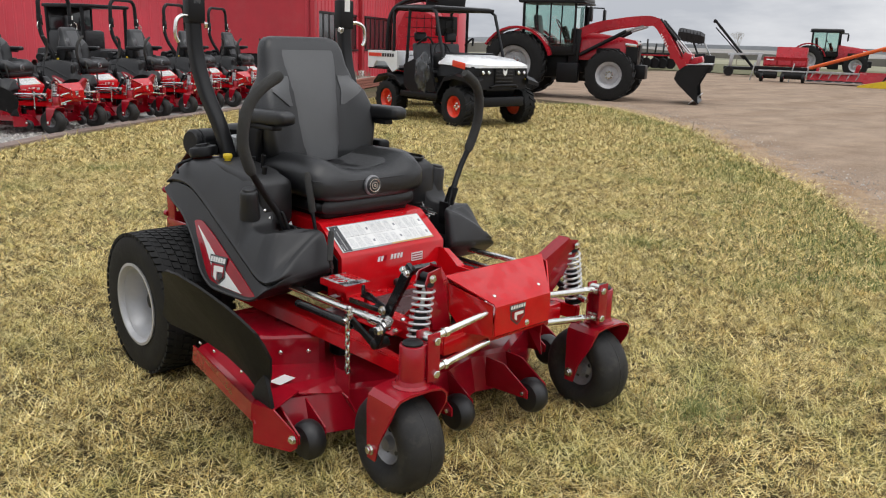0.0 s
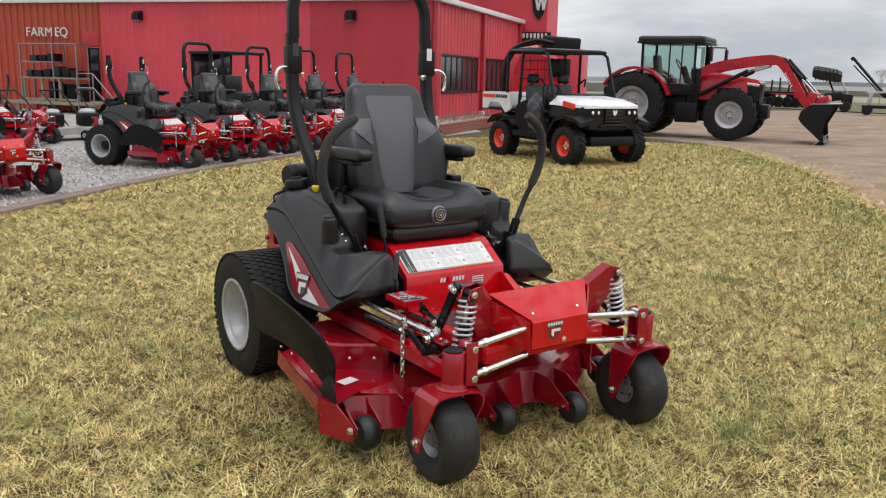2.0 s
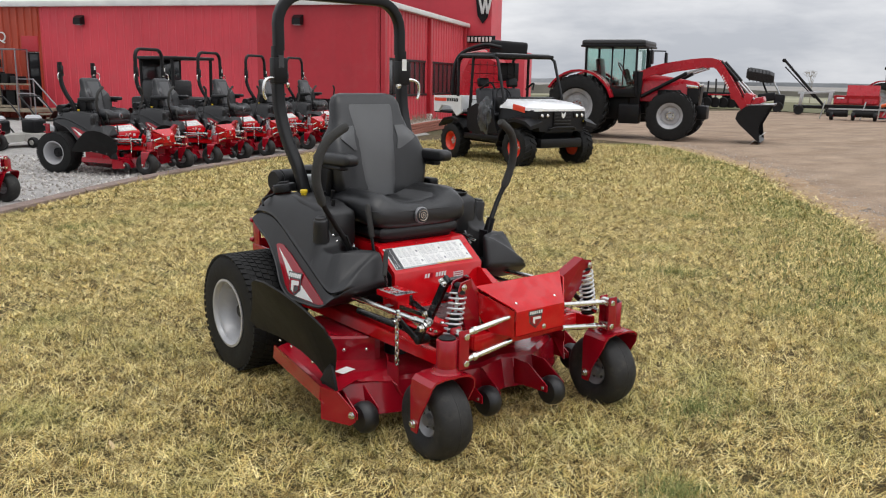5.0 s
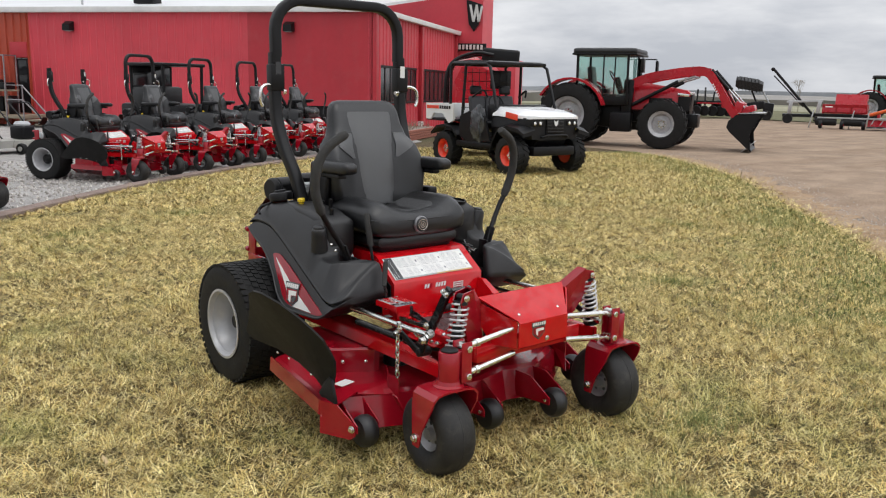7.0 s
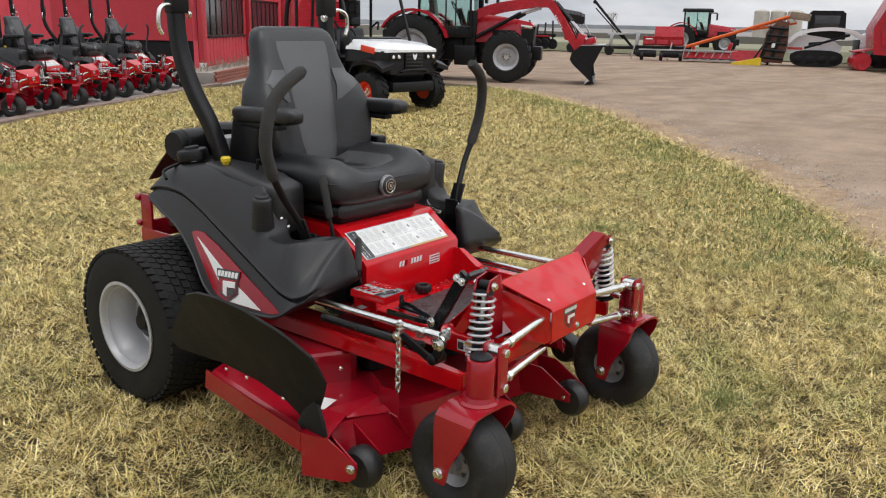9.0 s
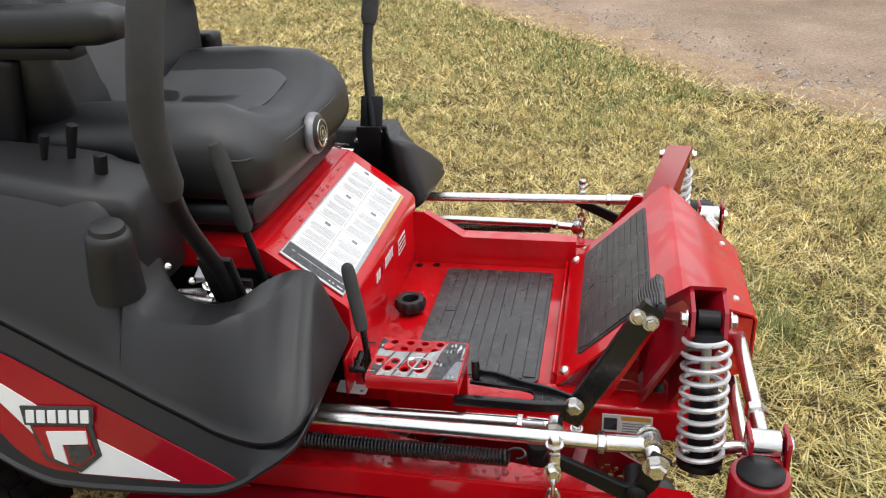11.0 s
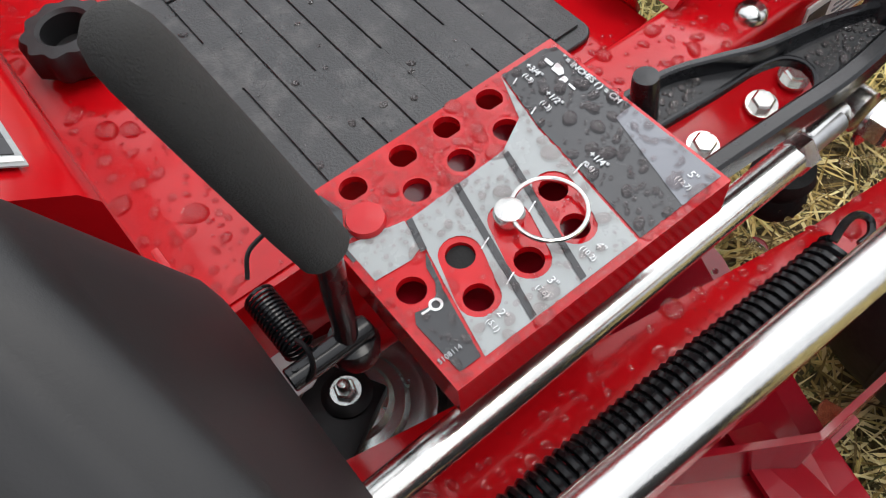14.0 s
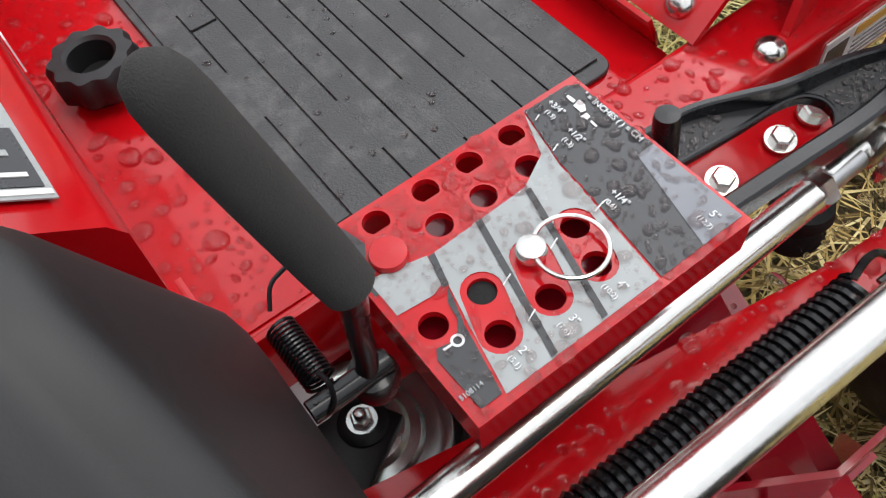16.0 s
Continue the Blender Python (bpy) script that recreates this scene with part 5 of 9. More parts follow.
def build_body(mow):
    for s in (-1, 1):
        # side pod: sloping top, creased shoulder, leaning flank
        lean = lambda z: 0.713 - 0.26 * z
        st = [(0.580, 0.334, 0.500, 0.556, 0.590, 0.676), (0.583, 0.314, 0.526, 0.546, 0.578, 0.692), (0.592, 0.303, 0.548, 0.532, 0.566, 0.700), (0.612, 0.302, 0.566, 0.518, 0.556, 0.703), (0.640, 0.314, 0.590, 0.498, 0.550, 0.704),
              (0.665, 0.370, 0.7, 0.480, 0.551, 0.709), (0.690, 0.418, 0.7, 0.467, 0.556, 0.708), (0.717, 0.434, 0.7, 0.458, 0.564, 0.703), (0.760, 0.439, 0.7, 0.453, 0.582, 0.698), (0.810, 0.420, 0.7, 0.450, 0.602, 0.702), (0.845, 0.395, 0.7, 0.448, 0.617, 0.722), (0.868, 0.376, 0.7, 0.447, 0.627, 0.790), (0.890, 0.352, 0.7, 0.446, 0.636, 0.858), (0.940, 0.308, 0.7, 0.445, 0.656, 0.880), (1.00, 0.300, 0.7, 0.450, 0.682, 0.890),
              (1.09, 0.300, 0.7, 0.490, 0.719, 0.898), (1.18, 0.300, 0.7, 0.578, 0.757, 0.902), (1.30, 0.300, 0.7, 0.662, 0.797, 0.896), (1.40, 0.300, 0.7, 0.700, 0.806, 0.884), (1.47, 0.305, 0.7, 0.728, 0.800, 0.856), (1.505, 0.34, 0.7, 0.745, 0.785, 0.818)]
        fine_a = smooth_path([(q[0], q[1], q[2]) for q in st], 4)
        fine_b = smooth_path([(q[3], q[4], q[5]) for q in st], 4)
        rings = []
        for (y, xi, far), (zb, zr, zt) in zip(fine_a, fine_b):
            xr, xb = min(lean(zr), far), min(lean(zb), far + 0.012)
            ridge = float(np.interp(y, [0.60, 0.62, 0.634, 0.664, 0.72, 0.80, 0.86], [0.33, 0.36, 0.425, 0.480, 0.508, 0.502, 0.485]))
            xt = min(max(ridge, xi + 0.03), xr - 0.02) if y < 0.86 else max(xi + 0.34 * (xr - xi), 0.445)
            zi = zb + 0.022 * min(1, max(0, (0.72 - y) / 0.1))
            back = lambda z: 0.33 * max(0, z - 0.575) * min(1, max(0, (0.72 - y) / 0.12))
            r = min(0.014, 0.2 * (xr - xi), 0.2 * (zt - zr))
            ring = [(xi + 0.012, zi), (xi + 0.004, zi + 0.003), (xi, zi + 0.012)]
            ring += [(xi + r * (1 - math.cos(t)), zt - r * (1 - math.sin(t))) for t in np.linspace(0, math.pi / 2, 5)]
            ring += [(xt + (xr - xt) * u, zt - 0.004 - (zt - 0.004 - zr) * u ** (1.35 + 0.25 * min(1, max(0, (y - 0.80) / 0.14)))) for u in np.linspace(0, 1, 16)]
            ring += [(xr + 0.0035, zr - 0.004), (xr + 0.0030, zr - 0.009), (xr - 0.010, zr - 0.011), (xr - 0.010, zr - 0.018), (xr - 0.0015, zr - 0.020)]
            ring += [(xr - 0.0015 + (xb - xr) * u, zr - 0.020 + (zb + 0.012 - zr + 0.020) * u) for u in (0.33, 0.66, 1.0)]
            ring += [(xb + 0.004, zb + 0.008), (xb + 0.004, zb + 0.003), (xb - 0.003, zb)]
            rings.append([Vector((s * (x + 0.20 * max(0, z - 0.60) * min(1, max(0, (0.70 - y) / 0.06)) * max(0, (0.40 - x) / 0.10)), y + back(z), z)) for x, z in ring])
        bm = B()
        add_ring_mesh(bm, rings)
        pod = part("side_pod", bm, PLASTIC, mow, "moulded grey-black plastic side cover", 32)
        ramp_block = B()
        st2 = [(0.855, 0.315, 0.43, 0.70, 0.845), (0.868, 0.302, 0.45, 0.69, 0.866), (0.95, 0.300, 0.47, 0.70, 0.885), (1.10, 0.300, 0.465, 0.80, 0.903), (1.24, 0.300, 0.45, 0.84, 0.905)]
        add_ring_mesh(ramp_block, [[Vector((s * x, y, z)) for x, z in superellipse((a + b) / 2, (zb + zt) / 2, (b - a) / 2, (zt - zb) / 2, 6, 32)] for y, a, b, zb, zt in st2])
        console = part("console", ramp_block, PLASTIC, pod, "", 55)
        liner = B()
        edge_line = [(0.615, 0.445), (0.615, 0.585), (0.745, 0.665), (1.080, 0.665), (1.080, 0.445)]
        add_ring_mesh(liner, [[Vector((s * 0.266, y, z)) for y, z in edge_line], [Vector((s * 0.272, y, z)) for y, z in edge_line]])
        part("pocket_liner", liner, BLACK, pod)
        part("lever_pocket", box(B(), (0.10, 0.22, 0.12), (s * 0.345, 0.765, 0.515), bevel=0.02, segs=2), BLACK, pod)
        base = part("lever_base", box(B(), (0.012, 0.06, 0.10), (s * 0.395, 0.735, 0.665), bevel=0.004), BLACK, mow)
        for py, pz in ((0.715, 0.690), (0.760, 0.672)):
            part("lever_bolt", hex_bolt(B(), (s * 0.403, py, pz), (s, 0, 0.2), 0.011, 0.012), ZINC, base)
        for py, pz in ((0.803, 0.676), (0.800, 0.652), (0.788, 0.640)):
            part("linkage_bolt", hex_bolt(B(), (s * 0.350, py, pz), (s * 0.6, -0.4, 0.7), 0.0085, 0.010), ZINC, base)
        part("linkage_plate", plate(B(), [(-0.018, -0.012), (0.018, -0.012), (0.002, 0.020)], 0.004, pose(s * 0.345, 0.818, 0.690, 70, 0, s * 60), 0.001), CABIN_GREY, base)
        part("linkage_spring", coil(B(), (s * 0.335, 0.870, 0.648), (s * 0.340, 0.818, 0.656), 0.006, 0.0012, 12, 6, 12), STEEL, base)
        part("damper_rod", rod(B(), (s * 0.375, 0.77, 0.655), (s * 0.375, 0.88, 0.665), 0.009), CHROME, base)
        part("lever_stop", box(B(), (0.03, 0.05, 0.004), (s * 0.345, 0.80, 0.685), (0, 20, 0), bevel=0.001), STEEL, base)
        for k in range(2):
            part("screw", dome_bolt(B(), (s * 0.465, 0.765 + k * 0.035, 0.745 + k * 0.022), (s * 0.5, -0.6, 0.6), 0.006), ZINC, pod)
        # decal on the flank
        rot = Matrix(((0, -s * 0.26, s, s * 0.7125), (1, 0, 0, 0), (0, 1, 0, 0), (0, 0, 0, 1)))
        dec = part("flank_decal", plate(B(), [(1.207, 0.665), (1.185, 0.674), (1.143, 0.674), (1.048, 0.642), (0.834, 0.552), (0.660, 0.478), (0.700, 0.470), (0.727, 0.464), (0.984, 0.462), (1.045, 0.500), (1.087, 0.540), (1.169, 0.616)], 0.003, rot, 0), RED, pod, "red decal with a pale arrow and plain emblem")
        lift = Matrix.Translation((s * 0.002, 0, 0))
        part("white_arrow", plate(B(), [(1.172, 0.654), (1.066, 0.603), (0.951, 0.546), (0.772, 0.475), (0.936, 0.471), (1.008, 0.524), (1.090, 0.594)], 0.002, lift @ rot, 0), WHITE, dec)
        em = lambda pts: [(0.956 + 0.80 * (y - 0.957), 0.524 + 0.80 * (z - 0.538)) for y, z in pts]
        part("emblem_shield", plate(B(), em([(1.032, 0.566), (0.900, 0.576), (0.882, 0.512), (0.927, 0.475), (1.003, 0.496)]), 0.002, lift @ lift @ rot, 0), DARK_PRINT, dec)
        part("emblem_field", plate(B(), em([(1.022, 0.558), (0.909, 0.567), (0.894, 0.514), (0.928, 0.487), (0.994, 0.503)]), 0.002, lift @ lift @ lift @ rot, 0), RED, dec)
        part("emblem_bar", plate(B(), em([(1.046, 0.596), (0.890, 0.607), (0.893, 0.572), (1.038, 0.560)]), 0.002, lift @ lift @ lift @ rot, 0), DARK_PRINT, dec)
        part("emblem_mark", plate(B(), em([(0.992, 0.552), (0.909, 0.560), (0.906, 0.536), (0.960, 0.530), (0.951, 0.492), (0.978, 0.501)]), 0.002, lift @ lift @ lift @ lift @ rot, 0), WHITE, dec)
        part("emblem_inset", plate(B(), em([(0.952, 0.528), (0.904, 0.532), (0.900, 0.514), (0.926, 0.494), (0.944, 0.500)]), 0.002, lift @ lift @ lift @ lift @ rot, 0), DARK_PRINT, dec)
        for k in range(6):
            y, z = 1.032 - k * 0.0230, 0.590 + k * 0.0018
            part("emblem_letter", plate(B(), em([(y, z), (y - 0.017, z + 0.0012), (y - 0.0165, z - 0.0225), (y + 0.0005, z - 0.0235)]), 0.002, lift @ lift @ lift @ lift @ rot, 0), WHITE, dec)
        # caps
        if s < 0:
            part("fuel_cap", lathe(B(), [(0.044, 0), (0.058, 0.004), (0.060, 0.030), (0.054, 0.040), (0.030, 0.044), (0.028, 0.052), (0, 0.052)], (-0.405, 1.365, 0.897), (-0.1, 0.1, 1), 20), BLACK, pod)
            part("cap_tether", sweep(B(), smooth_path([(-0.44, 1.40, 0.885), (-0.50, 1.42, 0.86), (-0.52, 1.38, 0.835)], 5), 0.006), BLACK, pod)
            part("yellow_knob", lathe(B(), [(0.012, 0), (0.013, 0.010), (0.018, 0.014), (0.019, 0.026), (0.015, 0.031), (0, 0.032)], (-0.408, 1.165, 0.900), (0, 0, 1), 20), YELLOW, console, "yellow pull knob")
            part("hour_meter", lathe(B(), [(0.040, -0.10), (0.036, -0.05), (0.034, -0.02), (0.033, 0.0), (0.030, 0.006), (0.026, 0.008), (0.024, 0.016), (0.018, 0.019), (0, 0.019)], (-0.490, 0.868, 0.826), (-0.10, -0.12, 1), 28), PLASTIC, pod)
            part("key_switch", rod(B(), (-0.385, 0.93, 0.875), (-0.385, 0.925, 0.91), 0.010), BLACK, console)
            part("throttle_lever", rod(B(), (-0.352, 1.00, 0.885), (-0.352, 0.985, 0.945), 0.006, 0.009), BLACK, console)
            part("choke_lever", rod(B(), (-0.375, 1.03, 0.895), (-0.375, 1.02, 0.935), 0.005, 0.008), BLACK, console)
        else:
            part("cup_holder", lathe(B(), [(0.047, 0.0), (0.052, 0.006), (0.052, 0.014), (0.046, 0.015), (0.042, -0.03), (0, -0.03)], (0.385, 0.945, 0.880), (0, -0.1, 1), 28), BLACK, console)
            part("fuel_cap", lathe(B(), [(0.040, 0), (0.050, 0.006), (0.052, 0.026), (0.044, 0.036), (0, 0.040)], (0.40, 1.372, 0.880), (0.1, 0.15, 1), 22), PLASTIC, pod)
            part("hour_meter", lathe(B(), [(0.050, -0.10), (0.042, -0.06), (0.037, 0.0), (0.033, 0.006), (0.026, 0.008), (0.024, 0.016), (0, 0.019)], (0.485, 0.89, 0.835), (0.12, -0.12, 1), 24), PLASTIC, pod)
        # control lever: bare shank, foam above
        path = sym_path([(0.408, 0.728, 0.670), (0.440, 0.738, 0.750), (0.505, 0.758, 0.855), (0.556, 0.760, 0.940), (0.588, 0.752, 1.03), (0.588, 0.738, 1.11), (0.565, 0.722, 1.175), (0.520, 0.706, 1.225), (0.448, 0.695, 1.268)], s)
        if s < 0:
            path = [(x - 0.018 * min(1, max(0, (z - 0.70) / 0.25)), y - 0.052 * min(1, max(0, (z - 0.70) / 0.25)) * (1 - 0.6 * max(0, (z - 1.1) / 0.17)), z) for x, y, z in path]
        sp = smooth_path(path, 6)
        lev = part("control_lever", sweep(B(), sp[:22], 0.0125, 14), BLACK, mow)
        part("lever_grip", sweep(B(), sp[17:], lambda t: 0.0205 if 0.02 < t < 0.98 else 0.015, 18), FOAM, lev, "black foam-covered lever grip")
        part("lever_plate", box(B(), (0.010, 0.055, 0.13), (s * 0.422, 0.735, 0.715), (0, s * 22, 0), bevel=0.004), BLACK, lev)
        # roll-over bar, lower half
        lowp = smooth_path(sym_path([(0.342, 1.235, 0.74), (0.350, 1.250, 0.88), (0.362, 1.300, 1.02), (0.376, 1.385, 1.16), (0.384, 1.440, 1.30), (0.384, 1.458, 1.46), (0.380, 1.460, 1.62)], s), 6)
        sec = [(0.0275 * math.copysign(abs(math.cos(t)) ** 0.45, math.cos(t)), 0.0275 * math.copysign(abs(math.sin(t)) ** 0.45, math.sin(t))) for t in np.linspace(0, 2 * math.pi, 24, endpoint=False)]
        rops_low = part("roll_bar_post", sweep(B(), lowp, 0, section=sec, up=(0, 1, 0)), BLACK, mow)
        part("hinge_plate", box(B(), (0.075, 0.055, 0.13), (s * 0.382, 1.450, 1.50), bevel=0.008), BLACK, rops_low)
        part("post_label", box(B(), (0.030, 0.001, 0.062), (s * 0.380, 1.4215, 1.545), bevel=0), WHITE if s > 0 else DARK_PRINT, rops_low)
        pin = smooth_path([(s * 0.40, 1.44, 1.46), (s * 0.44, 1.43, 1.465), (s * 0.475, 1.42, 1.445), (s * 0.482, 1.42, 1.39), (s * 0.470, 1.42, 1.36)], 5)
        part("lock_pin_handle", sweep(B(), pin, 0.008, 10), CHROME, rops_low)
        part("rops_bolt", hex_bolt(B(), (s * 0.35, 1.43, 1.43), (-s, -0.3, 0), 0.012, 0.014), ZINC, rops_low)
    # roll-over bar, upper hoop
    hoop = [(-0.374, 1.460, 1.600)] + [(-0.374, 1.461, 1.70)]
    for k in range(7):
        t = radians(180 - 90 * k / 6)
        hoop.append((-0.224 + 0.150 * math.cos(t), 1.463, 1.730 + 0.150 * math.sin(t)))
    full = hoop + [(-x, y, z) for x, y, z in hoop[::-1]]
    sec = [(0.026 * math.copysign(abs(math.cos(t)) ** 0.45, math.cos(t)), 0.026 * math.copysign(abs(math.sin(t)) ** 0.45, math.sin(t))) for t in np.linspace(0, 2 * math.pi, 24, endpoint=False)]
    part("roll_bar_hoop", sweep(B(), full, 0, section=sec, up=(0, 1, 0)), BLACK, mow)
    # parking brake lever
    brake = part("parking_brake_lever", rod(B(), (-0.275, 0.735, 0.63), (-0.282, 0.765, 0.77), 0.007), BLACK, mow)
    part("brake_grip", lathe(B(), [(0.010, 0), (0.0135, 0.006), (0.0145, 0.14), (0.010, 0.155), (0, 0.157)], (-0.2815, 0.757, 0.745), (-0.03, 0.19, 0.98), 22), FOAM, brake)

    # seat
    seat = part("seat_base", box(B(), (0.44, 0.42, 0.07), (0.0, 0.98, 0.735), bevel=0.03, segs=3), BLACK, mow)
    skirt = B()
    rings = []
    for y, hx, zb, zt in ((0.752, 0.20, 0.735, 0.765), (0.762, 0.235, 0.722, 0.785), (0.80, 0.250, 0.720, 0.79), (1.2, 0.25, 0.720, 0.79)):
        rings.append([Vector((x, y, z)) for x, z in superellipse(0, (zb + zt) / 2, hx, (zt - zb) / 2, 4, 36)])
    add_ring_mesh(skirt, rings)
    part("suspension_skirt", skirt, VINYL, seat)
    cushion = B()
    rings = []
    for y, hx, zb, zt, dip in ((0.722, 0.20, 0.800, 0.850, 0), (0.730, 0.245, 0.782, 0.876, 0.006), (0.752, 0.272, 0.772, 0.904, 0.026), (0.80, 0.286, 0.770, 0.926, 0.044), (0.90, 0.290, 0.772, 0.936, 0.066), (1.02, 0.286, 0.775, 0.934, 0.070), (1.15, 0.275, 0.78, 0.915, 0.030), (1.22, 0.26, 0.79, 0.92, 0.02)):
        ring = []
        for x, z in superellipse(0, (zb + zt) / 2, hx, (zt - zb) / 2, 4.0, 56):
            if z > (zb + zt) / 2:
                z -= dip * math.cos(min(1, abs(x) / hx) * math.pi / 2) ** 2
                z += 0.026 * math.exp(-((abs(x) / hx - 0.72) / 0.20) ** 2) * min(1, max(0, (y - 0.725) / 0.05))
            ring.append(Vector((x, y, z)))
        rings.append(ring)
    add_ring_mesh(cushion, rings)
    cush = part("seat_cushion", cushion, VINYL, seat, "black vinyl seat cushion", 70)
    # grey panel let into the cushion's top
    crow = [(0.80, 0.286, 0.770, 0.926, 0.044), (0.90, 0.290, 0.772, 0.936, 0.066), (1.02, 0.286, 0.775, 0.934, 0.070), (1.15, 0.275, 0.78, 0.915, 0.030)]
    def cushion_top(x, y):
        hx, zb, zt, dip = (float(np.interp(y, [q[0] for q in crow], [q[k] for q in crow])) for k in (1, 2, 3, 4))
        u = abs(x) / hx
        z = (zb + zt) / 2 + (zt - zb) / 2 * (1 - u ** 4) ** 0.25
        return z - dip * math.cos(u * math.pi / 2) ** 2 + 0.026 * math.exp(-((u - 0.72) / 0.20) ** 2)
    inset = B()
    loops = []
    for y in np.linspace(0.815, 1.13, 14):
        hw = 0.150 - 0.030 * max(0, (0.87 - y) / 0.055) ** 2
        xs = np.linspace(-hw, hw, 17)
        loops.append([Vector((x, y, cushion_top(x, y) + 0.0035 * (1 - (x / hw) ** 8))) for x in xs] + [Vector((x, y, cushion_top(x, y) - 0.010)) for x in xs[::-1]])
    add_ring_mesh(inset, loops)
    part("cushion_panel", inset, VINYL_GREY, cush, "grey vinyl panel let into the cushion", 60)
    welt = smooth_path([(-0.285, 0.80, 0.868), (-0.262, 0.746, 0.862), (-0.15, 0.727, 0.857), (0, 0.723, 0.856), (0.15, 0.727, 0.857), (0.262, 0.746, 0.862), (0.285, 0.80, 0.868)], 8)
    part("welt", sweep(B(), welt, 0.0028, 8), VINYL, cush)
    at_knob, out = (-0.024, 0.728, 0.832), (0, -1, 0.05)
    knob = part("seat_knob", lathe(B(), [(0.020, 0), (0.036, 0.003), (0.039, 0.008), (0.039, 0.014), (0.035, 0.022), (0.028, 0.027), (0.0, 0.028)], at_knob, out, 32), PLASTIC, seat)
    # metal band stands in for the sky reflected on the knob's side
    part("knob_rim", lathe(B(), [(0.038, 0.004), (0.0398, 0.007), (0.0398, 0.015), (0.036, 0.0215), (0.033, 0.0225)], at_knob, out, 36), DULL_STEEL, knob, "grey metal rim imitating the sky's sheen on the knob")
    for r0, r1 in ((0.024, 0.0265), (0.012, 0.015), (0.002, 0.006)):
        part("knob_ring", lathe(B(), [(r0, 0.0272), (r0, 0.0292), (r1, 0.0292), (r1, 0.0272)], at_knob, out, 28), CHROME, knob)
    # backrest: bolstered shell, lighter centre panel
    def back_ring(z, hw, thick, y0, bolster, n=4.0):
        ring = []
        for x, q in superellipse(0, 0, hw, thick / 2, n, 60):
            u = abs(x) / hw
            y = y0 + q
            if q < 0:
                y -= bolster * max(0, (u - 0.45) / 0.55) ** 1.3 * (1 - 0.35 * max(0, (u - 0.9) / 0.1))
            ring.append(Vector((x, y, z)))
        return ring
    rows = [(0.862, 0.20, 0.10, 1.145, 0.02), (0.875, 0.235, 0.13, 1.150, 0.04), (0.93, 0.268, 0.14, 1.160, 0.070), (1.02, 0.282, 0.14, 1.178, 0.085), (1.10, 0.282, 0.14, 1.194, 0.085), (1.17, 0.262, 0.135, 1.208, 0.062),
            (1.22, 0.222, 0.125, 1.220, 0.025), (1.28, 0.205, 0.115, 1.235, 0.012), (1.34, 0.197, 0.105, 1.250, 0.010), (1.372, 0.185, 0.09, 1.258, 0.006), (1.388, 0.165, 0.065, 1.262, 0.0), (1.394, 0.135, 0.035, 1.264, 0)]
    bm = B()
    add_ring_mesh(bm, [back_ring(*r) for r in rows])
    back = part("backrest", bm, VINYL, seat, "high black backrest with side bolsters", 70)
    panel = B()
    grid = []
    for z, hw in ((0.885, 0.085), (0.95, 0.100), (1.05, 0.112), (1.13, 0.116), (1.20, 0.128), (1.27, 0.142), (1.325, 0.145), (1.340, 0.138)):
        r = np.interp(z, [q[0] for q in rows], range(len(rows)))
        lerp = lambda k: float(np.interp(z, [q[0] for q in rows], [q[k] for q in rows]))
        y = lerp(3) - lerp(2) / 2 - 0.006
        grid.append([Vector((hw * u, y + 0.010 * (abs(u) ** 6), z)) for u in np.linspace(-1, 1, 13)] + [Vector((hw * u, y + 0.014, z)) for u in np.linspace(1, -1, 13)])
    add_ring_mesh(panel, grid)
    part("centre_panel", panel, VINYL_GREY, back, "dark grey padded centre panel", 60)
    for s in (-1, 1):
        wing = B()
        at = lambda k, z: float(np.interp(z, [q[0] for q in rows], [q[k] for q in rows]))
        front = lambda u, z: at(3, z) - at(2, z) / 2 * (1 - abs(u) ** 4) ** 0.25 - at(4, z) * max(0, (u - 0.45) / 0.55) ** 1.3 * (1 - 0.35 * max(0, (u - 0.9) / 0.1))
        loops = []
        for z in np.linspace(1.115, 1.235, 9):
            u0, u1 = 0.44 + 0.14 * (z - 1.115) / 0.12, 0.50 + 0.46 * min(1, (z - 1.115) / 0.075) - 0.10 * max(0, (z - 1.19) / 0.045)
            us = np.linspace(u0, u1, 8)
            loops.append([Vector((s * u * at(1, z), front(u, z) - 0.005, z)) for u in us] + [Vector((s * u * at(1, z), front(u, z) + 0.008, z)) for u in us[::-1]])
        add_ring_mesh(wing, loops)
        part("side_panel", wing, VINYL_GREY, back)
        arm = B()
        rings = []
        for y, hx, zb, zt in ((0.905, 0.020, 1.075, 1.095), (0.912, 0.032, 1.062, 1.108), (0.94, 0.038, 1.055, 1.115), (1.10, 0.039, 1.050, 1.112), (1.22, 0.034, 1.045, 1.105), (1.25, 0.02, 1.06, 1.095)):
            rings.append([Vector((s * 0.285 + x, y, z)) for x, z in superellipse(0, (zb + zt) / 2, hx, (zt - zb) / 2, 3.6, 28)])
        add_ring_mesh(arm, rings)
        rest = part("armrest", arm, VINYL, seat, "black padded armrest", 60)
        part("armrest_bracket", box(B(), (0.045, 0.22, 0.020), (s * 0.285, 1.10, 1.042), bevel=0.006), BLACK, rest)
        part("recliner", box(B(), (0.035, 0.16, 0.20), (s * 0.285, 1.20, 0.95), (12, 0, 0), bevel=0.02, segs=3), BLACK, seat)
    part("retractor_housing", box(B(), (0.06, 0.10, 0.05), (0.315, 1.10, 0.93), bevel=0.015, segs=3), BLACK, seat)

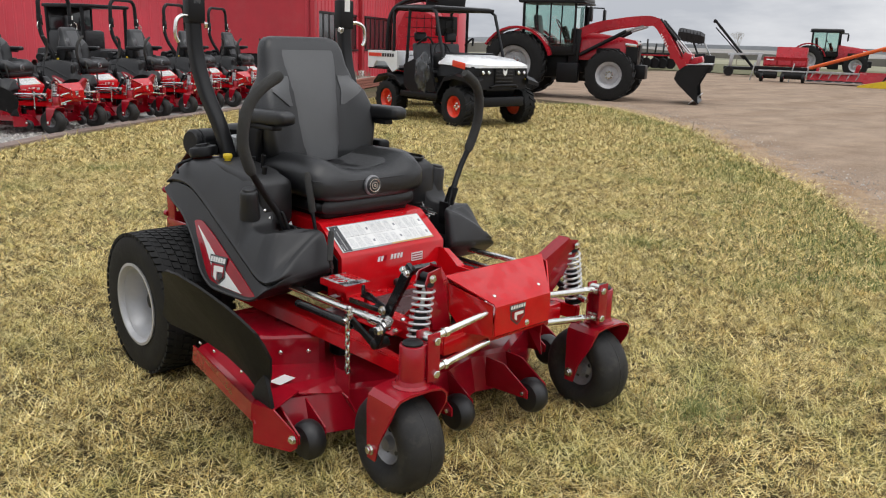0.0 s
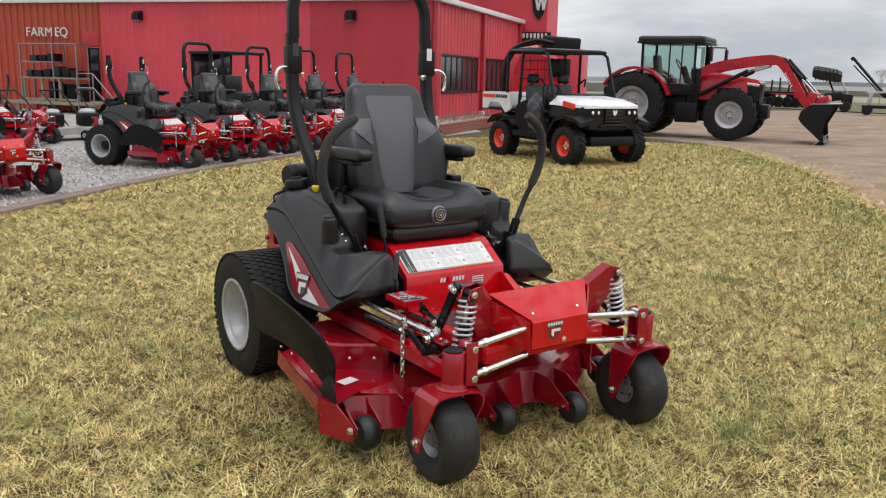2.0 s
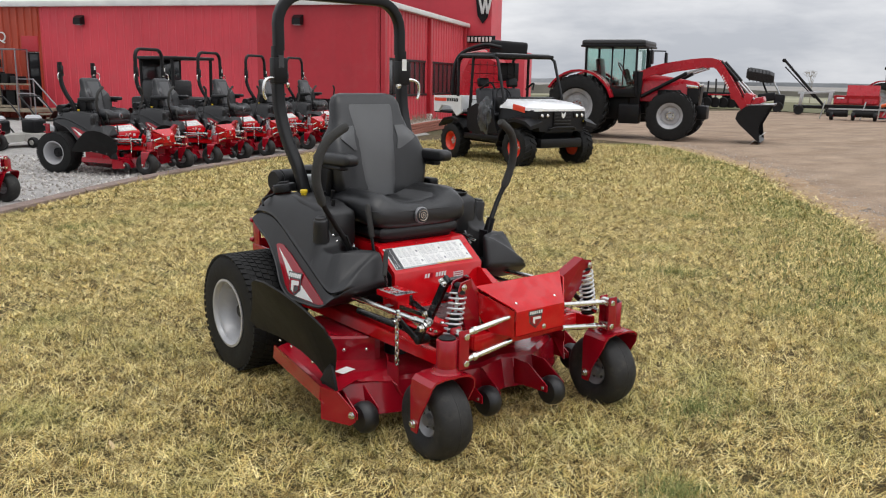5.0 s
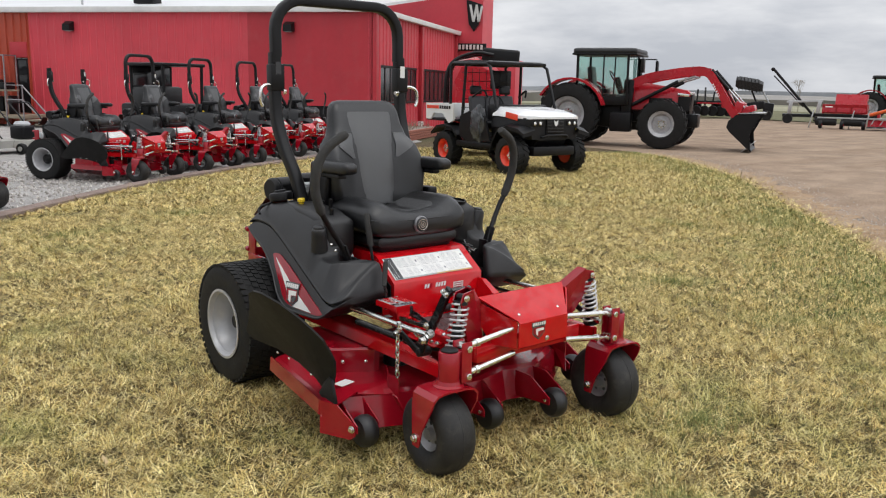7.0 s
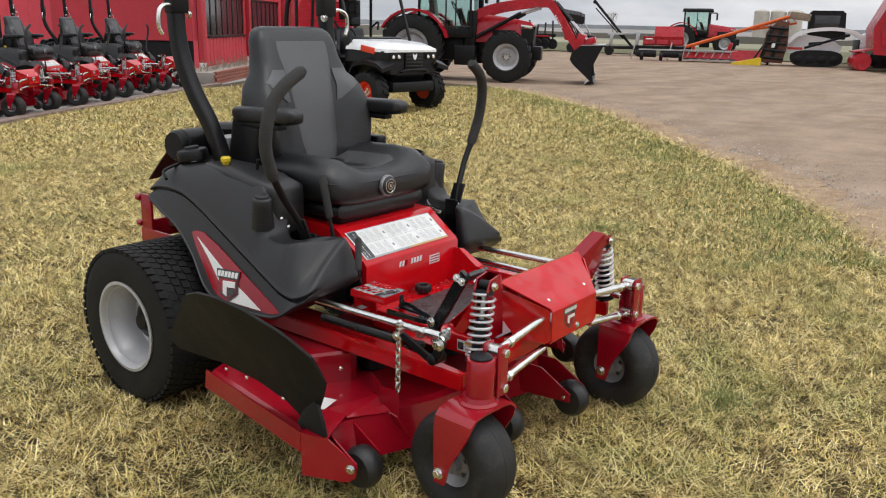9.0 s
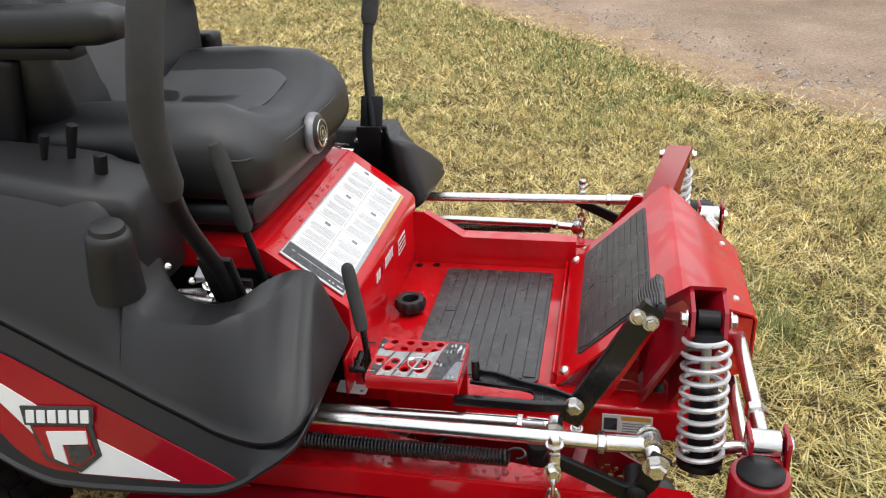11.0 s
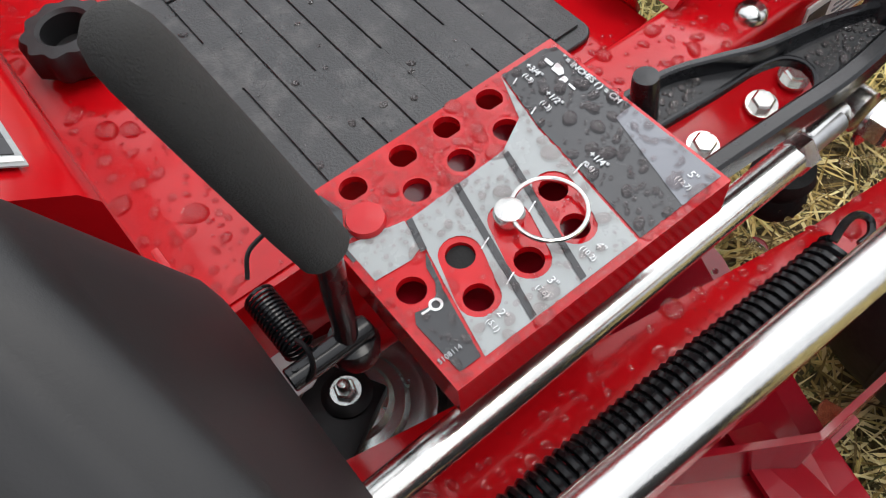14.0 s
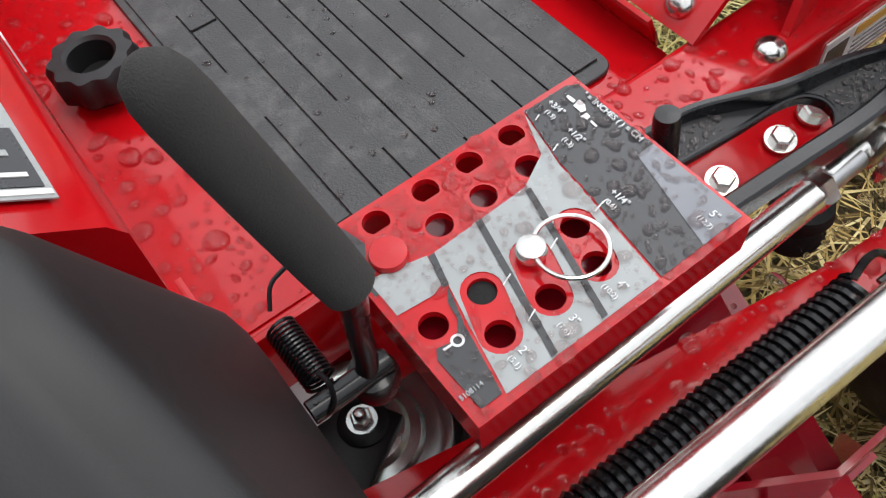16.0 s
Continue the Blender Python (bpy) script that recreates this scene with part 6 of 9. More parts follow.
    # engine and rear frame
    eng = part("engine_block", box(B(), (0.46, 0.36, 0.26), (0.02, 1.62, 0.70), bevel=0.03, segs=3), BLACK, mow)
    part("engine_shroud", lathe(B(), [(0.20, 0), (0.205, 0.03), (0.19, 0.10), (0.15, 0.14), (0.05, 0.15), (0, 0.15)], (0.02, 1.60, 0.82), (0, 0, 1), 32), BLACK, eng)
    part("shroud_panel", box(B(), (0.13, 0.012, 0.11), (-0.195, 1.425, 0.905), (14, 0, 0), bevel=0.004), STEEL, eng)
    part("control_box", box(B(), (0.075, 0.05, 0.095), (-0.272, 1.315, 0.935), (8, 0, 0), bevel=0.005), CABIN_GREY, eng, "pale grey control box")
    part("air_filter", lathe(B(), [(0.052, 0), (0.060, 0.012), (0.060, 0.03), (0.055, 0.035), (0.060, 0.04), (0.060, 0.20), (0.05, 0.21), (0, 0.212)], (-0.40, 1.50, 0.935), (1, 0.10, 0), 30), BLACK, eng)
    part("air_filter_lid", lathe(B(), [(0.06, -0.01), (0.075, 0.008), (0.078, 0.03), (0.06, 0.045), (0, 0.05)], (-0.20, 1.42, 0.97), (0, 0, 1), 28), BLACK, eng)
    part("muffler", rod(B(), (-0.25, 1.80, 0.60), (0.25, 1.80, 0.60), 0.065, n=24), STEEL, eng)
    guard = part("rear_guard", box(B(), (0.74, 0.012, 0.08), (0, 1.800, 0.540), bevel=0.004), RED, mow)
    for s in (-1, 1):
        part("guard_post", box(B(), (0.012, 0.075, 0.20), (s * 0.378, 1.752, 0.605), bevel=0.004), RED, guard)
        part("guard_side", box(B(), (0.010, 0.34, 0.060), (s * 0.384, 1.62, 0.530), bevel=0.004), RED, guard)
        for y, z in ((1.802, 0.685), (1.802, 0.575)):
            part("guard_lug", lathe(B(), [(0.0, 0), (0.013, 0), (0.015, 0.008), (0.015, 0.026), (0.011, 0.032), (0, 0.033)], (s * 0.378, y - 0.012, z), (0, 1, 0), 16), RED, guard)
    part("heat_shield", sheet(B(), [(-0.392, 1.70, 0.775), (-0.180, 1.72, 0.780), (-0.190, 1.70, 0.885), (-0.305, 1.68, 0.892)], 0.004), MAROON, guard)


build_body(mower)


def build_linkage(mow):
    # chrome rods along both sides
    for s in (-1, 1):
        r1 = part("brake_rod", rod(B(), (s * 0.3905, 0.285, 0.483), (s * 0.402, 0.93, 0.478), 0.0098, n=18), CHROME, mow, "bright zinc-plated steel rod")
        part("rod_thread", rod(B(), (s * 0.389, 0.250, 0.481), (s * 0.3912, 0.320, 0.4835), 0.0068), STEEL, r1)
        part("jam_nut", hex_bolt(B(), (s * 0.3903, 0.281, 0.4828), (0, 1, 0), 0.0125, 0.012, washer=False), ZINC, r1)
        part("rod_end", lathe(B(), [(0.008, -0.011), (0.0135, -0.009), (0.0135, 0.009), (0.008, 0.011)], (s * 0.385, 0.233, 0.478), (1, 0, 0), 22), CHROME, r1)
        part("rod_neck", rod(B(), (s * 0.385, 0.243, 0.479), (s * 0.386, 0.278, 0.481), 0.009), CHROME, r1)
        part("rod_bolt", hex_bolt(B(), (s * 0.400, 0.233, 0.478), (s, 0, 0), 0.0125, 0.014), ZINC, r1)
        r2 = part("lift_rod", rod(B(), (s * 0.4680, 0.125, 0.519), (s * 0.458, 0.93, 0.508), 0.0115, n=18), CHROME, mow, "bright zinc-plated steel rod")
        part("rod_end", lathe(B(), [(0.009, -0.012), (0.016, -0.010), (0.016, 0.010), (0.009, 0.012)], (s * 0.465, 0.090, 0.520), (1, 0, 0), 22), CHROME, r2)
        part("rod_neck", rod(B(), (s * 0.466, 0.100, 0.5200), (s * 0.468, 0.155, 0.519), 0.0132), CHROME, r2)
        part("jam_nut", hex_bolt(B(), (s * 0.468, 0.154, 0.519), (s * 0.02, 1, 0), 0.017, 0.013, washer=False), ZINC, r2)
        part("rod_spacer", rod(B(), (s * 0.466, 0.090, 0.520), (s * 0.484, 0.086, 0.510), 0.0125, n=18), CHROME, r2)
        part("rod_bolt", hex_bolt(B(), (s * 0.497, 0.083, 0.507), (s, 0, 0), 0.0145, 0.016), ZINC, r2)
        part("rod_bolt", hex_bolt(B(), (s * 0.452, 0.094, 0.524), (-s, 0, 0), 0.013, 0.014), ZINC, r2)
        # bent bell crank and lift chain
        line = smooth_path([(0.074, 0.520, 0), (0.083, 0.503, 0), (0.096, 0.466, 0), (0.122, 0.452, 0), (0.165, 0.470, 0), (0.214, 0.492, 0), (0.240, 0.504, 0)], 4)
        left, right = [], []
        for k, p in enumerate(line):
            d = (line[min(k + 1, len(line) - 1)] - line[max(k - 1, 0)]).normalized()
            w = 0.0165 - 0.006 * k / (len(line) - 1)
            left.append((p.x - d.y * w, p.y + d.x * w))
            right.append((p.x + d.y * w, p.y - d.x * w))
        crank = part("bell_crank", plate(B(), left + right[::-1], 0.011, Matrix(((0, 0, 1, s * 0.4905), (1, 0, 0, 0), (0, 1, 0, 0), (0, 0, 0, 1))), 0.002), BLACK, mow)
        part("crank_pivot", lathe(B(), [(0.017, 0), (0.017, 0.006), (0.012, 0.010), (0, 0.011)], (s * 0.495, 0.108, 0.452), (s, 0, 0), 20), BLACK, crank)
        part("crank_sleeve", rod(B(), (s * 0.445, 0.108, 0.452), (s * 0.492, 0.108, 0.452), 0.018, n=18), BLACK, crank)
        # two small bolts and clamp at the chain's top
        cx, cy = s * 0.514, 0.226
        chain = part("lift_chain", B(), ZINC, mow, "bright lift chain")
        bm = B()
        z = 0.492
        for k in range(8):
            path = []
            for t in np.linspace(0, 2 * math.pi, 19):
                a, b = 0.0080 * math.cos(t), 0.0158 * math.sin(t)
                path.append((cx + (a if k % 2 else 0), cy + (0 if k % 2 else a), z + b))
            sweep(bm, path, 0.0036, 7)
            z -= 0.0225
        bmesh.ops.recalc_face_normals(bm, faces=bm.faces)
        bm.to_mesh(chain.data)
        bm.free()
        finish(chain.data)
        part("chain_clamp", box(B(), (0.024, 0.016, 0.030), (s * 0.509, cy, 0.513), (0, 0, 10), bevel=0.004), ZINC, chain)
        part("clamp_bolt", rod(B(), (s * 0.509, cy, 0.500), (s * 0.509, cy, 0.553), 0.0075), ZINC, chain)
        part("clamp_nut", hex_bolt(B(), (s * 0.509, cy, 0.538), (0, 0, 1), 0.0095, 0.014), ZINC, chain)
        part("chain_pin", hex_bolt(B(), (s * 0.522, cy + 0.002, 0.505), (s, -0.3, 0), 0.009, 0.012), ZINC, chain)
        # long black spring with hooked ends
        sp = part("lift_spring", coil(B(), (s * 0.440, 0.300, 0.450), (s * 0.432, 0.64, 0.442), 0.0118, 0.0027, 57, 6, 12), WET_BLACK, mow, "long black extension spring")
        part("spring_hook", sweep(B(), smooth_path([(s * 0.434, 0.301, 0.460), (s * 0.432, 0.293, 0.463), (s * 0.431, 0.284, 0.463), (s * 0.433, 0.277, 0.461), (s * 0.438, 0.274, 0.458), (s * 0.443, 0.279, 0.455), (s * 0.443, 0.287, 0.453)], 6), 0.0024, 8), WET_BLACK, sp)
    # height pedal: forked lower arm, upright arm, ribbed pad
    M = lambda x: Matrix(((0, 0, 1, x), (1, 0, 0, 0), (0, 1, 0, 0), (0, 0, 0, 1)))
    ped = part("height_pedal", B(), WET_BLACK, mow, "black steel deck-height pedal arm")
    bm = B()
    up = [Vector((-0.368, 0.212, 0.478)), Vector((-0.366, 0.190, 0.520)), Vector((-0.364, 0.150, 0.590)), Vector((-0.362, 0.118, 0.650)), Vector((-0.360, 0.092, 0.690))]
    sweep(bm, smooth_path(up, 5), 0, section=[(0.009, 0.016), (0.006, 0.0185), (-0.006, 0.0185), (-0.009, 0.016), (-0.009, -0.016), (-0.006, -0.0185), (0.006, -0.0185), (0.009, -0.016)], up=(0, -0.85, -0.5))
    # lower casting: raised rim, web, open slot, outer arm
    rim = smooth_path([(-0.327, 0.372, 0.530), (-0.330, 0.336, 0.530), (-0.340, 0.309, 0.530), (-0.350, 0.285, 0.530), (-0.357, 0.245, 0.527), (-0.366, 0.205, 0.520)], 5)
    sweep(bm, rim, 0, section=[(0.0024, 0.0030), (0.0014, 0.0042), (-0.0014, 0.0042), (-0.0024, 0.0030), (-0.0024, -0.0085), (0.0024, -0.0085)], up=(0, 0, 1))
    arm = smooth_path([(-0.376, 0.395, 0.508), (-0.378, 0.350, 0.510), (-0.382, 0.300, 0.513), (-0.385, 0.255, 0.515), (-0.382, 0.205, 0.517)], 5)
    sweep(bm, arm, 0, section=[(0.0052, 0.0040), (0.0034, 0.0058), (-0.0034, 0.0058), (-0.0052, 0.0040), (-0.0052, -0.0100), (0.0052, -0.0100)], up=(0, 0, 1))
    slot = [(-0.383, 0.294), (-0.382, 0.283), (-0.380, 0.275), (-0.376, 0.269), (-0.371, 0.266), (-0.365, 0.266), (-0.360, 0.269), (-0.356, 0.274), (-0.3535, 0.282), (-0.352, 0.292), (-0.351, 0.315), (-0.348, 0.350), (-0.346, 0.374)]
    web = [(-0.328, 0.372), (-0.331, 0.336), (-0.341, 0.309), (-0.351, 0.285), (-0.357, 0.245), (-0.366, 0.205), (-0.382, 0.205), (-0.386, 0.250), (-0.386, 0.285)] + slot
    tilt = lambda x: 0.5265 + (x + 0.327) * 0.22
    add_ring_mesh(bm, [[Vector((x, y, tilt(x))) for x, y in web], [Vector((x, y, tilt(x) - 0.006)) for x, y in web]])
    lip = smooth_path([(x, y, tilt(x) + 0.0005) for x, y in slot], 2)
    sweep(bm, lip, 0.0016, 8)
    bmesh.ops.recalc_face_normals(bm, faces=bm.faces)
    bm.to_mesh(ped.data)
    bm.free()
    finish(ped.data, 35)
    part("rubber_peg", lathe(B(), [(0.0072, 0), (0.0074, 0.003), (0.0068, 0.028), (0.0062, 0.0315), (0, 0.032)], (-0.342, 0.364, 0.528), (0.05, 0.05, 1), 24), WET_BLACK, ped)
    part("rubber_stop", lathe(B(), [(0.008, 0.0), (0.018, 0.002), (0.020, 0.010), (0.016, 0.020), (0.020, 0.030), (0.018, 0.038), (0.008, 0.042)], (-0.376, 0.258, 0.395), (0, 0, 1), 24), RUBBER, ped)
    part("pivot_bolt", hex_bolt(B(), (-0.384, 0.204, 0.518), (-1, 0, 0), 0.0115, 0.014), ZINC, ped)
    for y, z in ((0.117, 0.677), (0.098, 0.668)):
        part("pad_bolt", hex_bolt(B(), (-0.372, y, z), (-1, -0.1, 0.2), 0.009, 0.012), ZINC, ped)
    pad = part("pedal_pad", box(B(), (0.098, 0.048, 0.012), (-0.310, 0.095, 0.674), (-46, 0, 0), bevel=0.005), MAT_RUBBER, ped, "ribbed black rubber pedal pad")
    tread = Matrix.Translation((-0.310, 0.095, 0.674)) @ Matrix.Rotation(radians(-46), 4, "X") @ Matrix.Translation((0, 0, 0.0065))
    for k in range(9):
        c = -0.0205 + k * 0.0051
        part("pad_rib", sweep(B(), [tread @ Vector((x, c + 0.002 * math.sin(x * 60), 0)) for x in np.linspace(-0.047, 0.047, 7)], 0.0019, 6), MAT_RUBBER, pad)
    mount = part("pedal_mount", box(B(), (0.052, 0.20, 0.005), (-0.330, 0.290, 0.4290), (0, -8, 0), bevel=0.001), RED_FLAT, mow)
    for p, d in (((-0.334, 0.233, 0.434), (-0.15, 0.1, 1)), ((-0.333, 0.286, 0.434), (-0.2, 0.1, 1)), ((-0.332, 0.200, 0.434), (-0.15, 0, 1))):
        part("frame_bolt", hex_bolt(B(), p, d, 0.0078, 0.008), ZINC, mount)
    lab = part("warning_label", box(B(), (0.0015, 0.082, 0.036), (-0.3055, 0.118, 0.432), bevel=0), WHITE, mow)
    part("warning_band", box(B(), (0.0017, 0.048, 0.008), (-0.3060, 0.104, 0.444), bevel=0), YELLOW_BROWN, lab)
    part("warning_symbol", box(B(), (0.0017, 0.022, 0.024), (-0.3060, 0.145, 0.431), bevel=0), DARK_PRINT, lab)
    for k in range(4):
        part("warning_line", box(B(), (0.0017, 0.044, 0.0016), (-0.3060, 0.104, 0.434 - k * 0.0052), bevel=0), MID_PRINT, lab)


build_linkage(mower)


def build_deck(mow):
    z0, z1 = 0.235, 0.105
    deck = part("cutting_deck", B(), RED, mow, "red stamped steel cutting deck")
    bm = B()
    top = [(-0.695, 0.93), (-0.790, 0.37), (-0.660, 0.335), (-0.50, 0.275), (-0.34, 0.215), (-0.10, 0.175), (0.06, 0.215), (0.22, 0.175), (0.42, 0.275), (0.60, 0.40), (0.66, 0.55), (0.66, 0.78), (0.50, 1.0), (-0.5, 1.0)]
    low = [(x * 1.015, y - (0.03 if y < 0.5 else -0.0)) for x, y in top]
    add_ring_mesh(bm, [[Vector((x * 0.97, y + (0.02 if y < 0.5 else 0), z0 + 0.012)) for x, y in top], [Vector((x, y, z0)) for x, y in top], [Vector((x, y, 0.185 if x < -0.7 and y > 0.33 else z1)) for x, y in low], [Vector((x * 0.98, y + 0.01, 0.185 if x < -0.7 and y > 0.33 else z1)) for x, y in low]], close_ends=True)
    bmesh.ops.recalc_face_normals(bm, faces=bm.faces)
    bm.to_mesh(deck.data)
    bm.free()
    finish(deck.data, 25)
    # raised belt cover boxes
    for s in (-1, 1):
        cov = B()
        prof = [(-0.62, 0.64), (-0.62, 0.93), (-0.40, 0.93), (-0.40, 0.515), (-0.43, 0.510), (-0.57, 0.592)]
        add_ring_mesh(cov, [[Vector((s * x, y, 0.245)) for x, y in prof], [Vector((s * x, y, 0.345)) for x, y in prof], [Vector((s * x * 0.985, y * 0.99 + 0.008, 0.355)) for x, y in prof]])
        c = part("belt_cover", cov, RED, deck, "red folded steel belt cover", 25)
        for x, y in ((-0.548, 0.578), (-0.462, 0.528)):
            part("cover_bolt", dome_bolt(B(), (s * x, y, 0.294), (s * -0.5, -0.86, 0), 0.009), ZINC, c)
    # front reinforcement plates, wheel brackets and anti-scalp rollers
    for x, y, w in ((-0.668, 0.228, 0.075), (-0.150, 0.065, 0.075), (0.165, -0.005, 0.075), (0.58, 0.26, 0.07)):
        roll = part("anti_scalp_roller", lathe(B(), [(0.02, -w / 2), (0.052, -w / 2 + 0.004), (0.062, -w / 2 + 0.016), (0.066, 0), (0.062, w / 2 - 0.016), (0.052, w / 2 - 0.004), (0.02, w / 2)], (x, y, 0.130), (1, 0, 0), 32), PLASTIC, deck, "black plastic roller")
        part("roller_bolt", rod(B(), (x - w / 2 - 0.022, y, 0.150), (x + w / 2 + 0.012, y, 0.150), 0.008), ZINC, roll)
        br = B()
        for sd in (-1, 1):
            pts = [Vector((x + sd * (w / 2 + 0.010), y - 0.022, 0.135)), Vector((x + sd * (w / 2 + 0.010), y - 0.022, 0.165)), Vector((x + sd * (w / 2 + 0.010), y + 0.10, 0.235)), Vector((x + sd * (w / 2 + 0.010), y + 0.19, 0.235)), Vector((x + sd * (w / 2 + 0.010), y + 0.19, 0.12))]
            add_ring_mesh(br, [pts, [p + Vector((sd * 0.006, 0, 0)) for p in pts]])
        part("roller_bracket", br, RED, deck)
    lip = B()
    sheet(lip, [(-0.700, 0.935, 0.252), (-0.797, 0.352, 0.252), (-0.800, 0.352, 0.192), (-0.706, 0.935, 0.190)], 0.006)
    part("side_lip", lip, RED, deck)
    # corner plate that carries the outer roller, its top edge folded over
    cp = B()
    along = lambda u, z: Vector((-0.800 + 0.335 * u, 0.352 - 0.942 * u, z))
    shape = [(0, 0.250), (0, 0.112), (0.150, 0.118), (0.172, 0.135), (0.176, 0.168), (0.165, 0.185), (0.085, 0.246)]
    add_ring_mesh(cp, [[along(u, z) for u, z in shape], [along(u, z) + Vector((0.006, 0.002, 0)) for u, z in shape]])
    corner = part("corner_plate", cp, RED, deck)
    part("plate_fold", sheet(B(), [along(0, 0.250), along(0.085, 0.247), (-0.640, 0.325, 0.258), (-0.660, 0.400, 0.262)], 0.005), RED, corner)
    part("plate_bolt", hex_bolt(B(), along(0.160, 0.165) - Vector((0.002, 0.001, 0)), (-0.94, -0.33, 0), 0.011, 0.012), ZINC, corner)
    part("front_fold", sheet(B(), [(-0.660, 0.395, 0.262), (-0.640, 0.322, 0.250), (-0.470, 0.262, 0.225), (-0.450, 0.340, 0.262)], 0.005), RED, deck)
    for s in (-1, 1):
        for a, b in (((0.440, 0.410), (0.497, 0.318)), ((0.497, 0.318), (0.498, 0.240))):
            part("hanger", sheet(B(), [(s * a[0], a[1], 0.240), (s * b[0], b[1], 0.225), (s * b[0], b[1], 0.312), (s * a[0], a[1], 0.305)], 0.005), RED, deck)
        part("hanger_gusset", sheet(B(), [(s * 0.498, 0.240, 0.225), (s * 0.470, 0.205, 0.150), (s * 0.470, 0.212, 0.150), (s * 0.498, 0.318, 0.240)], 0.005), RED, deck)
    part("deck_label", box(B(), (0.075, 0.05, 0.001), (-0.640, 0.425, 0.2645), (0, 0, 15), bevel=0), WHITE, deck)
    # spindles and pulleys under the pan
    for x, y in ((-0.29, 0.545), (0.0, 0.42), (0.30, 0.545)):
        pul = part("spindle_pulley", lathe(B(), [(0.01, -0.03), (0.056, -0.028), (0.058, -0.022), (0.048, -0.012), (0.058, -0.002), (0.057, 0.002), (0.052, 0.003), (0.048, 0.001), (0.039, 0.001), (0.036, 0.006), (0.029, 0.007), (0.026, 0.013), (0.018, 0.014), (0.015, 0.02), (0.008, 0.021)], (x, y, 0.335), (0, 0, 1), 48), WET_STEEL, deck, "wet grey steel pulley")
        part("spindle_washer", lathe(B(), [(0.006, 0), (0.016, 0), (0.017, 0.002), (0.013, 0.004), (0.006, 0.005)], (x, y, 0.3555), (0, 0, 1), 36), BLACK, pul)
        part("spindle_nut", hex_bolt(B(), (x, y, 0.3595), (0, 0, 1), 0.0076, 0.007), WET_STEEL, pul)
        part("spindle_stud", lathe(B(), [(0.0042, 0), (0.0042, 0.005), (0.0032, 0.0070), (0, 0.0078)], (x, y, 0.3665), (0, 0, 1), 20), WET_STEEL, pul)
        part("spindle_housing", rod(B(), (x, y, 0.245), (x, y, 0.31), 0.055, n=24), BLACK, pul)
    belt = [(-0.365, 0.55, 0.325), (-0.29, 0.62, 0.325), (0, 0.50, 0.325), (0.30, 0.62, 0.325), (0.375, 0.545, 0.325), (0.30, 0.47, 0.325), (0, 0.345, 0.325), (-0.29, 0.47, 0.325), (-0.365, 0.55, 0.325)]
    part("drive_belt", sweep(B(), smooth_path(belt, 8), 0.007, 8), RUBBER, deck)
    part("idler_arm", box(B(), (0.05, 0.20, 0.008), (-0.33, 0.62, 0.352), (0, 0, 30), bevel=0.003), BLACK, deck)
    # rubber discharge flap, swung up along the right edge
    flap = B()
    hinge, lean = Vector((-0.745, 0, 0.262)), Vector((-0.52, 0, 1.0))
    out = [(0.375, -0.02), (0.330, 0.04), (0.262, 0.16), (0.262, 0.26), (0.330, 0.335), (0.420, 0.385), (0.520, 0.405), (0.620, 0.395), (0.720, 0.360), (0.820, 0.300), (0.930, 0.215), (1.030, 0.120), (1.060, 0.090), (1.00, 0.068), (0.77, 0.080), (0.60, 0.065), (0.47, 0.035)]
    dense = []
    for (y, h), (y2, h2) in zip(out, out[1:] + out[:1]):
        dense += [(y, h), ((y + y2) / 2, (h + h2) / 2)]
    bend = lambda y, h: Vector((0.055 * math.sin(math.pi * min(1, h / 0.41)) * (1 - 0.5 * abs(y - 0.6)), 0, 0))
    ring = [hinge + Vector((0, y, 0)) + lean * h + bend(y, h) for y, h in dense]
    add_ring_mesh(flap, [ring, [p + Vector((0.007, 0, 0.0036)) for p in ring]])
    bmesh.ops.triangulate(flap, faces=[f for f in flap.faces if len(f.verts) > 4])
    chute = part("discharge_flap", flap, RUBBER, mow, "black rubber discharge flap swung upwards", 30)
    part("flap_clamp", sweep(B(), smooth_path([(-0.70, 0.46, 0.27), (-0.735, 0.40, 0.30), (-0.765, 0.36, 0.31), (-0.772, 0.335, 0.27), (-0.755, 0.34, 0.215)], 5), 0, section=[(0.055, 0.006), (-0.055, 0.006), (-0.055, -0.006), (0.055, -0.006)], up=(1, 0, 0)), RUBBER, chute)
    for y, h in ((0.60, 0.09), (0.45, 0.06), (0.36, 0.02), (0.70, 0.09)):
        part("flap_bolt", dome_bolt(B(), hinge + Vector((-0.002, y, 0)) + lean * h, (-0.9, 0, -0.4), 0.007), ZINC, chute)


build_deck(mower)

# ---- row of display mowers ----
SPOTS = [((-0.80, 7.85), 35), ((2.22, 10.14), 37), ((3.62, 11.02), 35), ((5.12, 12.02), 34), ((6.55, 13.0), 33), ((8.0, 13.95), 33), ((0.6, 14.6), 60)]
for i, ((x, y), a) in enumerate(SPOTS):
    cp = copy_thing(mower, pose(x, y, 0.002, 0, 0, a))
    tagged(cp, "red and black zero-turn riding mower parked on crushed stone", "riding mower", "display mowers")
    if i in (0, 1):
        tagged(cp, "red and black zero-turn mower with its roll bar folded down")
        for o in list(cp.children):
            if o.name.startswith("roll_bar_hoop"):
                bpy.data.objects.remove(o)
mower["label"] = "red and black zero-turn riding mower standing on dry grass"

# ---- vehicles ----


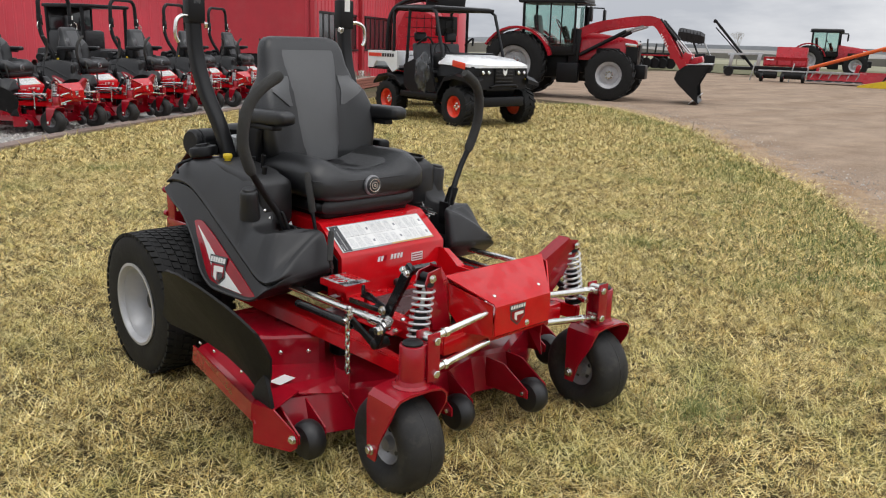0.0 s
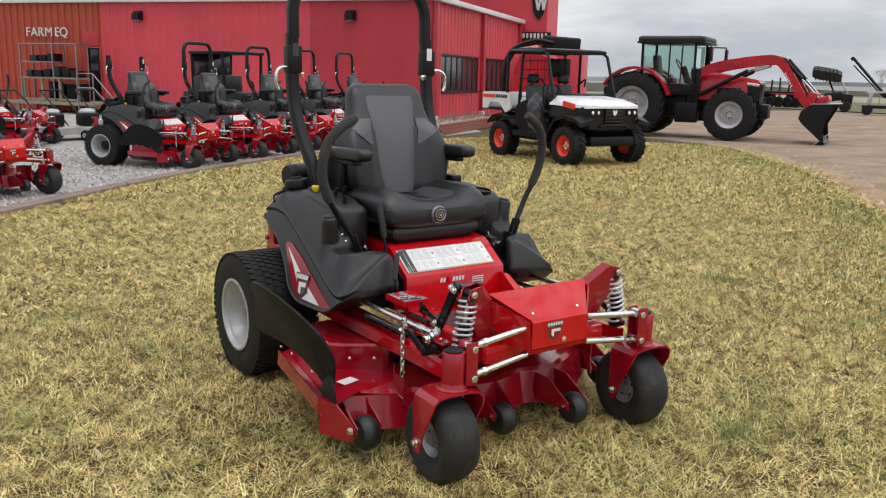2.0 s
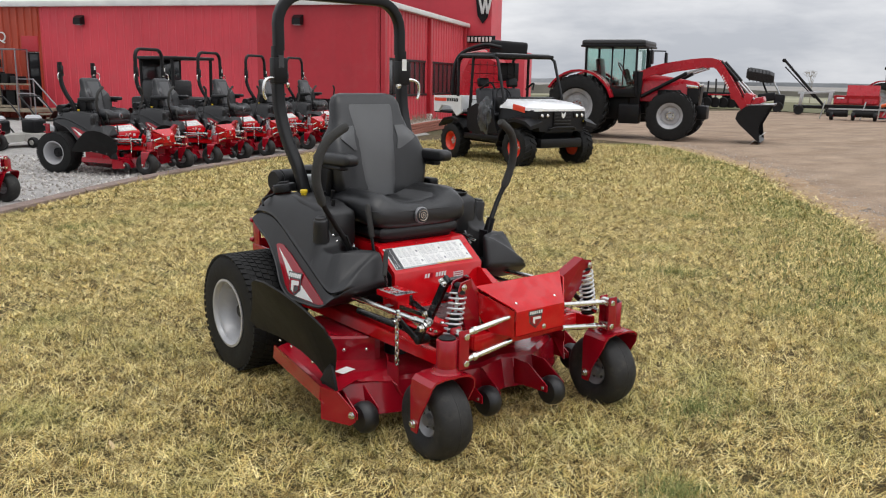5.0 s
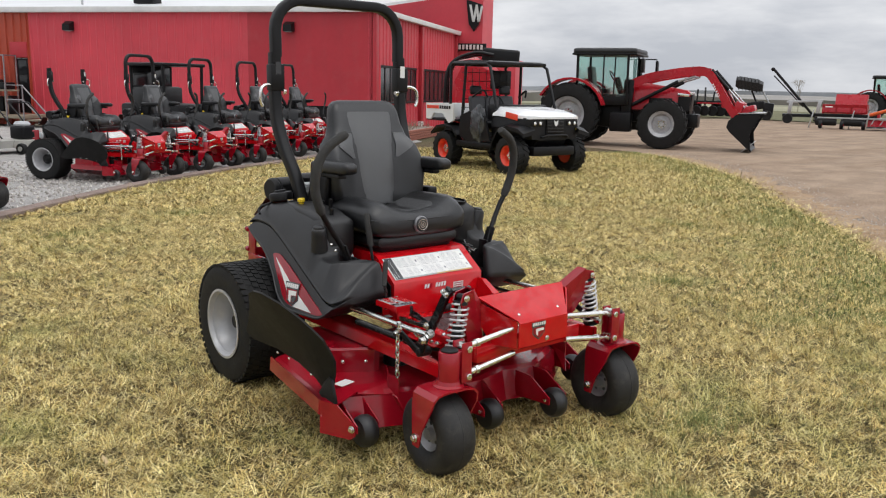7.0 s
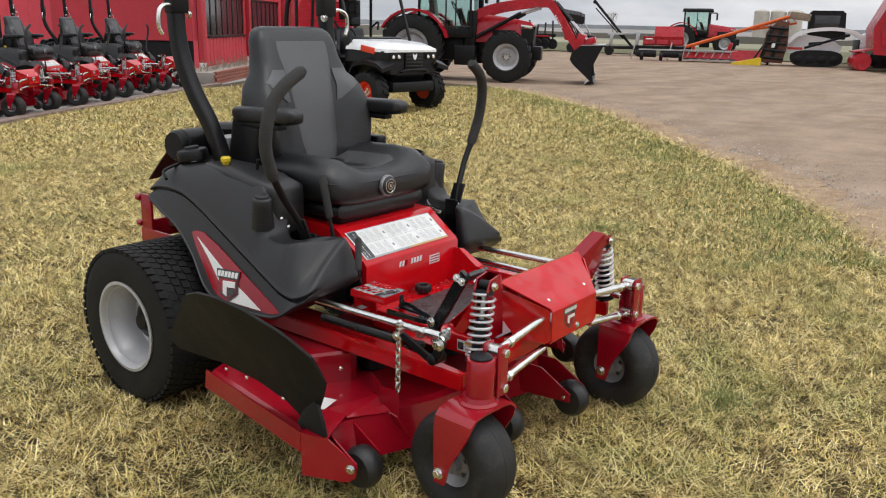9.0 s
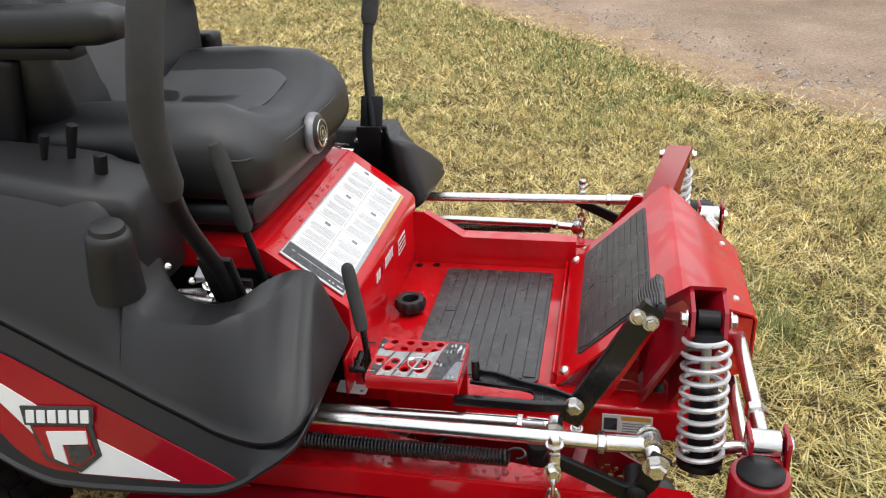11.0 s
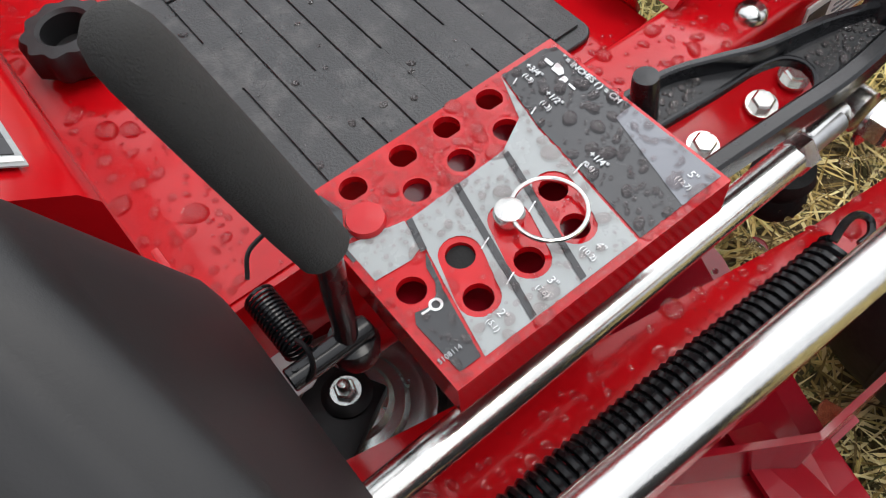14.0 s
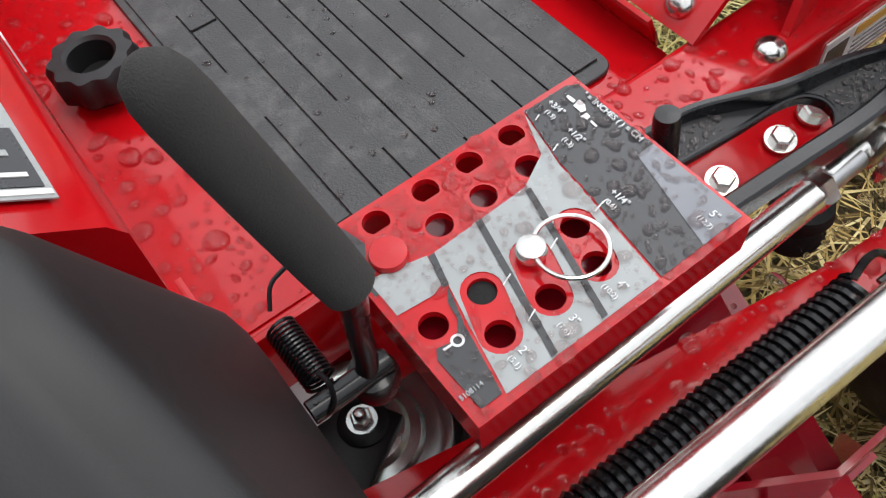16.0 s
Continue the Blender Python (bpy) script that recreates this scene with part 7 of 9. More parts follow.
def lug_tyre(parent, c, r, w, rim_r, lugs, name="tyre", bar=0.035):
    """A tractor or off-road tyre with angled lugs, turning about local x."""
    c = Vector(c)
    tyre = part(name, lathe(B(), [(rim_r, -w * 0.42), (rim_r * 1.08, -w * 0.5), (r * 0.80, -w * 0.52), (r * 0.93, -w * 0.46), (r * 0.95, 0), (r * 0.93, w * 0.46), (r * 0.80, w * 0.52), (rim_r * 1.08, w * 0.5), (rim_r, w * 0.42)], c, (1, 0, 0), 44, False), RUBBER, parent)
    bm = B()
    for k in range(lugs):
        for sd in (-1, 1):
            t = 2 * math.pi * (k + (0.5 if sd > 0 else 0)) / lugs
            lo, hi = [], []
            dt = 2 * math.pi / lugs
            for h, tt in ((0.0, t), (sd * w * 0.49, t + dt * 0.55), (sd * w * 0.49, t + dt * 0.95), (0.0, t + dt * 0.32)):
                u = Vector((0, math.cos(tt), math.sin(tt)))
                f = 0.985 if abs(h) > 0.1 * w else 1.0
                lo.append(bm.verts.new(c + Vector((h, 0, 0)) + u * r * 0.93))
                hi.append(bm.verts.new(c + Vector((h * 0.97, 0, 0)) + u * r * f))
            bm.faces.new(hi)
            for j in range(4):
                bm.faces.new((lo[j], lo[(j + 1) % 4], hi[(j + 1) % 4], hi[j]))
    part("tread", bm, RUBBER, tyre, angle=20)
    return tyre


def dish_rim(parent, c, r, w, s, mat, spokes=0):
    c = Vector(c)
    rim = part("rim", lathe(B(), [(0.02, w * 0.18), (r * 0.35, w * 0.20), (r * 0.42, w * 0.10), (r * 0.72, w * 0.04), (r * 0.80, w * 0.30), (r * 0.95, w * 0.40), (r * 1.04, w * 0.46), (r * 0.98, w * 0.40), (r * 0.9, -w * 0.4), (0.02, -w * 0.4)], c, (s, 0, 0), 36), mat, parent)
    for k in range(spokes):
        t = 2 * math.pi * k / spokes
        part("rim_bolt", hex_bolt(B(), c + Vector((s * w * 0.20, 0.25 * r * math.cos(t), 0.25 * r * math.sin(t))), (s, 0, 0), 0.02, 0.02), ZINC, rim)
    return rim


def hull(name, rings, mat, parent, label="", angle=35):
    bm = B()
    add_ring_mesh(bm, [[Vector(p) for p in r] for r in rings])
    return part(name, bm, mat, parent, label, angle)


def tube_part(name, pts, r, mat, parent, soft=0, n=10):
    return part(name, sweep(B(), smooth_path(pts, soft) if soft else pts, r, n), mat, parent)


SEAT_GREY = material("mid_grey_vinyl", (0.055, 0.055, 0.06), 0.6, vary=0.1)


def build_utv():
    v = thing("utility_vehicle", "white and black side-by-side utility vehicle with orange-red wheels", "utility vehicle")
    for y, nm in ((0.0, "front_tyre"), (1.88, "rear_tyre")):
        for s in (-1, 1):
            t = lug_tyre(v, (s * 0.66, y, 0.335), 0.335, 0.26, 0.175, 18, nm)
            dish_rim(t, (s * 0.66, y, 0.335), 0.175, 0.24, s, ORANGE_RED, 4)
    part("chassis", box(B(), (0.95, 2.7, 0.16), (0, 1.0, 0.42), bevel=0.03), BLACK, v)
    # added black block fills the dark front below the hood
    hull("front_skirt", [[(x, y, z) for x, z in ((-hx, z0), (hx, z0), (hx * 1.04, 0.66), (-hx * 1.04, 0.66))] for y, hx, z0 in ((-0.46, 0.36, 0.60), (-0.36, 0.40, 0.50), (0.10, 0.42, 0.36), (0.50, 0.44, 0.36))], BLACK, v, "black block filling the front below the hood")
    # nose: black lower, white hood
    hull("front_fascia", [[(x * k, y, z) for x, z in ((-0.62, 0.62), (0.62, 0.62), (0.70, 0.80), (0.66, 0.98), (-0.66, 0.98), (-0.70, 0.80))] for y, k in ((-0.52, 0.90), (-0.40, 1.0), (0.62, 1.05))], BLACK, v, "black plastic nose")
    hull("hood", [[(x, y, z) for x, z in ((-hx, z0), (hx, z0), (hx * 0.98, z0 + 0.05), (hx * 0.80, z1), (-hx * 0.80, z1), (-hx * 0.98, z0 + 0.05))] for y, hx, z0, z1 in ((-0.56, 0.56, 0.965, 1.00), (-0.50, 0.64, 0.96, 1.045), (-0.1, 0.70, 0.97, 1.105), (0.42, 0.72, 0.99, 1.14), (0.60, 0.72, 0.99, 1.15))], WHITE_PAINT, v, "white moulded hood")
    for k in range(8):
        part("hood_letter", box(B(), (0.045, 0.03, 0.004), (-0.20 + k * 0.056, -0.02, 1.110), (7, 0, 0), bevel=0), BLACK, v)
    for s in (-1, 1):
        hl = part("headlight", box(B(), (0.30, 0.05, 0.10), (s * 0.45, -0.515, 0.89), (4, 0, 0), bevel=0.02, segs=2), BLACK, v, "black headlight housing with twin lenses")
        for x in (0.38, 0.52):
            part("lens", lathe(B(), [(0.026, 0), (0.032, 0.010), (0.024, 0.020), (0, 0.022)], (s * x, -0.535, 0.89), (0, -1, 0.1), 18), CHROME, hl)
        part("hood_flash", box(B(), (0.012, 0.42, 0.10), (s * 0.705, 0.02, 1.00), (6, 0, 0), bevel=0.004), ORANGE_RED, v, "orange-red side flash")
        hull("front_fender", [[(s * x, y, z) for x, z in ((0.50, z0), (0.76, z0 - 0.06), (0.76, z0), (0.50, z0 + 0.07))] for y, z0 in ((-0.40, 0.72), (-0.25, 0.80), (0.05, 0.84), (0.30, 0.78), (0.44, 0.58), (0.50, 0.40))], BLACK, v)
        part("side_marker", box(B(), (0.07, 0.02, 0.035), (s * 0.60, -0.53, 0.79), bevel=0.004), YELLOW, v)
        # door and side panels
        part("side_sill", box(B(), (0.10, 1.05, 0.10), (s * 0.70, 0.98, 0.46), bevel=0.02), BLACK, v)
        hull("lower_door", [[(s * x, y, z) for y, z in ((0.52, 0.55), (1.20, 0.50), (1.42, 0.60), (1.42, 0.95), (1.15, 1.05), (0.70, 0.98))] for x in (0.70, 0.74)], BLACK, v)
        tube_part("cage_tube", [(s * 0.68, 0.42, 1.10), (s * 0.66, 0.66, 1.82), (s * 0.65, 0.76, 1.88), (s * 0.65, 1.75, 1.90), (s * 0.65, 1.84, 1.84), (s * 0.68, 1.80, 0.9)], 0.028, BLACK, v)
        tube_part("cage_tube", [(s * 0.65, 1.38, 1.89), (s * 0.68, 1.42, 0.95)], 0.026, BLACK, v)
    for y in (0.74, 1.36, 1.80):
        tube_part("cage_cross", [(-0.65, y, 1.88), (0.65, y, 1.88)], 0.026, BLACK, v)
    part("grille", box(B(), (0.46, 0.03, 0.26), (0, -0.535, 0.83), (4, 0, 0), bevel=0.01), BLACK, v)
    for k in range(4):
        part("grille_bar", box(B(), (0.42, 0.02, 0.018), (0, -0.555, 0.75 + k * 0.055), bevel=0.004), PLASTIC, v)
    part("nose_emblem", plate(B(), [(-0.05, 0.05), (-0.02, 0.02), (0.02, 0.02), (0.05, 0.05), (0.045, -0.02), (0, -0.06), (-0.045, -0.02)], 0.01, pose(0, -0.57, 0.90, 90), 0), WHITE_PAINT, v)
    tube_part("bumper", [(-0.34, -0.40, 0.66), (-0.32, -0.58, 0.66), (-0.24, -0.61, 0.69), (0.24, -0.61, 0.69), (0.32, -0.58, 0.66), (0.34, -0.40, 0.66)], 0.020, BLACK, v)
    for x in (-0.34, 0.0, 0.34):
        part("seat", box(B(), (0.33, 0.42, 0.12), (x, 1.18, 0.80), bevel=0.04, segs=3), VINYL, v)
        part("seat_back", box(B(), (0.33, 0.12, 0.48), (x, 1.42, 1.08), (-10, 0, 0), bevel=0.05, segs=3), SEAT_GREY, v)
    for x in (-0.34, 0.34):
        part("headrest", box(B(), (0.24, 0.09, 0.16), (x, 1.48, 1.42), (-10, 0, 0), bevel=0.04, segs=3), BLACK, v)
        tube_part("grab_handle", [(x * 1.6, 1.30, 1.30), (x * 1.5, 1.05, 1.42), (x * 1.3, 0.98, 1.30)], 0.018, BLACK, v, 4, 8)
    hull("roof_panel", [[(x, y, z) for x, z in ((-0.64, z0), (0.64, z0), (0.62, z0 + 0.035), (-0.62, z0 + 0.035))] for y, z0 in ((0.70, 1.885), (0.80, 1.905), (1.30, 1.920), (1.78, 1.905), (1.84, 1.89))], BLACK, v, "thin black moulded roof")
    part("roof_edge", box(B(), (1.34, 0.10, 0.05), (0, 0.74, 1.895), bevel=0.015), BLACK, v)
    part("rear_net", box(B(), (0.50, 0.012, 0.34), (0.36, 1.62, 1.62), bevel=0.003), BLACK, v)
    part("dashboard", box(B(), (1.25, 0.22, 0.28), (0, 0.66, 1.04), bevel=0.05), BLACK, v)
    whl = [( -0.34 + 0.16 * math.cos(t), 0.86 + 0.05 * math.sin(t), 1.18 + 0.15 * math.sin(t)) for t in np.linspace(0, 2 * math.pi, 25)]
    tube_part("steering_wheel", whl, 0.014, BLACK, v, 0, 8)
    part("steering_column", rod(B(), (-0.34, 0.66, 1.05), (-0.34, 0.86, 1.18), 0.02), BLACK, v)
    # screen behind the seats
    for k in range(7):
        tube_part("screen_bar", [(-0.5 + k * 0.166, 1.60, 1.05), (-0.5 + k * 0.166, 1.60, 1.80)], 0.006, BLACK, v, 0, 6)
    for k in range(5):
        tube_part("screen_bar", [(-0.58, 1.60, 1.10 + k * 0.16), (0.58, 1.60, 1.10 + k * 0.16)], 0.006, BLACK, v, 0, 6)
    # cargo bed
    bed = part("cargo_bed", box(B(), (1.36, 0.95, 0.05), (0, 2.1, 0.86), bevel=0.01), BLACK, v)
    for s in (-1, 1):
        hull("bed_side", [[(s * x, y, z) for y, z in ((1.66, 0.86), (1.80, 0.80), (2.02, 0.98), (2.30, 0.98), (2.40, 0.86), (2.56, 0.86), (2.56, 1.16), (1.66, 1.16))] for x in (0.66, 0.71)], WHITE_PAINT, bed, "white bed side")
        part("bed_flash", box(B(), (0.006, 0.40, 0.06), (s * 0.714, 2.33, 1.09), bevel=0), ORANGE_RED, bed)
        for k in range(5):
            part("bed_letter", box(B(), (0.006, 0.05, 0.06), (s * 0.714, 1.78 + k * 0.075, 1.09), bevel=0), BLACK, bed)
        hull("rear_fender", [[(s * x, y, z) for x, z in ((0.50, z0), (0.78, z0 - 0.04), (0.78, z0), (0.50, z0 + 0.04))] for y, z0 in ((1.46, 0.60), (1.62, 0.74), (1.88, 0.78), (2.12, 0.75), (2.28, 0.62))], BLACK, v)
    part("tailgate", box(B(), (1.36, 0.04, 0.30), (0, 2.56, 1.01), bevel=0.01), WHITE_PAINT, bed)
    # clear bag hung at the side and red cover behind the cab
    bag = material("clear_film", (0.055, 0.058, 0.062), 0.12, vary=0.7, scale=9, bump=1.0, bump_scale=16)
    film = B()
    bmesh.ops.create_icosphere(film, subdivisions=4, radius=1.0)
    for q in film.verts:
        k = 1 + 0.28 * noise.noise(q.co * 1.9) + 0.14 * noise.noise(q.co * 5.0)
        q.co = Vector((-0.71 + 0.09 * q.co.x * k, 0.90 + 0.19 * q.co.y * k, 0.84 + 0.32 * q.co.z * k))
    part("plastic_bag", film, bag, v, "crumpled clear plastic bag", 25)
    return v


utv = build_utv()
# the nose is short and a little narrower than the body
for o in utv.children_recursive:
    if o.name.split(".")[0] in ("front_fascia", "hood", "hood_letter", "headlight", "lens", "hood_flash", "side_marker", "grille", "grille_bar", "nose_emblem", "bumper", "front_skirt"):
        for q in o.data.vertices:
            q.co.x *= 0.88
            if q.co.y < 0.3:
                q.co.y = 0.3 + (q.co.y - 0.3) * 0.76
utv.matrix_world = pose(8.23, 7.93, 0, 0, 0, -4)


TRACTOR_RIM = material("grey_rim_paint", (0.40, 0.40, 0.41), 0.4, vary=0.2, scale=6)


def build_tractor():
    t = thing("tractor", "red farm tractor with glazed cab and front loader", "tractor")
    for s in (-1, 1):
        f = lug_tyre(t, (s * 0.82, 0.0, 0.64), 0.64, 0.38, 0.33, 19, "front_tyre")
        dish_rim(f, (s * 0.82, 0.0, 0.64), 0.33, 0.36, s, TRACTOR_RIM, 8)
        r = lug_tyre(t, (s * 0.86, 2.45, 0.83), 0.83, 0.48, 0.46, 21, "rear_tyre")
        dish_rim(r, (s * 0.86, 2.45, 0.83), 0.46, 0.44, s, TRACTOR_RIM, 8)
        hull("rear_fender", [[(s * x, 2.45 + q * math.cos(a), 0.83 + q * math.sin(a)) for x, q in ((0.50, 0.90), (0.94, 0.90), (0.94, 0.955), (0.50, 0.955))] for a in np.linspace(radians(30), radians(165), 12)], FAR_RED, t, "red rear fender")
        part("step_box", box(B(), (0.30, 0.55, 0.50), (s * 0.62, 1.10, 0.65), bevel=0.04), BLACK, t)
    part("front_axle", box(B(), (1.5, 0.20, 0.22), (0, 0, 0.60), bevel=0.03), BLACK, t)
    part("engine", box(B(), (0.50, 1.6, 0.50), (0, 0.45, 0.90), bevel=0.04), BLACK, t)
    part("transmission", box(B(), (0.62, 1.4, 0.70), (0, 1.9, 0.85), bevel=0.05), BLACK, t)
    hull("hood", [[(x, y, z) for x, z in ((-hx, 0.98), (hx, 0.98), (hx, z1 - 0.16), (hx * 0.72, z1), (-hx * 0.72, z1), (-hx, z1 - 0.16))] for y, hx, z1 in ((-0.58, 0.30, 1.42), (-0.50, 0.34, 1.50), (0.2, 0.37, 1.62), (1.02, 0.40, 1.72))], FAR_RED, t, "red sloping hood")
    part("grille", box(B(), (0.50, 0.06, 0.52), (0, -0.585, 1.14), (6, 0, 0), bevel=0.03), BLACK, t)
    for s in (-1, 1):
        part("headlight", box(B(), (0.16, 0.05, 0.08), (s * 0.20, -0.60, 1.42), bevel=0.015), CHROME, t)
        part("hood_vent", box(B(), (0.02, 0.60, 0.22), (s * 0.375, 0.15, 1.18), bevel=0.01), BLACK, t)
    hull("nose_panel", [[(x, y, z) for x, z in ((-hx, 0.97), (hx, 0.97), (hx, 1.34), (-hx, 1.34))] for y, hx in ((-0.60, 0.335), (-0.46, 0.365), (-0.30, 0.375))], BLACK, t, "black nose grille")
    for s in (-1, 1):
        part("lamp_strip", box(B(), (0.03, 0.30, 0.07), (s * 0.345, -0.42, 1.385), (6, 0, -s * 6), bevel=0.012), CHROME, t, "pale headlamp strip")
    part("front_weight", box(B(), (0.55, 0.30, 0.35), (0, -0.66, 0.72), bevel=0.03), BLACK, t)
    # cab
    cab = part("cab_floor", box(B(), (1.30, 1.55, 0.30), (0, 1.70, 1.22), bevel=0.05), BLACK, t)
    part("cab_roof", box(B(), (1.56, 1.68, 0.15), (0, 1.60, 2.47), bevel=0.07, segs=3), PLASTIC, t, "dark rounded cab roof")
    # added pale slab paints the bright highlight along the roof's top
    part("roof_cap", box(B(), (1.38, 1.50, 0.05), (0, 1.62, 2.545), bevel=0.022, segs=3), CABIN_GREY, t, "pale grey slab imitating the highlight on top of the cab roof")
    part("roof_lip", box(B(), (1.60, 1.72, 0.06), (0, 1.60, 2.395), bevel=0.03), BLACK, t)
    posts = {}
    for s in (-1, 1):
        for y0, y1, r in ((0.98, 0.98, 0.032), (1.62, 1.62, 0.020), (2.32, 2.32, 0.036)):
            tube_part("cab_pillar", [(s * 0.66, y0, 1.15), (s * 0.70, y1, 2.40)], r, BLACK, t)
        for ya, yb in ((1.0, 1.62), (1.62, 2.32)):
            o = hull("side_pane", [[(s * x, ya, 1.30), (s * (x + 0.03), ya + 0.01, 2.37), (s * (x + 0.03), yb, 2.37), (s * x, yb, 1.45 if yb > 2 else 1.30)] for x in (0.655, 0.661)], GLASS, t, "greenish cab glass")
            o.visible_shadow = False
        tube_part("mirror_arm", [(s * 0.70, 0.95, 2.32), (s * 1.02, 0.55, 2.32), (s * 1.02, 0.55, 2.22)], 0.018, BLACK, t)
        part("mirror", box(B(), (0.20, 0.07, 0.36), (s * 1.02, 0.53, 2.10), bevel=0.03), BLACK, t)
    for y in (0.98, 2.32):
        o = hull("cab_pane", [[(-0.64, y + d, 1.35), (0.64, y + d, 1.35), (0.68, y + d, 2.37), (-0.68, y + d, 2.37)] for d in (0, 0.006)], GLASS, t, "greenish cab glass")
        o.visible_shadow = False
    part("operator_seat", box(B(), (0.50, 0.50, 0.14), (0, 1.85, 1.45), bevel=0.05), VINYL, t)
    part("operator_seat_back", box(B(), (0.50, 0.14, 0.62), (0, 2.08, 1.78), (-8, 0, 0), bevel=0.06), VINYL, t)
    whl = [(0.19 * math.cos(a), 1.50 + 0.10 * math.sin(a), 1.82 + 0.16 * math.sin(a)) for a in np.linspace(0, 2 * math.pi, 21)]
    tube_part("steering_wheel", whl, 0.016, BLACK, t, 0, 8)
    part("steering_column", box(B(), (0.16, 0.16, 0.55), (0, 1.32, 1.55), (-20, 0, 0), bevel=0.04), BLACK, t)
    part("exhaust", rod(B(), (0.62, 0.90, 1.30), (0.62, 0.90, 2.30), 0.05, n=16), BLACK, t)
    # loader
    for s in (-1, 1):
        arm = [(1.05, 1.55, 0.10), (0.55, 1.78, 0.11), (0.0, 1.90, 0.12), (-0.70, 1.98, 0.13), (-1.15, 1.97, 0.14), (-1.42, 1.76, 0.13), (-1.80, 1.25, 0.12), (-2.02, 1.00, 0.10), (-2.14, 0.86, 0.09)]
        path = [Vector((s * 0.52, y, z)) for y, z, _ in arm]
        part("loader_arm", sweep(B(), smooth_path(path, 4), 0, section=[(0.05, 0.11), (-0.05, 0.11), (-0.05, -0.11), (0.05, -0.11)], up=(0, 0.6, 1)), FAR_RED, t, "red curved loader arm")
        part("loader_post", box(B(), (0.14, 0.26, 1.0), (s * 0.52, 0.98, 1.25), (4, 0, 0), bevel=0.02), BLACK, t)
        part("lift_cylinder", rod(B(), (s * 0.52, 0.85, 1.10), (s * 0.52, -0.35, 1.72), 0.05, n=12), BLACK, t)
        part("cylinder_shaft", rod(B(), (s * 0.52, -0.35, 1.72), (s * 0.52, -0.85, 1.86), 0.028, n=12), STEEL, t)
        part("tilt_cylinder", rod(B(), (s * 0.47, -1.32, 2.02), (s * 0.47, -1.86, 1.54), 0.045, n=12), BLACK, t)
        part("tilt_shaft", rod(B(), (s * 0.47, -1.86, 1.54), (s * 0.47, -2.36, 1.10), 0.026, n=12), STEEL, t)
        tube_part("hydraulic_hose", [(s * 0.47, -0.75, 2.09), (s * 0.47, -1.35, 1.96), (s * 0.47, -1.85, 1.45), (s * 0.47, -2.1, 1.05)], 0.016, RUBBER, t, 5, 8)
        for k in range(6):
            part("arm_letter", box(B(), (0.004, 0.030, 0.05), (s * 0.574, -1.40 - k * 0.040, 1.66 - k * 0.056), (36, 0, 0), bevel=0), WHITE_PAINT, t)
    part("loader_crossbar", rod(B(), (-0.55, -1.75, 1.15), (0.55, -1.75, 1.15), 0.07, n=14), FAR_RED, t)
    bk = B()
    prof = [(-2.84, 0.97), (-2.20, 0.93), (-2.02, 0.78), (-1.98, 0.62), (-2.06, 0.50), (-2.60, 0.03), (-2.62, 0.05), (-2.09, 0.53), (-2.01, 0.63), (-2.05, 0.76), (-2.22, 0.90), (-2.84, 0.945)]
    add_ring_mesh(bk, [[Vector((x, y, z)) for y, z in prof] for x in (-0.78, 0.78)])
    bucket = part("bucket", bk, BLACK, t, "black steel loader bucket with worn bright edge")
    for s in (-1, 1):
        sd = [(-2.78, 0.96), (-2.20, 0.925), (-2.02, 0.78), (-1.98, 0.62), (-2.06, 0.50), (-2.60, 0.02), (-2.54, 0.45)]
        hull("bucket_side", [[(s * x, y, z) for y, z in sd] for x in (0.78, 0.80)], BLACK, bucket)
    part("cutting_edge", box(B(), (1.56, 0.34, 0.016), (0, -2.50, 0.125), (-41, 0, 0), bevel=0.004), STEEL, bucket, "bright worn cutting edge")
    part("bucket_lip", box(B(), (1.60, 0.62, 0.016), (0, -2.53, 0.975), (-2, 0, 0), bevel=0.004), STEEL, bucket)
    part("bucket_bracket", box(B(), (1.1, 0.20, 0.32), (0, -2.20, 1.08), (18, 0, 0), bevel=0.03), FAR_RED, t)
    part("quick_hitch", box(B(), (0.9, 0.34, 0.16), (0, -2.42, 1.06), (-14, 0, 0), bevel=0.04), FAR_RED, t)
    return t


tractor = build_tractor()
# the loader reaches a little less far ahead
for o in tractor.children_recursive:
    kind = o.name.split(".")[0]
    if kind in ("bucket", "bucket_side", "cutting_edge", "bucket_lip", "bucket_bracket", "quick_hitch"):
        for q in o.data.vertices:
            q.co.y += 0.40
    elif kind in ("loader_arm", "lift_cylinder", "cylinder_shaft", "tilt_cylinder", "tilt_shaft", "hydraulic_hose", "arm_letter", "loader_crossbar"):
        for q in o.data.vertices:
            if q.co.y < 0:
                q.co.y *= 0.83
tractor.matrix_world = pose(16.40, 11.23, 0, 0, 0, 27)
small_tractor = copy_thing(tractor, pose(46.7, 16.8, 0, 0, 0, 22))
tagged(small_tractor, "red farm tractor parked behind the implements at the yard's edge", "tractor")
for o in list(small_tractor.children_recursive):
    if any(k in o.name for k in ("loader", "bucket", "cylinder", "shaft", "hose", "arm_letter", "cutting_edge", "quick_hitch")) or (o.parent and "bucket" in o.parent.name):
        bpy.data.objects.remove(o)


def far_thing(name, label, category, at, a, size=1.0):
    e = thing(name, label, category)
    e.matrix_world = pose(*at, 0, 0, 0, a) @ Matrix.Scale(size, 4)
    return e


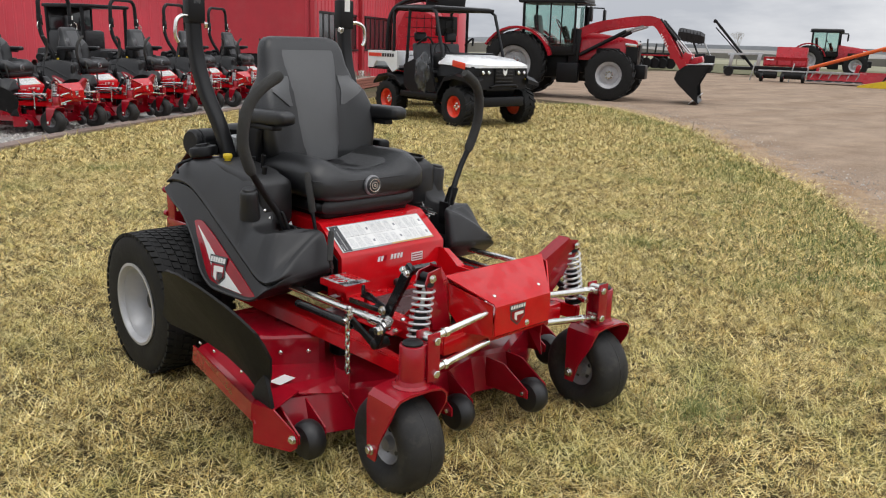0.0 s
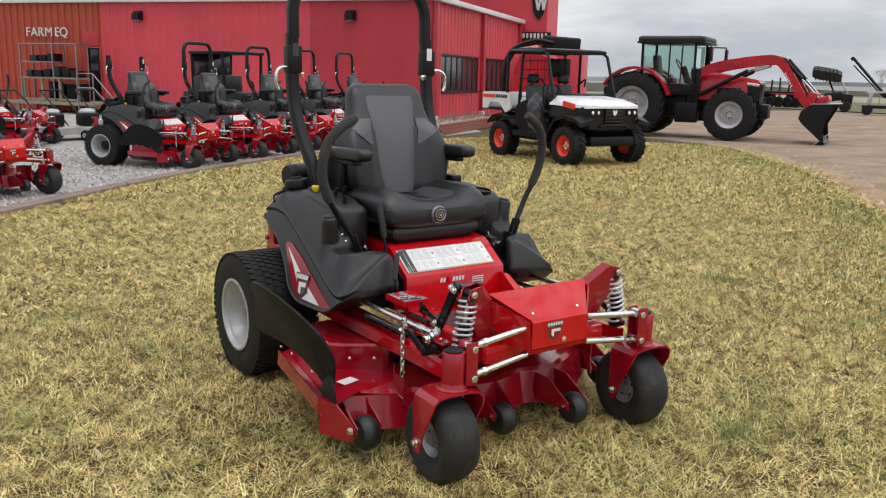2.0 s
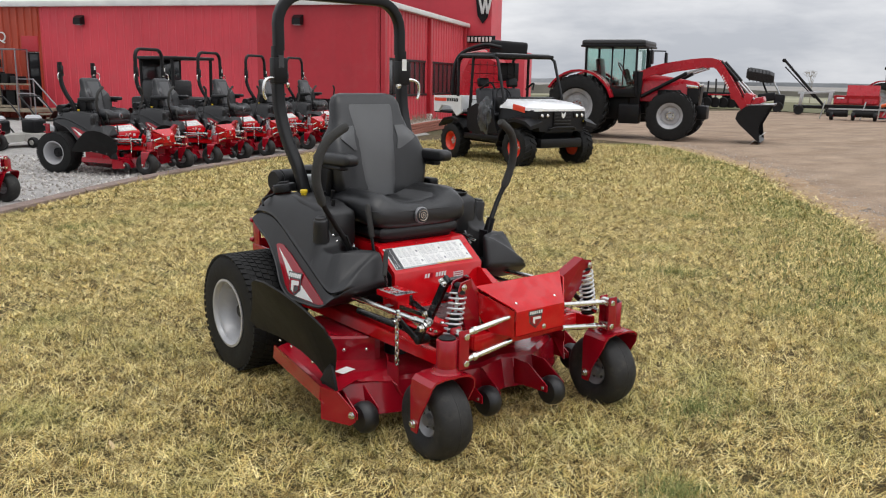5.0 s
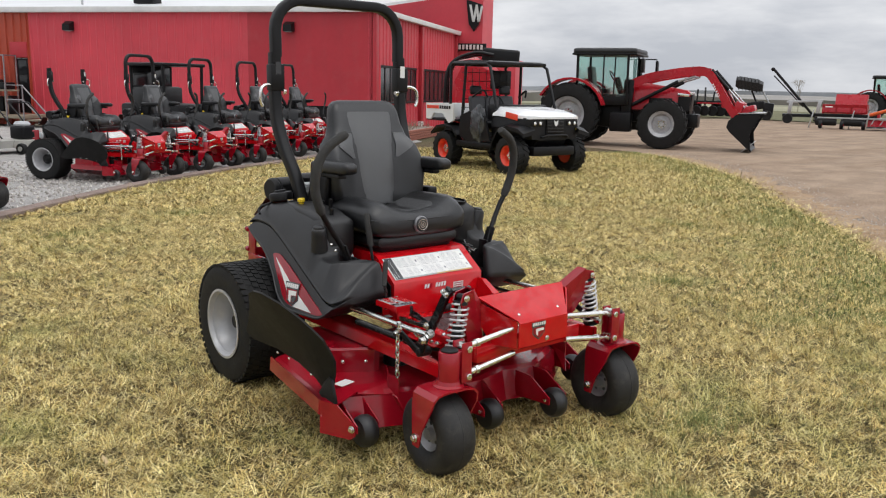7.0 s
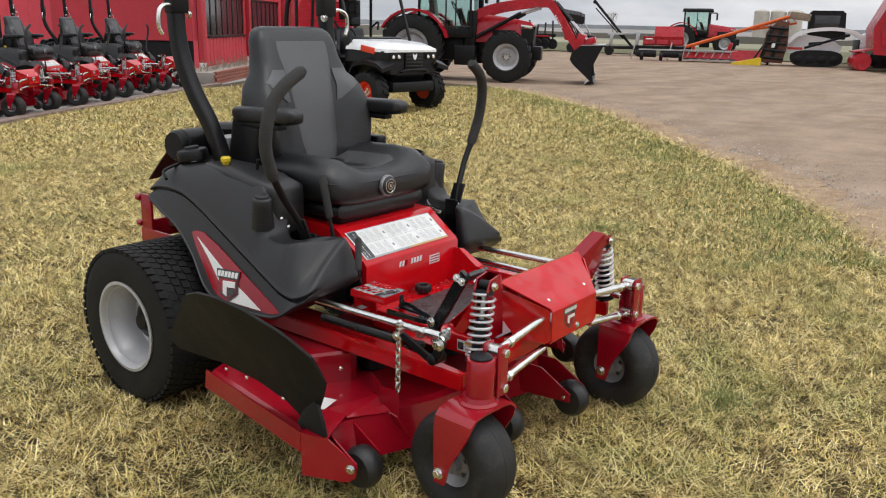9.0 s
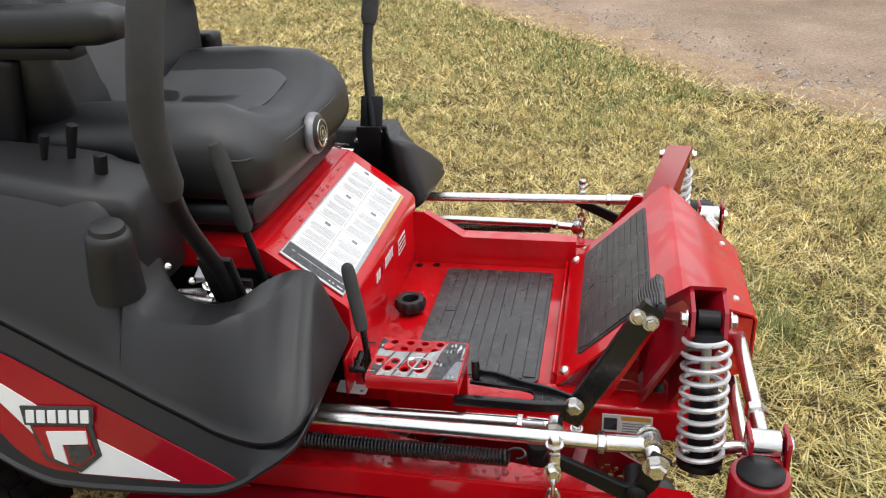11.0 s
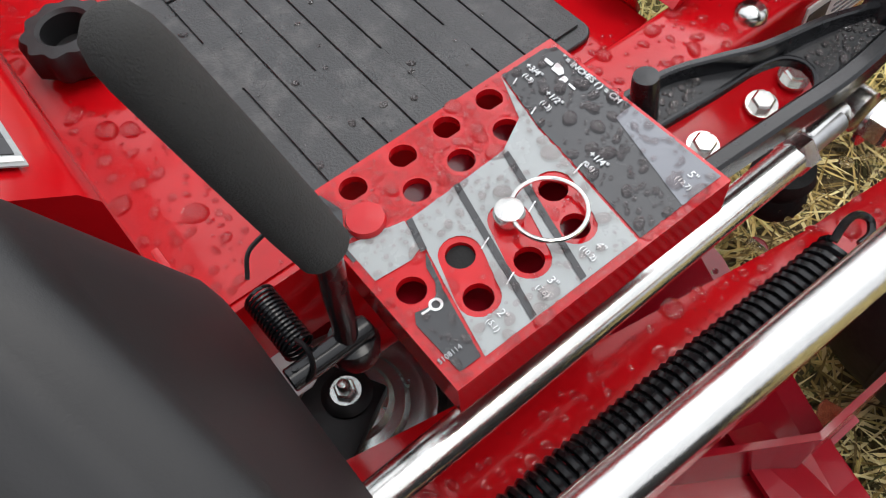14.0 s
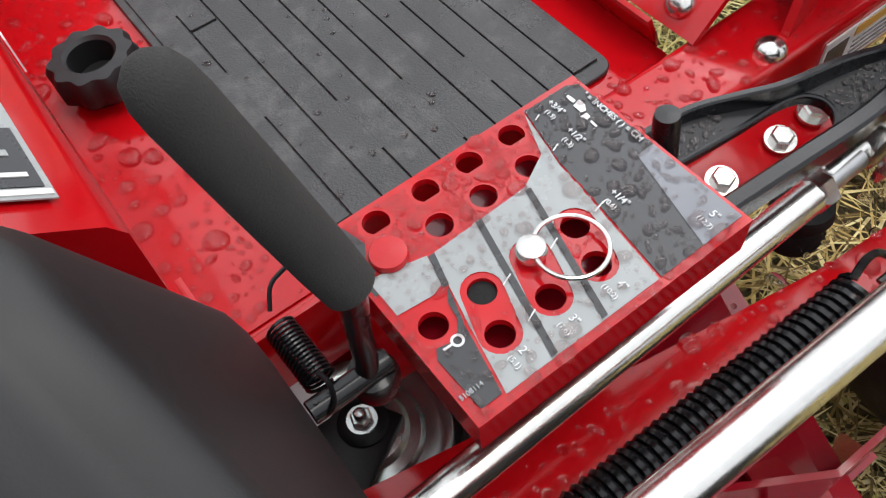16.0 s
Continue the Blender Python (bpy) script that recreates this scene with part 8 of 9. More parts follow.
# red covered machine on the turf's far side beyond the utility vehicle
tank = far_thing("covered_machine", "red round-bodied farm machine with black cover behind the utility vehicle", "machine", (9.85, 11.45), -42)
hull("red_shell", [[(x * k, y, 1.32 + (z - 1.32) * k) for x, z in ((-0.50, 0.62), (0.48, 0.62), (0.60, 1.0), (0.60, 1.55), (0.38, 1.90), (-0.05, 2.10), (-0.45, 2.02), (-0.62, 1.65), (-0.62, 1.0))] for y, k in ((-0.62, 0.80), (-0.52, 0.97), (-0.40, 1.0), (0.75, 1.0), (0.85, 0.9))], FAR_RED, tank, "glossy red moulded shell")
part("shell_label", plate(B(), [(-0.12, -0.06), (0.16, -0.10), (0.18, 0.02), (-0.10, 0.06)], 0.004, pose(0.15, -0.60, 1.72, 78, 0, 0), 0), WHITE_PAINT, tank)
part("black_cover", box(B(), (0.80, 1.3, 0.32), (0.46, 0.35, 2.12), (0, 4, 0), bevel=0.06, segs=3), BLACK, tank)
tube_part("belt_hoop", [(-0.66, -0.45, 0.6), (-0.70, -0.45, 1.4), (-0.58, -0.45, 1.95), (-0.10, -0.45, 2.18), (0.30, -0.45, 2.14)], 0.04, BLACK, tank, 5)
tube_part("belt_hoop", [(-0.66, 0.7, 0.6), (-0.70, 0.7, 1.4), (-0.58, 0.7, 1.95), (-0.10, 0.7, 2.18), (0.30, 0.7, 2.14)], 0.04, BLACK, tank, 5)
part("underbody", box(B(), (1.0, 1.5, 0.35), (0, 0.1, 0.52), bevel=0.05), BLACK, tank)
part("drawbar", box(B(), (0.12, 1.0, 0.12), (0, -1.0, 0.45), bevel=0.02), BLACK, tank)
for sd in (-1, 1):
    w = lug_tyre(tank, (sd * 0.62, 0.2, 0.36), 0.36, 0.24, 0.19, 14)
    dish_rim(w, (sd * 0.62, 0.2, 0.36), 0.19, 0.22, sd, RIM)

# implements along the far edge of the yard
imp = far_thing("seed_drill", "red seed drill with black rollers at the yard's edge", "implement", (34.6, 15.3), -70)
hull("hopper", [[(x, y, z) for y, z in ((-0.40, 0.66), (0.35, 0.66), (0.45, 1.06), (-0.48, 1.06))] for x in (-0.72, 1.05)], FAR_RED, imp, "red steel hopper")
for x in (-0.44, 0.15, 0.74):
    part("hopper_panel", box(B(), (0.52, 0.02, 0.28), (x, -0.455, 0.86), (-11, 0, 0), bevel=0.008), FAR_RED, imp)
hull("upper_box", [[(x, y, z) for y, z in ((-0.20, 1.06), (0.50, 1.06), (0.50, 1.46), (0.0, 1.50))] for x in (-0.25, 1.0)], FAR_RED, imp)
part("main_beam", box(B(), (2.2, 0.16, 0.14), (0, -0.35, 0.58), bevel=0.02), BLACK, imp)
part("label_strip", box(B(), (0.30, 0.01, 0.05), (-0.45, -0.475, 0.95), (-11, 0, 0), bevel=0), WHITE_PAINT, imp)
for xa, xb in ((-0.92, -0.08), (0.10, 1.02)):
    part("packer_roller", lathe(B(), [(0.04, xa), (0.14, xa)] + [(0.15 + 0.015 * (k % 2), xa + 0.04 + k * (xb - xa - 0.08) / 14) for k in range(15)] + [(0.14, xb), (0.04, xb)], (0, -0.62, 0.30), (1, 0, 0), 20), RUBBER, imp)
for x in (-0.70, 0.15, 1.0):
    part("gauge_wheel", lathe(B(), [(0.05, -0.06), (0.17, -0.07), (0.19, 0), (0.17, 0.07), (0.05, 0.06)], (x, -0.70, 0.19), (1, 0, 0), 18), BLACK, imp)
    part("wheel_hub", lathe(B(), [(0.0, -0.08), (0.07, -0.08), (0.07, 0.08), (0, 0.08)], (x, -0.70, 0.19), (1, 0, 0), 14), FAR_RED, imp)
part("tool_bar", box(B(), (1.9, 0.06, 0.06), (0.1, -0.70, 0.48), bevel=0.01), CABIN_GREY, imp)
for k in range(6):
    part("coulter_arm", box(B(), (0.05, 0.5, 0.06), (-1.0 + k * 0.4, -0.45, 0.45), (28, 0, 0), bevel=0.008), BLACK, imp)
for x in (-1.1, 0.5, 1.12):
    part("stand", box(B(), (0.05, 0.06, 0.80), (x, -0.66, 0.42), (0, 12, 0), bevel=0.008), STEEL, imp)
auger = far_thing("grain_auger", "black folding auger on a wheeled frame", "implement", (39.0, 19.3), -62, 0.87)
for dy in (-0.14, 0.14):
    part("auger_tube", rod(B(), (-1.85, dy, 3.10), (0.55, dy, 0.45), 0.075, n=12), BLACK, auger)
for k in range(7):
    t = k / 6
    x, z = -1.75 + 2.2 * t, 3.0 - 2.43 * t
    part("truss_bar", rod(B(), (x, -0.14, z), (x, 0.14, z), 0.03, n=8), BLACK, auger)
part("lift_brace", rod(B(), (-1.80, 0, 2.72), (-0.05, 0, 0.95), 0.035, n=8), BLACK, auger)
part("auger_head", lathe(B(), [(0.05, -0.2), (0.11, -0.16), (0.11, 0.16), (0.05, 0.2)], (-1.88, 0, 3.08), (0, 1, 0), 18), BLACK, auger)
part("auger_frame", box(B(), (2.3, 0.8, 0.18), (0.0, 0, 0.46), bevel=0.03), BLACK, auger)
part("auger_deck", box(B(), (1.95, 0.7, 0.12), (0.0, 0, 1.28), (0, -3, 0), bevel=0.02), CABIN_GREY, auger)
for x in (-0.85, 0.85):
    for sd in (-1, 1):
        part("auger_wheel", lathe(B(), [(0.08, -0.09), (0.24, -0.11), (0.28, 0), (0.24, 0.11), (0.08, 0.09)], (x, sd * 0.5, 0.28), (0, 1, 0), 20), RUBBER, auger)
        part("auger_leg", box(B(), (0.20, 0.09, 0.85), (x * 0.9, sd * 0.32, 0.88), (0, 6, 0), bevel=0.01), STEEL, auger)
cart = far_thing("raised_attachment", "dark ribbed loader attachment raised on a frame", "attachment", (41.1, 22.5), -62, 0.82)
hull("attachment_drum", [[(x, y, 2.25 - 0.16 * x - 0.14 + z * k) for y, z in ((-0.35, -0.35), (0.35, -0.30), (0.45, 0.25), (0.0, 0.48), (-0.42, 0.22))] for x, k in ((-2.15, 0.7), (-1.95, 1.0), (-0.75, 1.0), (-0.40, 0.75))], PLASTIC, cart)
for k in range(7):
    x = -2.0 + k * 0.23
    part("drum_rib", box(B(), (0.03, 0.95, 0.90), (x, 0, 2.12 - 0.16 * x), (0, -9, 0), bevel=0.02), BLACK, cart)
part("attachment_mast", rod(B(), (-1.1, 0, 1.95), (-0.55, 0, 0.75), 0.06, n=8), BLACK, cart)
part("attachment_link", rod(B(), (-0.45, 0.2, 2.05), (0.05, 0.2, 1.15), 0.05, n=8), STEEL, cart)
part("attachment_base", box(B(), (0.65, 0.8, 0.95), (0.05, 0, 0.68), (0, 5, 0), bevel=0.08), BLACK, cart)
part("attachment_cover", box(B(), (1.1, 0.8, 0.55), (-0.75, 0, 0.95), (0, -8, 0), bevel=0.10, segs=3), BLACK, cart)
for sd in (-1, 1):
    part("attachment_wheel", lathe(B(), [(0.1, -0.1), (0.30, -0.12), (0.34, 0), (0.30, 0.12), (0.1, 0.1)], (0.0, sd * 0.6, 0.34), (0, 1, 0), 20), RUBBER, cart)
    part("attachment_wheel", lathe(B(), [(0.1, -0.1), (0.30, -0.12), (0.34, 0), (0.30, 0.12), (0.1, 0.1)], (-1.2, sd * 0.6, 0.34), (0, 1, 0), 20), RUBBER, cart)
dark = far_thing("folded_tillage_tool", "dark folded tillage tool with tall wheels", "implement", (43.5, 27.8), -58)
part("tool_beam", box(B(), (2.8, 0.2, 0.2), (0, 0, 0.85), bevel=0.02), BLACK, dark)
for k in range(6):
    part("tool_upright", box(B(), (0.10, 0.25, 0.9 + 0.25 * (k % 3)), (-1.2 + k * 0.48, 0.05 * (k % 2), 1.05), (0, 6 - 4 * (k % 3), 0), bevel=0.02), BLACK if k % 2 else PLASTIC, dark)
    part("tool_disc", lathe(B(), [(0.02, -0.02), (0.30, -0.03), (0.33, 0.02), (0.02, 0.04)], (-1.2 + k * 0.48, -0.3, 0.33), (0.3, 1, 0), 18), BLACK, dark)
for x in (-0.9, 0.6):
    part("tool_wheel", lathe(B(), [(0.1, -0.12), (0.45, -0.15), (0.50, 0), (0.45, 0.15), (0.1, 0.12)], (x, 0.5, 0.50), (0, 1, 0), 22), RUBBER, dark)
part("tool_stripe", box(B(), (1.8, 0.03, 0.08), (0.2, -0.12, 0.80), bevel=0.01), FAR_RED, dark)
mowr = far_thing("disc_mower", "low red disc mower with black skirts and steel braces", "implement", (35.3, 12.7), -77)
hull("mower_bed", [[(x, y, z) for y, z in ((-0.5, 0.12), (0.5, 0.12), (0.45, 0.34), (-0.40, 0.42))] for x in (-1.5, 0.75)], FAR_RED, mowr)
hull("gear_cover", [[(x, y, z) for y, z in ((-0.6, 0.10), (0.5, 0.10), (0.45, 0.52), (-0.45, 0.56))] for x in (0.55, 1.75)], FAR_RED, mowr)
part("mower_skirt", box(B(), (0.42, 0.9, 0.34), (1.92, 0, 0.24), (0, 14, 0), bevel=0.04), BLACK, mowr)
part("mower_bar", box(B(), (2.4, 0.10, 0.08), (-0.4, -0.42, 0.48), bevel=0.02), CABIN_GREY, mowr)
part("cutter_bar", box(B(), (2.2, 0.20, 0.06), (-0.4, -0.62, 0.10), bevel=0.02), STEEL, mowr)
for k in range(6):
    part("mower_disc", lathe(B(), [(0.02, 0.03), (0.16, 0.02), (0.18, 0), (0.16, -0.02)], (-1.35 + k * 0.38, -0.60, 0.14), (0, 0, 1), 16), BLACK, mowr)
    part("mower_brace", rod(B(), (-1.4 + k * 0.36, -0.45, 0.16), (-1.25 + k * 0.36, -0.42, 0.50), 0.025, n=8), STEEL, mowr)
part("mower_mast", box(B(), (0.16, 0.2, 0.5), (0.35, 0.1, 0.60), (0, 15, 0), bevel=0.03), FAR_RED, mowr)
part("mower_mast", box(B(), (0.12, 0.2, 0.35), (-1.2, 0.1, 0.50), bevel=0.03), FAR_RED, mowr)
conv = far_thing("bale_conveyor", "long orange conveyor arm leaning over the implements", "conveyor", (34.3, 12.0), -83)
p0, p1 = Vector((-1.8, 0, 0.66)), Vector((2.55, 0, 2.05))
for dy, dz in ((-0.12, 0), (0.12, 0)):
    part("conveyor_beam", rod(B(), p0 + Vector((0, dy, dz)), p1 + Vector((0, dy, dz)), 0.065, n=10), ORANGE, conv)
part("truss_chord", rod(B(), p0.lerp(p1, 0.62) + Vector((0, 0, -0.08)), p1 + Vector((0.1, 0, -0.32)), 0.045, n=8), ORANGE, conv)
for k in range(8):
    t = 0.60 + 0.052 * k
    q = p0.lerp(p1, t)
    part("truss_web", rod(B(), q, p0.lerp(p1, t + 0.045) + Vector((0, 0, -0.10 - 0.026 * k)), 0.02, n=6), ORANGE, conv)
for k in range(14):
    q = p0.lerp(p1, (k + 0.5) / 14)
    part("conveyor_slat", box(B(), (0.05, 0.30, 0.05), q, (0, -17, 0), bevel=0.008), ORANGE, conv)
part("conveyor_head", box(B(), (0.75, 0.5, 0.30), (2.75, 0, 2.00), (0, 8, 0), bevel=0.05), EARTH, conv)
part("support_leg", rod(B(), (1.0, -0.3, 0.0), (2.0, 0, 1.78), 0.035, n=8), BLACK, conv)
part("support_leg", rod(B(), (1.6, 0.3, 0.0), (2.0, 0, 1.78), 0.035, n=8), BLACK, conv)
rusty = far_thing("feeder_head", "rusty brown and black intake head standing upright", "implement", (34.6, 10.15), -74)
RUST = material("rusty_brown", (0.11, 0.045, 0.028), 0.7, vary=0.4, scale=4, grain=30, bump=0.3, dirt=(0.05, 0.03, 0.02), dirt_amount=0.6)
hull("intake_body", [[(x + 0.12 * (z - 0.9), y, z) for x, z in ((-0.50, 0.15), (0.45, 0.10), (0.50, 0.9), (0.35, 1.75), (-0.05, 1.85), (-0.42, 1.35))] for y in (-0.4, 0.4)], RUST, rusty)
for k in range(5):
    part("intake_roller", rod(B(), (-0.42 + 0.03 * k, -0.46, 0.35 + k * 0.30), (0.40 + 0.02 * k, -0.46, 0.28 + k * 0.30), 0.055, n=10), BLACK, rusty)
for x in (-0.30, 0.10):
    part("intake_belt", box(B(), (0.16, 0.05, 1.3), (x, -0.45, 0.95), (0, 14, 0), bevel=0.02), BLACK, rusty)
part("pale_tag", box(B(), (0.13, 0.01, 0.18), (-0.05, -0.53, 0.82), (0, 10, 0), bevel=0), WHITE_PAINT, rusty)
shoe = far_thing("yellow_trough", "yellow wedge-shaped feed trough on the ground", "trough", (33.9, 11.0), -74)
hull("trough_body", [[(x, y, z) for x, z in ((-0.65, 0.0), (0.55, 0.0), (0.55, 0.30), (0.40, 0.30), (-0.60, 0.07))] for y in (-0.3, 0.3)], YELLOW, shoe)
bins = far_thing("grain_bin", "pale corrugated grain bin far behind the yard", "grain bin", (108, 33), 0)
BINSTEEL = material("pale_bin_steel", (0.46, 0.42, 0.37), 0.6, vary=0.15, scale=0.6, grain=4)
for k in range(3):
    part("bin_shell", lathe(B(), [(0.92, 0), (0.92, 3.7), (0.80, 3.82), (0.2, 3.95), (0, 3.95)], Vector((0.6 * (k - 1), -1.85 * (k - 1), 0)), (0, 0, 1), 24), BINSTEEL, bins)


def build_skid():
    """Side view along local x, nose to +x."""
    k = thing("skid_loader", "white compact track loader with black glazed cab", "skid loader", (0, 0, 0), "skid loaders")
    for sd in (-1, 1):
        track = [(1.05 + 1.0 * math.copysign(abs(math.cos(t)) ** 0.55, math.cos(t)), 0.34 + 0.33 * math.copysign(abs(math.sin(t)) ** 0.8, math.sin(t))) for t in np.linspace(0, 2 * math.pi, 28, endpoint=False)]
        hull("track", [[(x, sd * y, z) for x, z in track] for y in (0.52, 0.86)], RUBBER, k)
        for x in (0.35, 0.80, 1.25, 1.72):
            part("track_roller", lathe(B(), [(0.04, 0.0), (0.15, 0.0), (0.17, 0.03), (0.10, 0.05), (0.0, 0.05)], (x, sd * 0.85, 0.30), (0, sd, 0), 18), BLACK, k)
        arm = [(-0.10, 0.95, 0.16), (0.25, 1.30, 0.15), (0.9, 1.48, 0.12), (1.7, 1.52, 0.11), (2.35, 1.40, 0.11), (2.75, 1.10, 0.10), (2.95, 0.55, 0.09), (3.0, 0.30, 0.08)]
        part("lift_arm", sweep(B(), smooth_path([(x, sd * 0.78, z) for x, z, _ in arm], 4), 0, section=[(0.07, 0.12), (-0.07, 0.12), (-0.07, -0.12), (0.07, -0.12)], up=(0, 1, 0)), WHITE_PAINT, k, "white curved lift arm")
        part("arm_cylinder", rod(B(), (0.55, sd * 0.80, 0.75), (2.2, sd * 0.80, 1.30), 0.05, n=10), BLACK, k)
        part("nose_post", box(B(), (0.14, 0.10, 0.75), (2.92, sd * 0.70, 0.50), (0, -6, 0), bevel=0.03), BLACK, k)
    hull("body", [[(x, y, z) for x, z in ((-0.15, 0.55), (1.9, 0.45), (2.0, 0.80), (1.5, 1.15), (0.6, 1.28), (-0.05, 1.18), (-0.20, 0.9))] for y in (-0.5, 0.5)], WHITE_PAINT, k, "white engine cover")
    part("engine_vent", box(B(), (0.5, 1.03, 0.16), (0.95, 0, 0.92), (0, -6, 0), bevel=0.03), BLACK, k)
    cab = hull("cab_frame", [[(x, y, z) for x, z in ((0.62, 1.22), (2.05, 1.10), (1.98, 2.15), (1.85, 2.25), (0.70, 2.25), (0.58, 2.10))] for y in (-0.48, 0.48)], BLACK, k, "black cab with dark glass")
    for sd in (-1, 1):
        part("cab_pane", box(B(), (0.95, 0.015, 0.62), (1.30, sd * 0.487, 1.75), bevel=0.004), WINDOW_GLASS, cab)
    part("quick_hitch", box(B(), (0.10, 1.4, 0.55), (3.06, 0, 0.38), (0, -8, 0), bevel=0.03), BLACK, k)
    part("rear_door", box(B(), (0.06, 0.95, 0.6), (-0.22, 0, 0.82), bevel=0.02), BLACK, k)
    part("side_flash", box(B(), (0.60, 1.012, 0.10), (0.2, 0, 0.72), bevel=0.01), ORANGE_RED, k)
    return k


skid = build_skid()
skid.matrix_world = pose(35.3, 9.75, 0, 0, 0, -73)
copy_thing(skid, pose(36.9, 7.3, 0, 0, 0, -64))
baler = far_thing("round_baler", "large red round baler with pale stripes and small wheels", "baler", (34.0, 6.35), -70)
hull("baler_body", [[(x, y, z) for x, z in ((0.0, 0.62), (-0.12, 1.55), (0.45, 2.85), (1.4, 3.15), (3.2, 3.05), (3.7, 2.1), (3.4, 0.75), (1.2, 0.55))] for y in (-1.0, 1.0)], FAR_RED, baler, "red steel body with pale stripes")
hull("side_shield", [[(x, y, z) for x, z in ((0.25, 0.95), (0.15, 1.5), (0.60, 2.5), (1.6, 2.6), (1.7, 1.0))] for y in (-1.05, -1.0)], FAR_RED, baler)
for k in range(3):
    part("body_stripe", box(B(), (1.2, 0.01, 0.035), (1.0, -1.062, 1.45 + k * 0.09), (0, -4, 0), bevel=0), WHITE_PAINT, baler)
part("body_badge", lathe(B(), [(0.13, 0), (0.16, 0.01), (0.16, 0.02), (0.12, 0.02)], (0.62, -1.05, 1.12), (0, -1, 0), 20), WHITE_PAINT, baler)
part("side_lamp", box(B(), (0.24, 0.04, 0.24), (1.9, -1.02, 2.05), bevel=0.02), ORANGE, baler)
part("pickup", lathe(B(), [(0.05, -0.8), (0.32, -0.8), (0.34, -0.7), (0.34, 0.7), (0.32, 0.8), (0.05, 0.8)], (-0.35, -0.2, 0.34), (0, 1, 0), 22), FAR_RED, baler)
part("pickup_shield", box(B(), (0.75, 1.6, 0.05), (-0.30, -0.2, 0.76), (0, -10, 0), bevel=0.02), FAR_RED, baler)
for sd in (-1, 1):
    part("gauge_wheel", lathe(B(), [(0.04, -0.06), (0.20, -0.07), (0.23, 0), (0.20, 0.07), (0.04, 0.06)], (-0.30, sd * 0.95, 0.23), (0, 1, 0), 20), FAR_RED, baler)
    wh = part("baler_tyre", lathe(B(), [(0.20, -0.14), (0.30, -0.16), (0.36, -0.10), (0.37, 0.0), (0.36, 0.10), (0.30, 0.16), (0.20, 0.14)], (2.1, sd * 1.05, 0.37), (0, 1, 0), 26, False), RUBBER, baler)
    part("baler_rim", lathe(B(), [(0.02, 0.05), (0.09, 0.06), (0.12, 0.02), (0.19, 0.08), (0.215, 0.13), (0.20, -0.1), (0.02, -0.1)], (2.1, sd * 1.05, 0.37), (0, sd, 0), 26), RIM, wh)
part("axle", rod(B(), (2.1, -1.0, 0.37), (2.1, 1.0, 0.37), 0.06, n=10), BLACK, baler)

# open-sided black buggy parked between the mowers and the wall
buggy = far_thing("canopy_buggy", "black utility buggy with a dark canopy against the red wall", "buggy", (4.45, 15.3), 22)
part("buggy_body", box(B(), (1.05, 1.7, 0.5), (0, 0, 0.75), bevel=0.08), BLACK, buggy)
part("buggy_canopy", box(B(), (1.20, 1.05, 0.07), (0, 0, 1.80), bevel=0.03), BLACK, buggy)
for s in (-1, 1):
    for y in (-0.75, 0.75):
        tube_part("canopy_post", [(s * 0.52, y * 0.62, 0.9), (s * 0.54, y * 0.62, 1.80)], 0.035, BLACK, buggy)
        w = lug_tyre(buggy, (s * 0.46, y * 0.85, 0.31), 0.31, 0.22, 0.16, 14)
        dish_rim(w, (s * 0.46, y * 0.85, 0.31), 0.16, 0.2, s, RIM)
part("buggy_back", box(B(), (1.02, 0.06, 0.85), (0, 0.47, 1.36), bevel=0.02), WINDOW_GLASS, buggy)
part("buggy_seat", box(B(), (1.1, 0.4, 0.5), (0, 0.3, 1.1), bevel=0.08), VINYL, buggy)



def build_walk_mower():
    w = thing("walk_behind_mower", "pale dusty walk-behind mower parked by the wall", "mower", (0, 0, 0), "walk-behind mowers")
    hull("mower_deck", [[(x, y, z) for x, z in ((-hx, 0.12), (hx, 0.12), (hx * 0.9, 0.26), (-hx * 0.9, 0.26))] for y, hx in ((-0.35, 0.30), (-0.25, 0.42), (0.30, 0.44), (0.42, 0.34))], CONCRETE, w)
    part("engine", box(B(), (0.32, 0.36, 0.26), (0, 0.05, 0.40), bevel=0.05, segs=3), BLACK, w)
    part("engine_cover", lathe(B(), [(0.15, 0), (0.16, 0.03), (0.12, 0.08), (0, 0.09)], (0, 0.05, 0.53), (0, 0, 1), 20), CABIN_GREY, w)
    for sd in (-1, 1):
        tube_part("handle_tube", [(sd * 0.22, 0.35, 0.25), (sd * 0.24, 0.85, 0.75), (sd * 0.24, 1.10, 0.95)], 0.016, BLACK, w)
        for y, r in ((-0.38, 0.11), (0.42, 0.17)):
            wh = part("mower_tyre", lathe(B(), [(r * 0.5, -0.04), (r * 0.9, -0.05), (r, 0), (r * 0.9, 0.05), (r * 0.5, 0.04)], (sd * 0.44, y, r), (1, 0, 0), 20), RUBBER, w)
            part("mower_hub", rod(B(), (sd * 0.40, y, r), (sd * 0.50, y, r), r * 0.45, n=14), CONCRETE, wh)
    tube_part("handle_bar", [(-0.24, 1.10, 0.95), (0.24, 1.10, 0.95)], 0.016, BLACK, w)
    return w


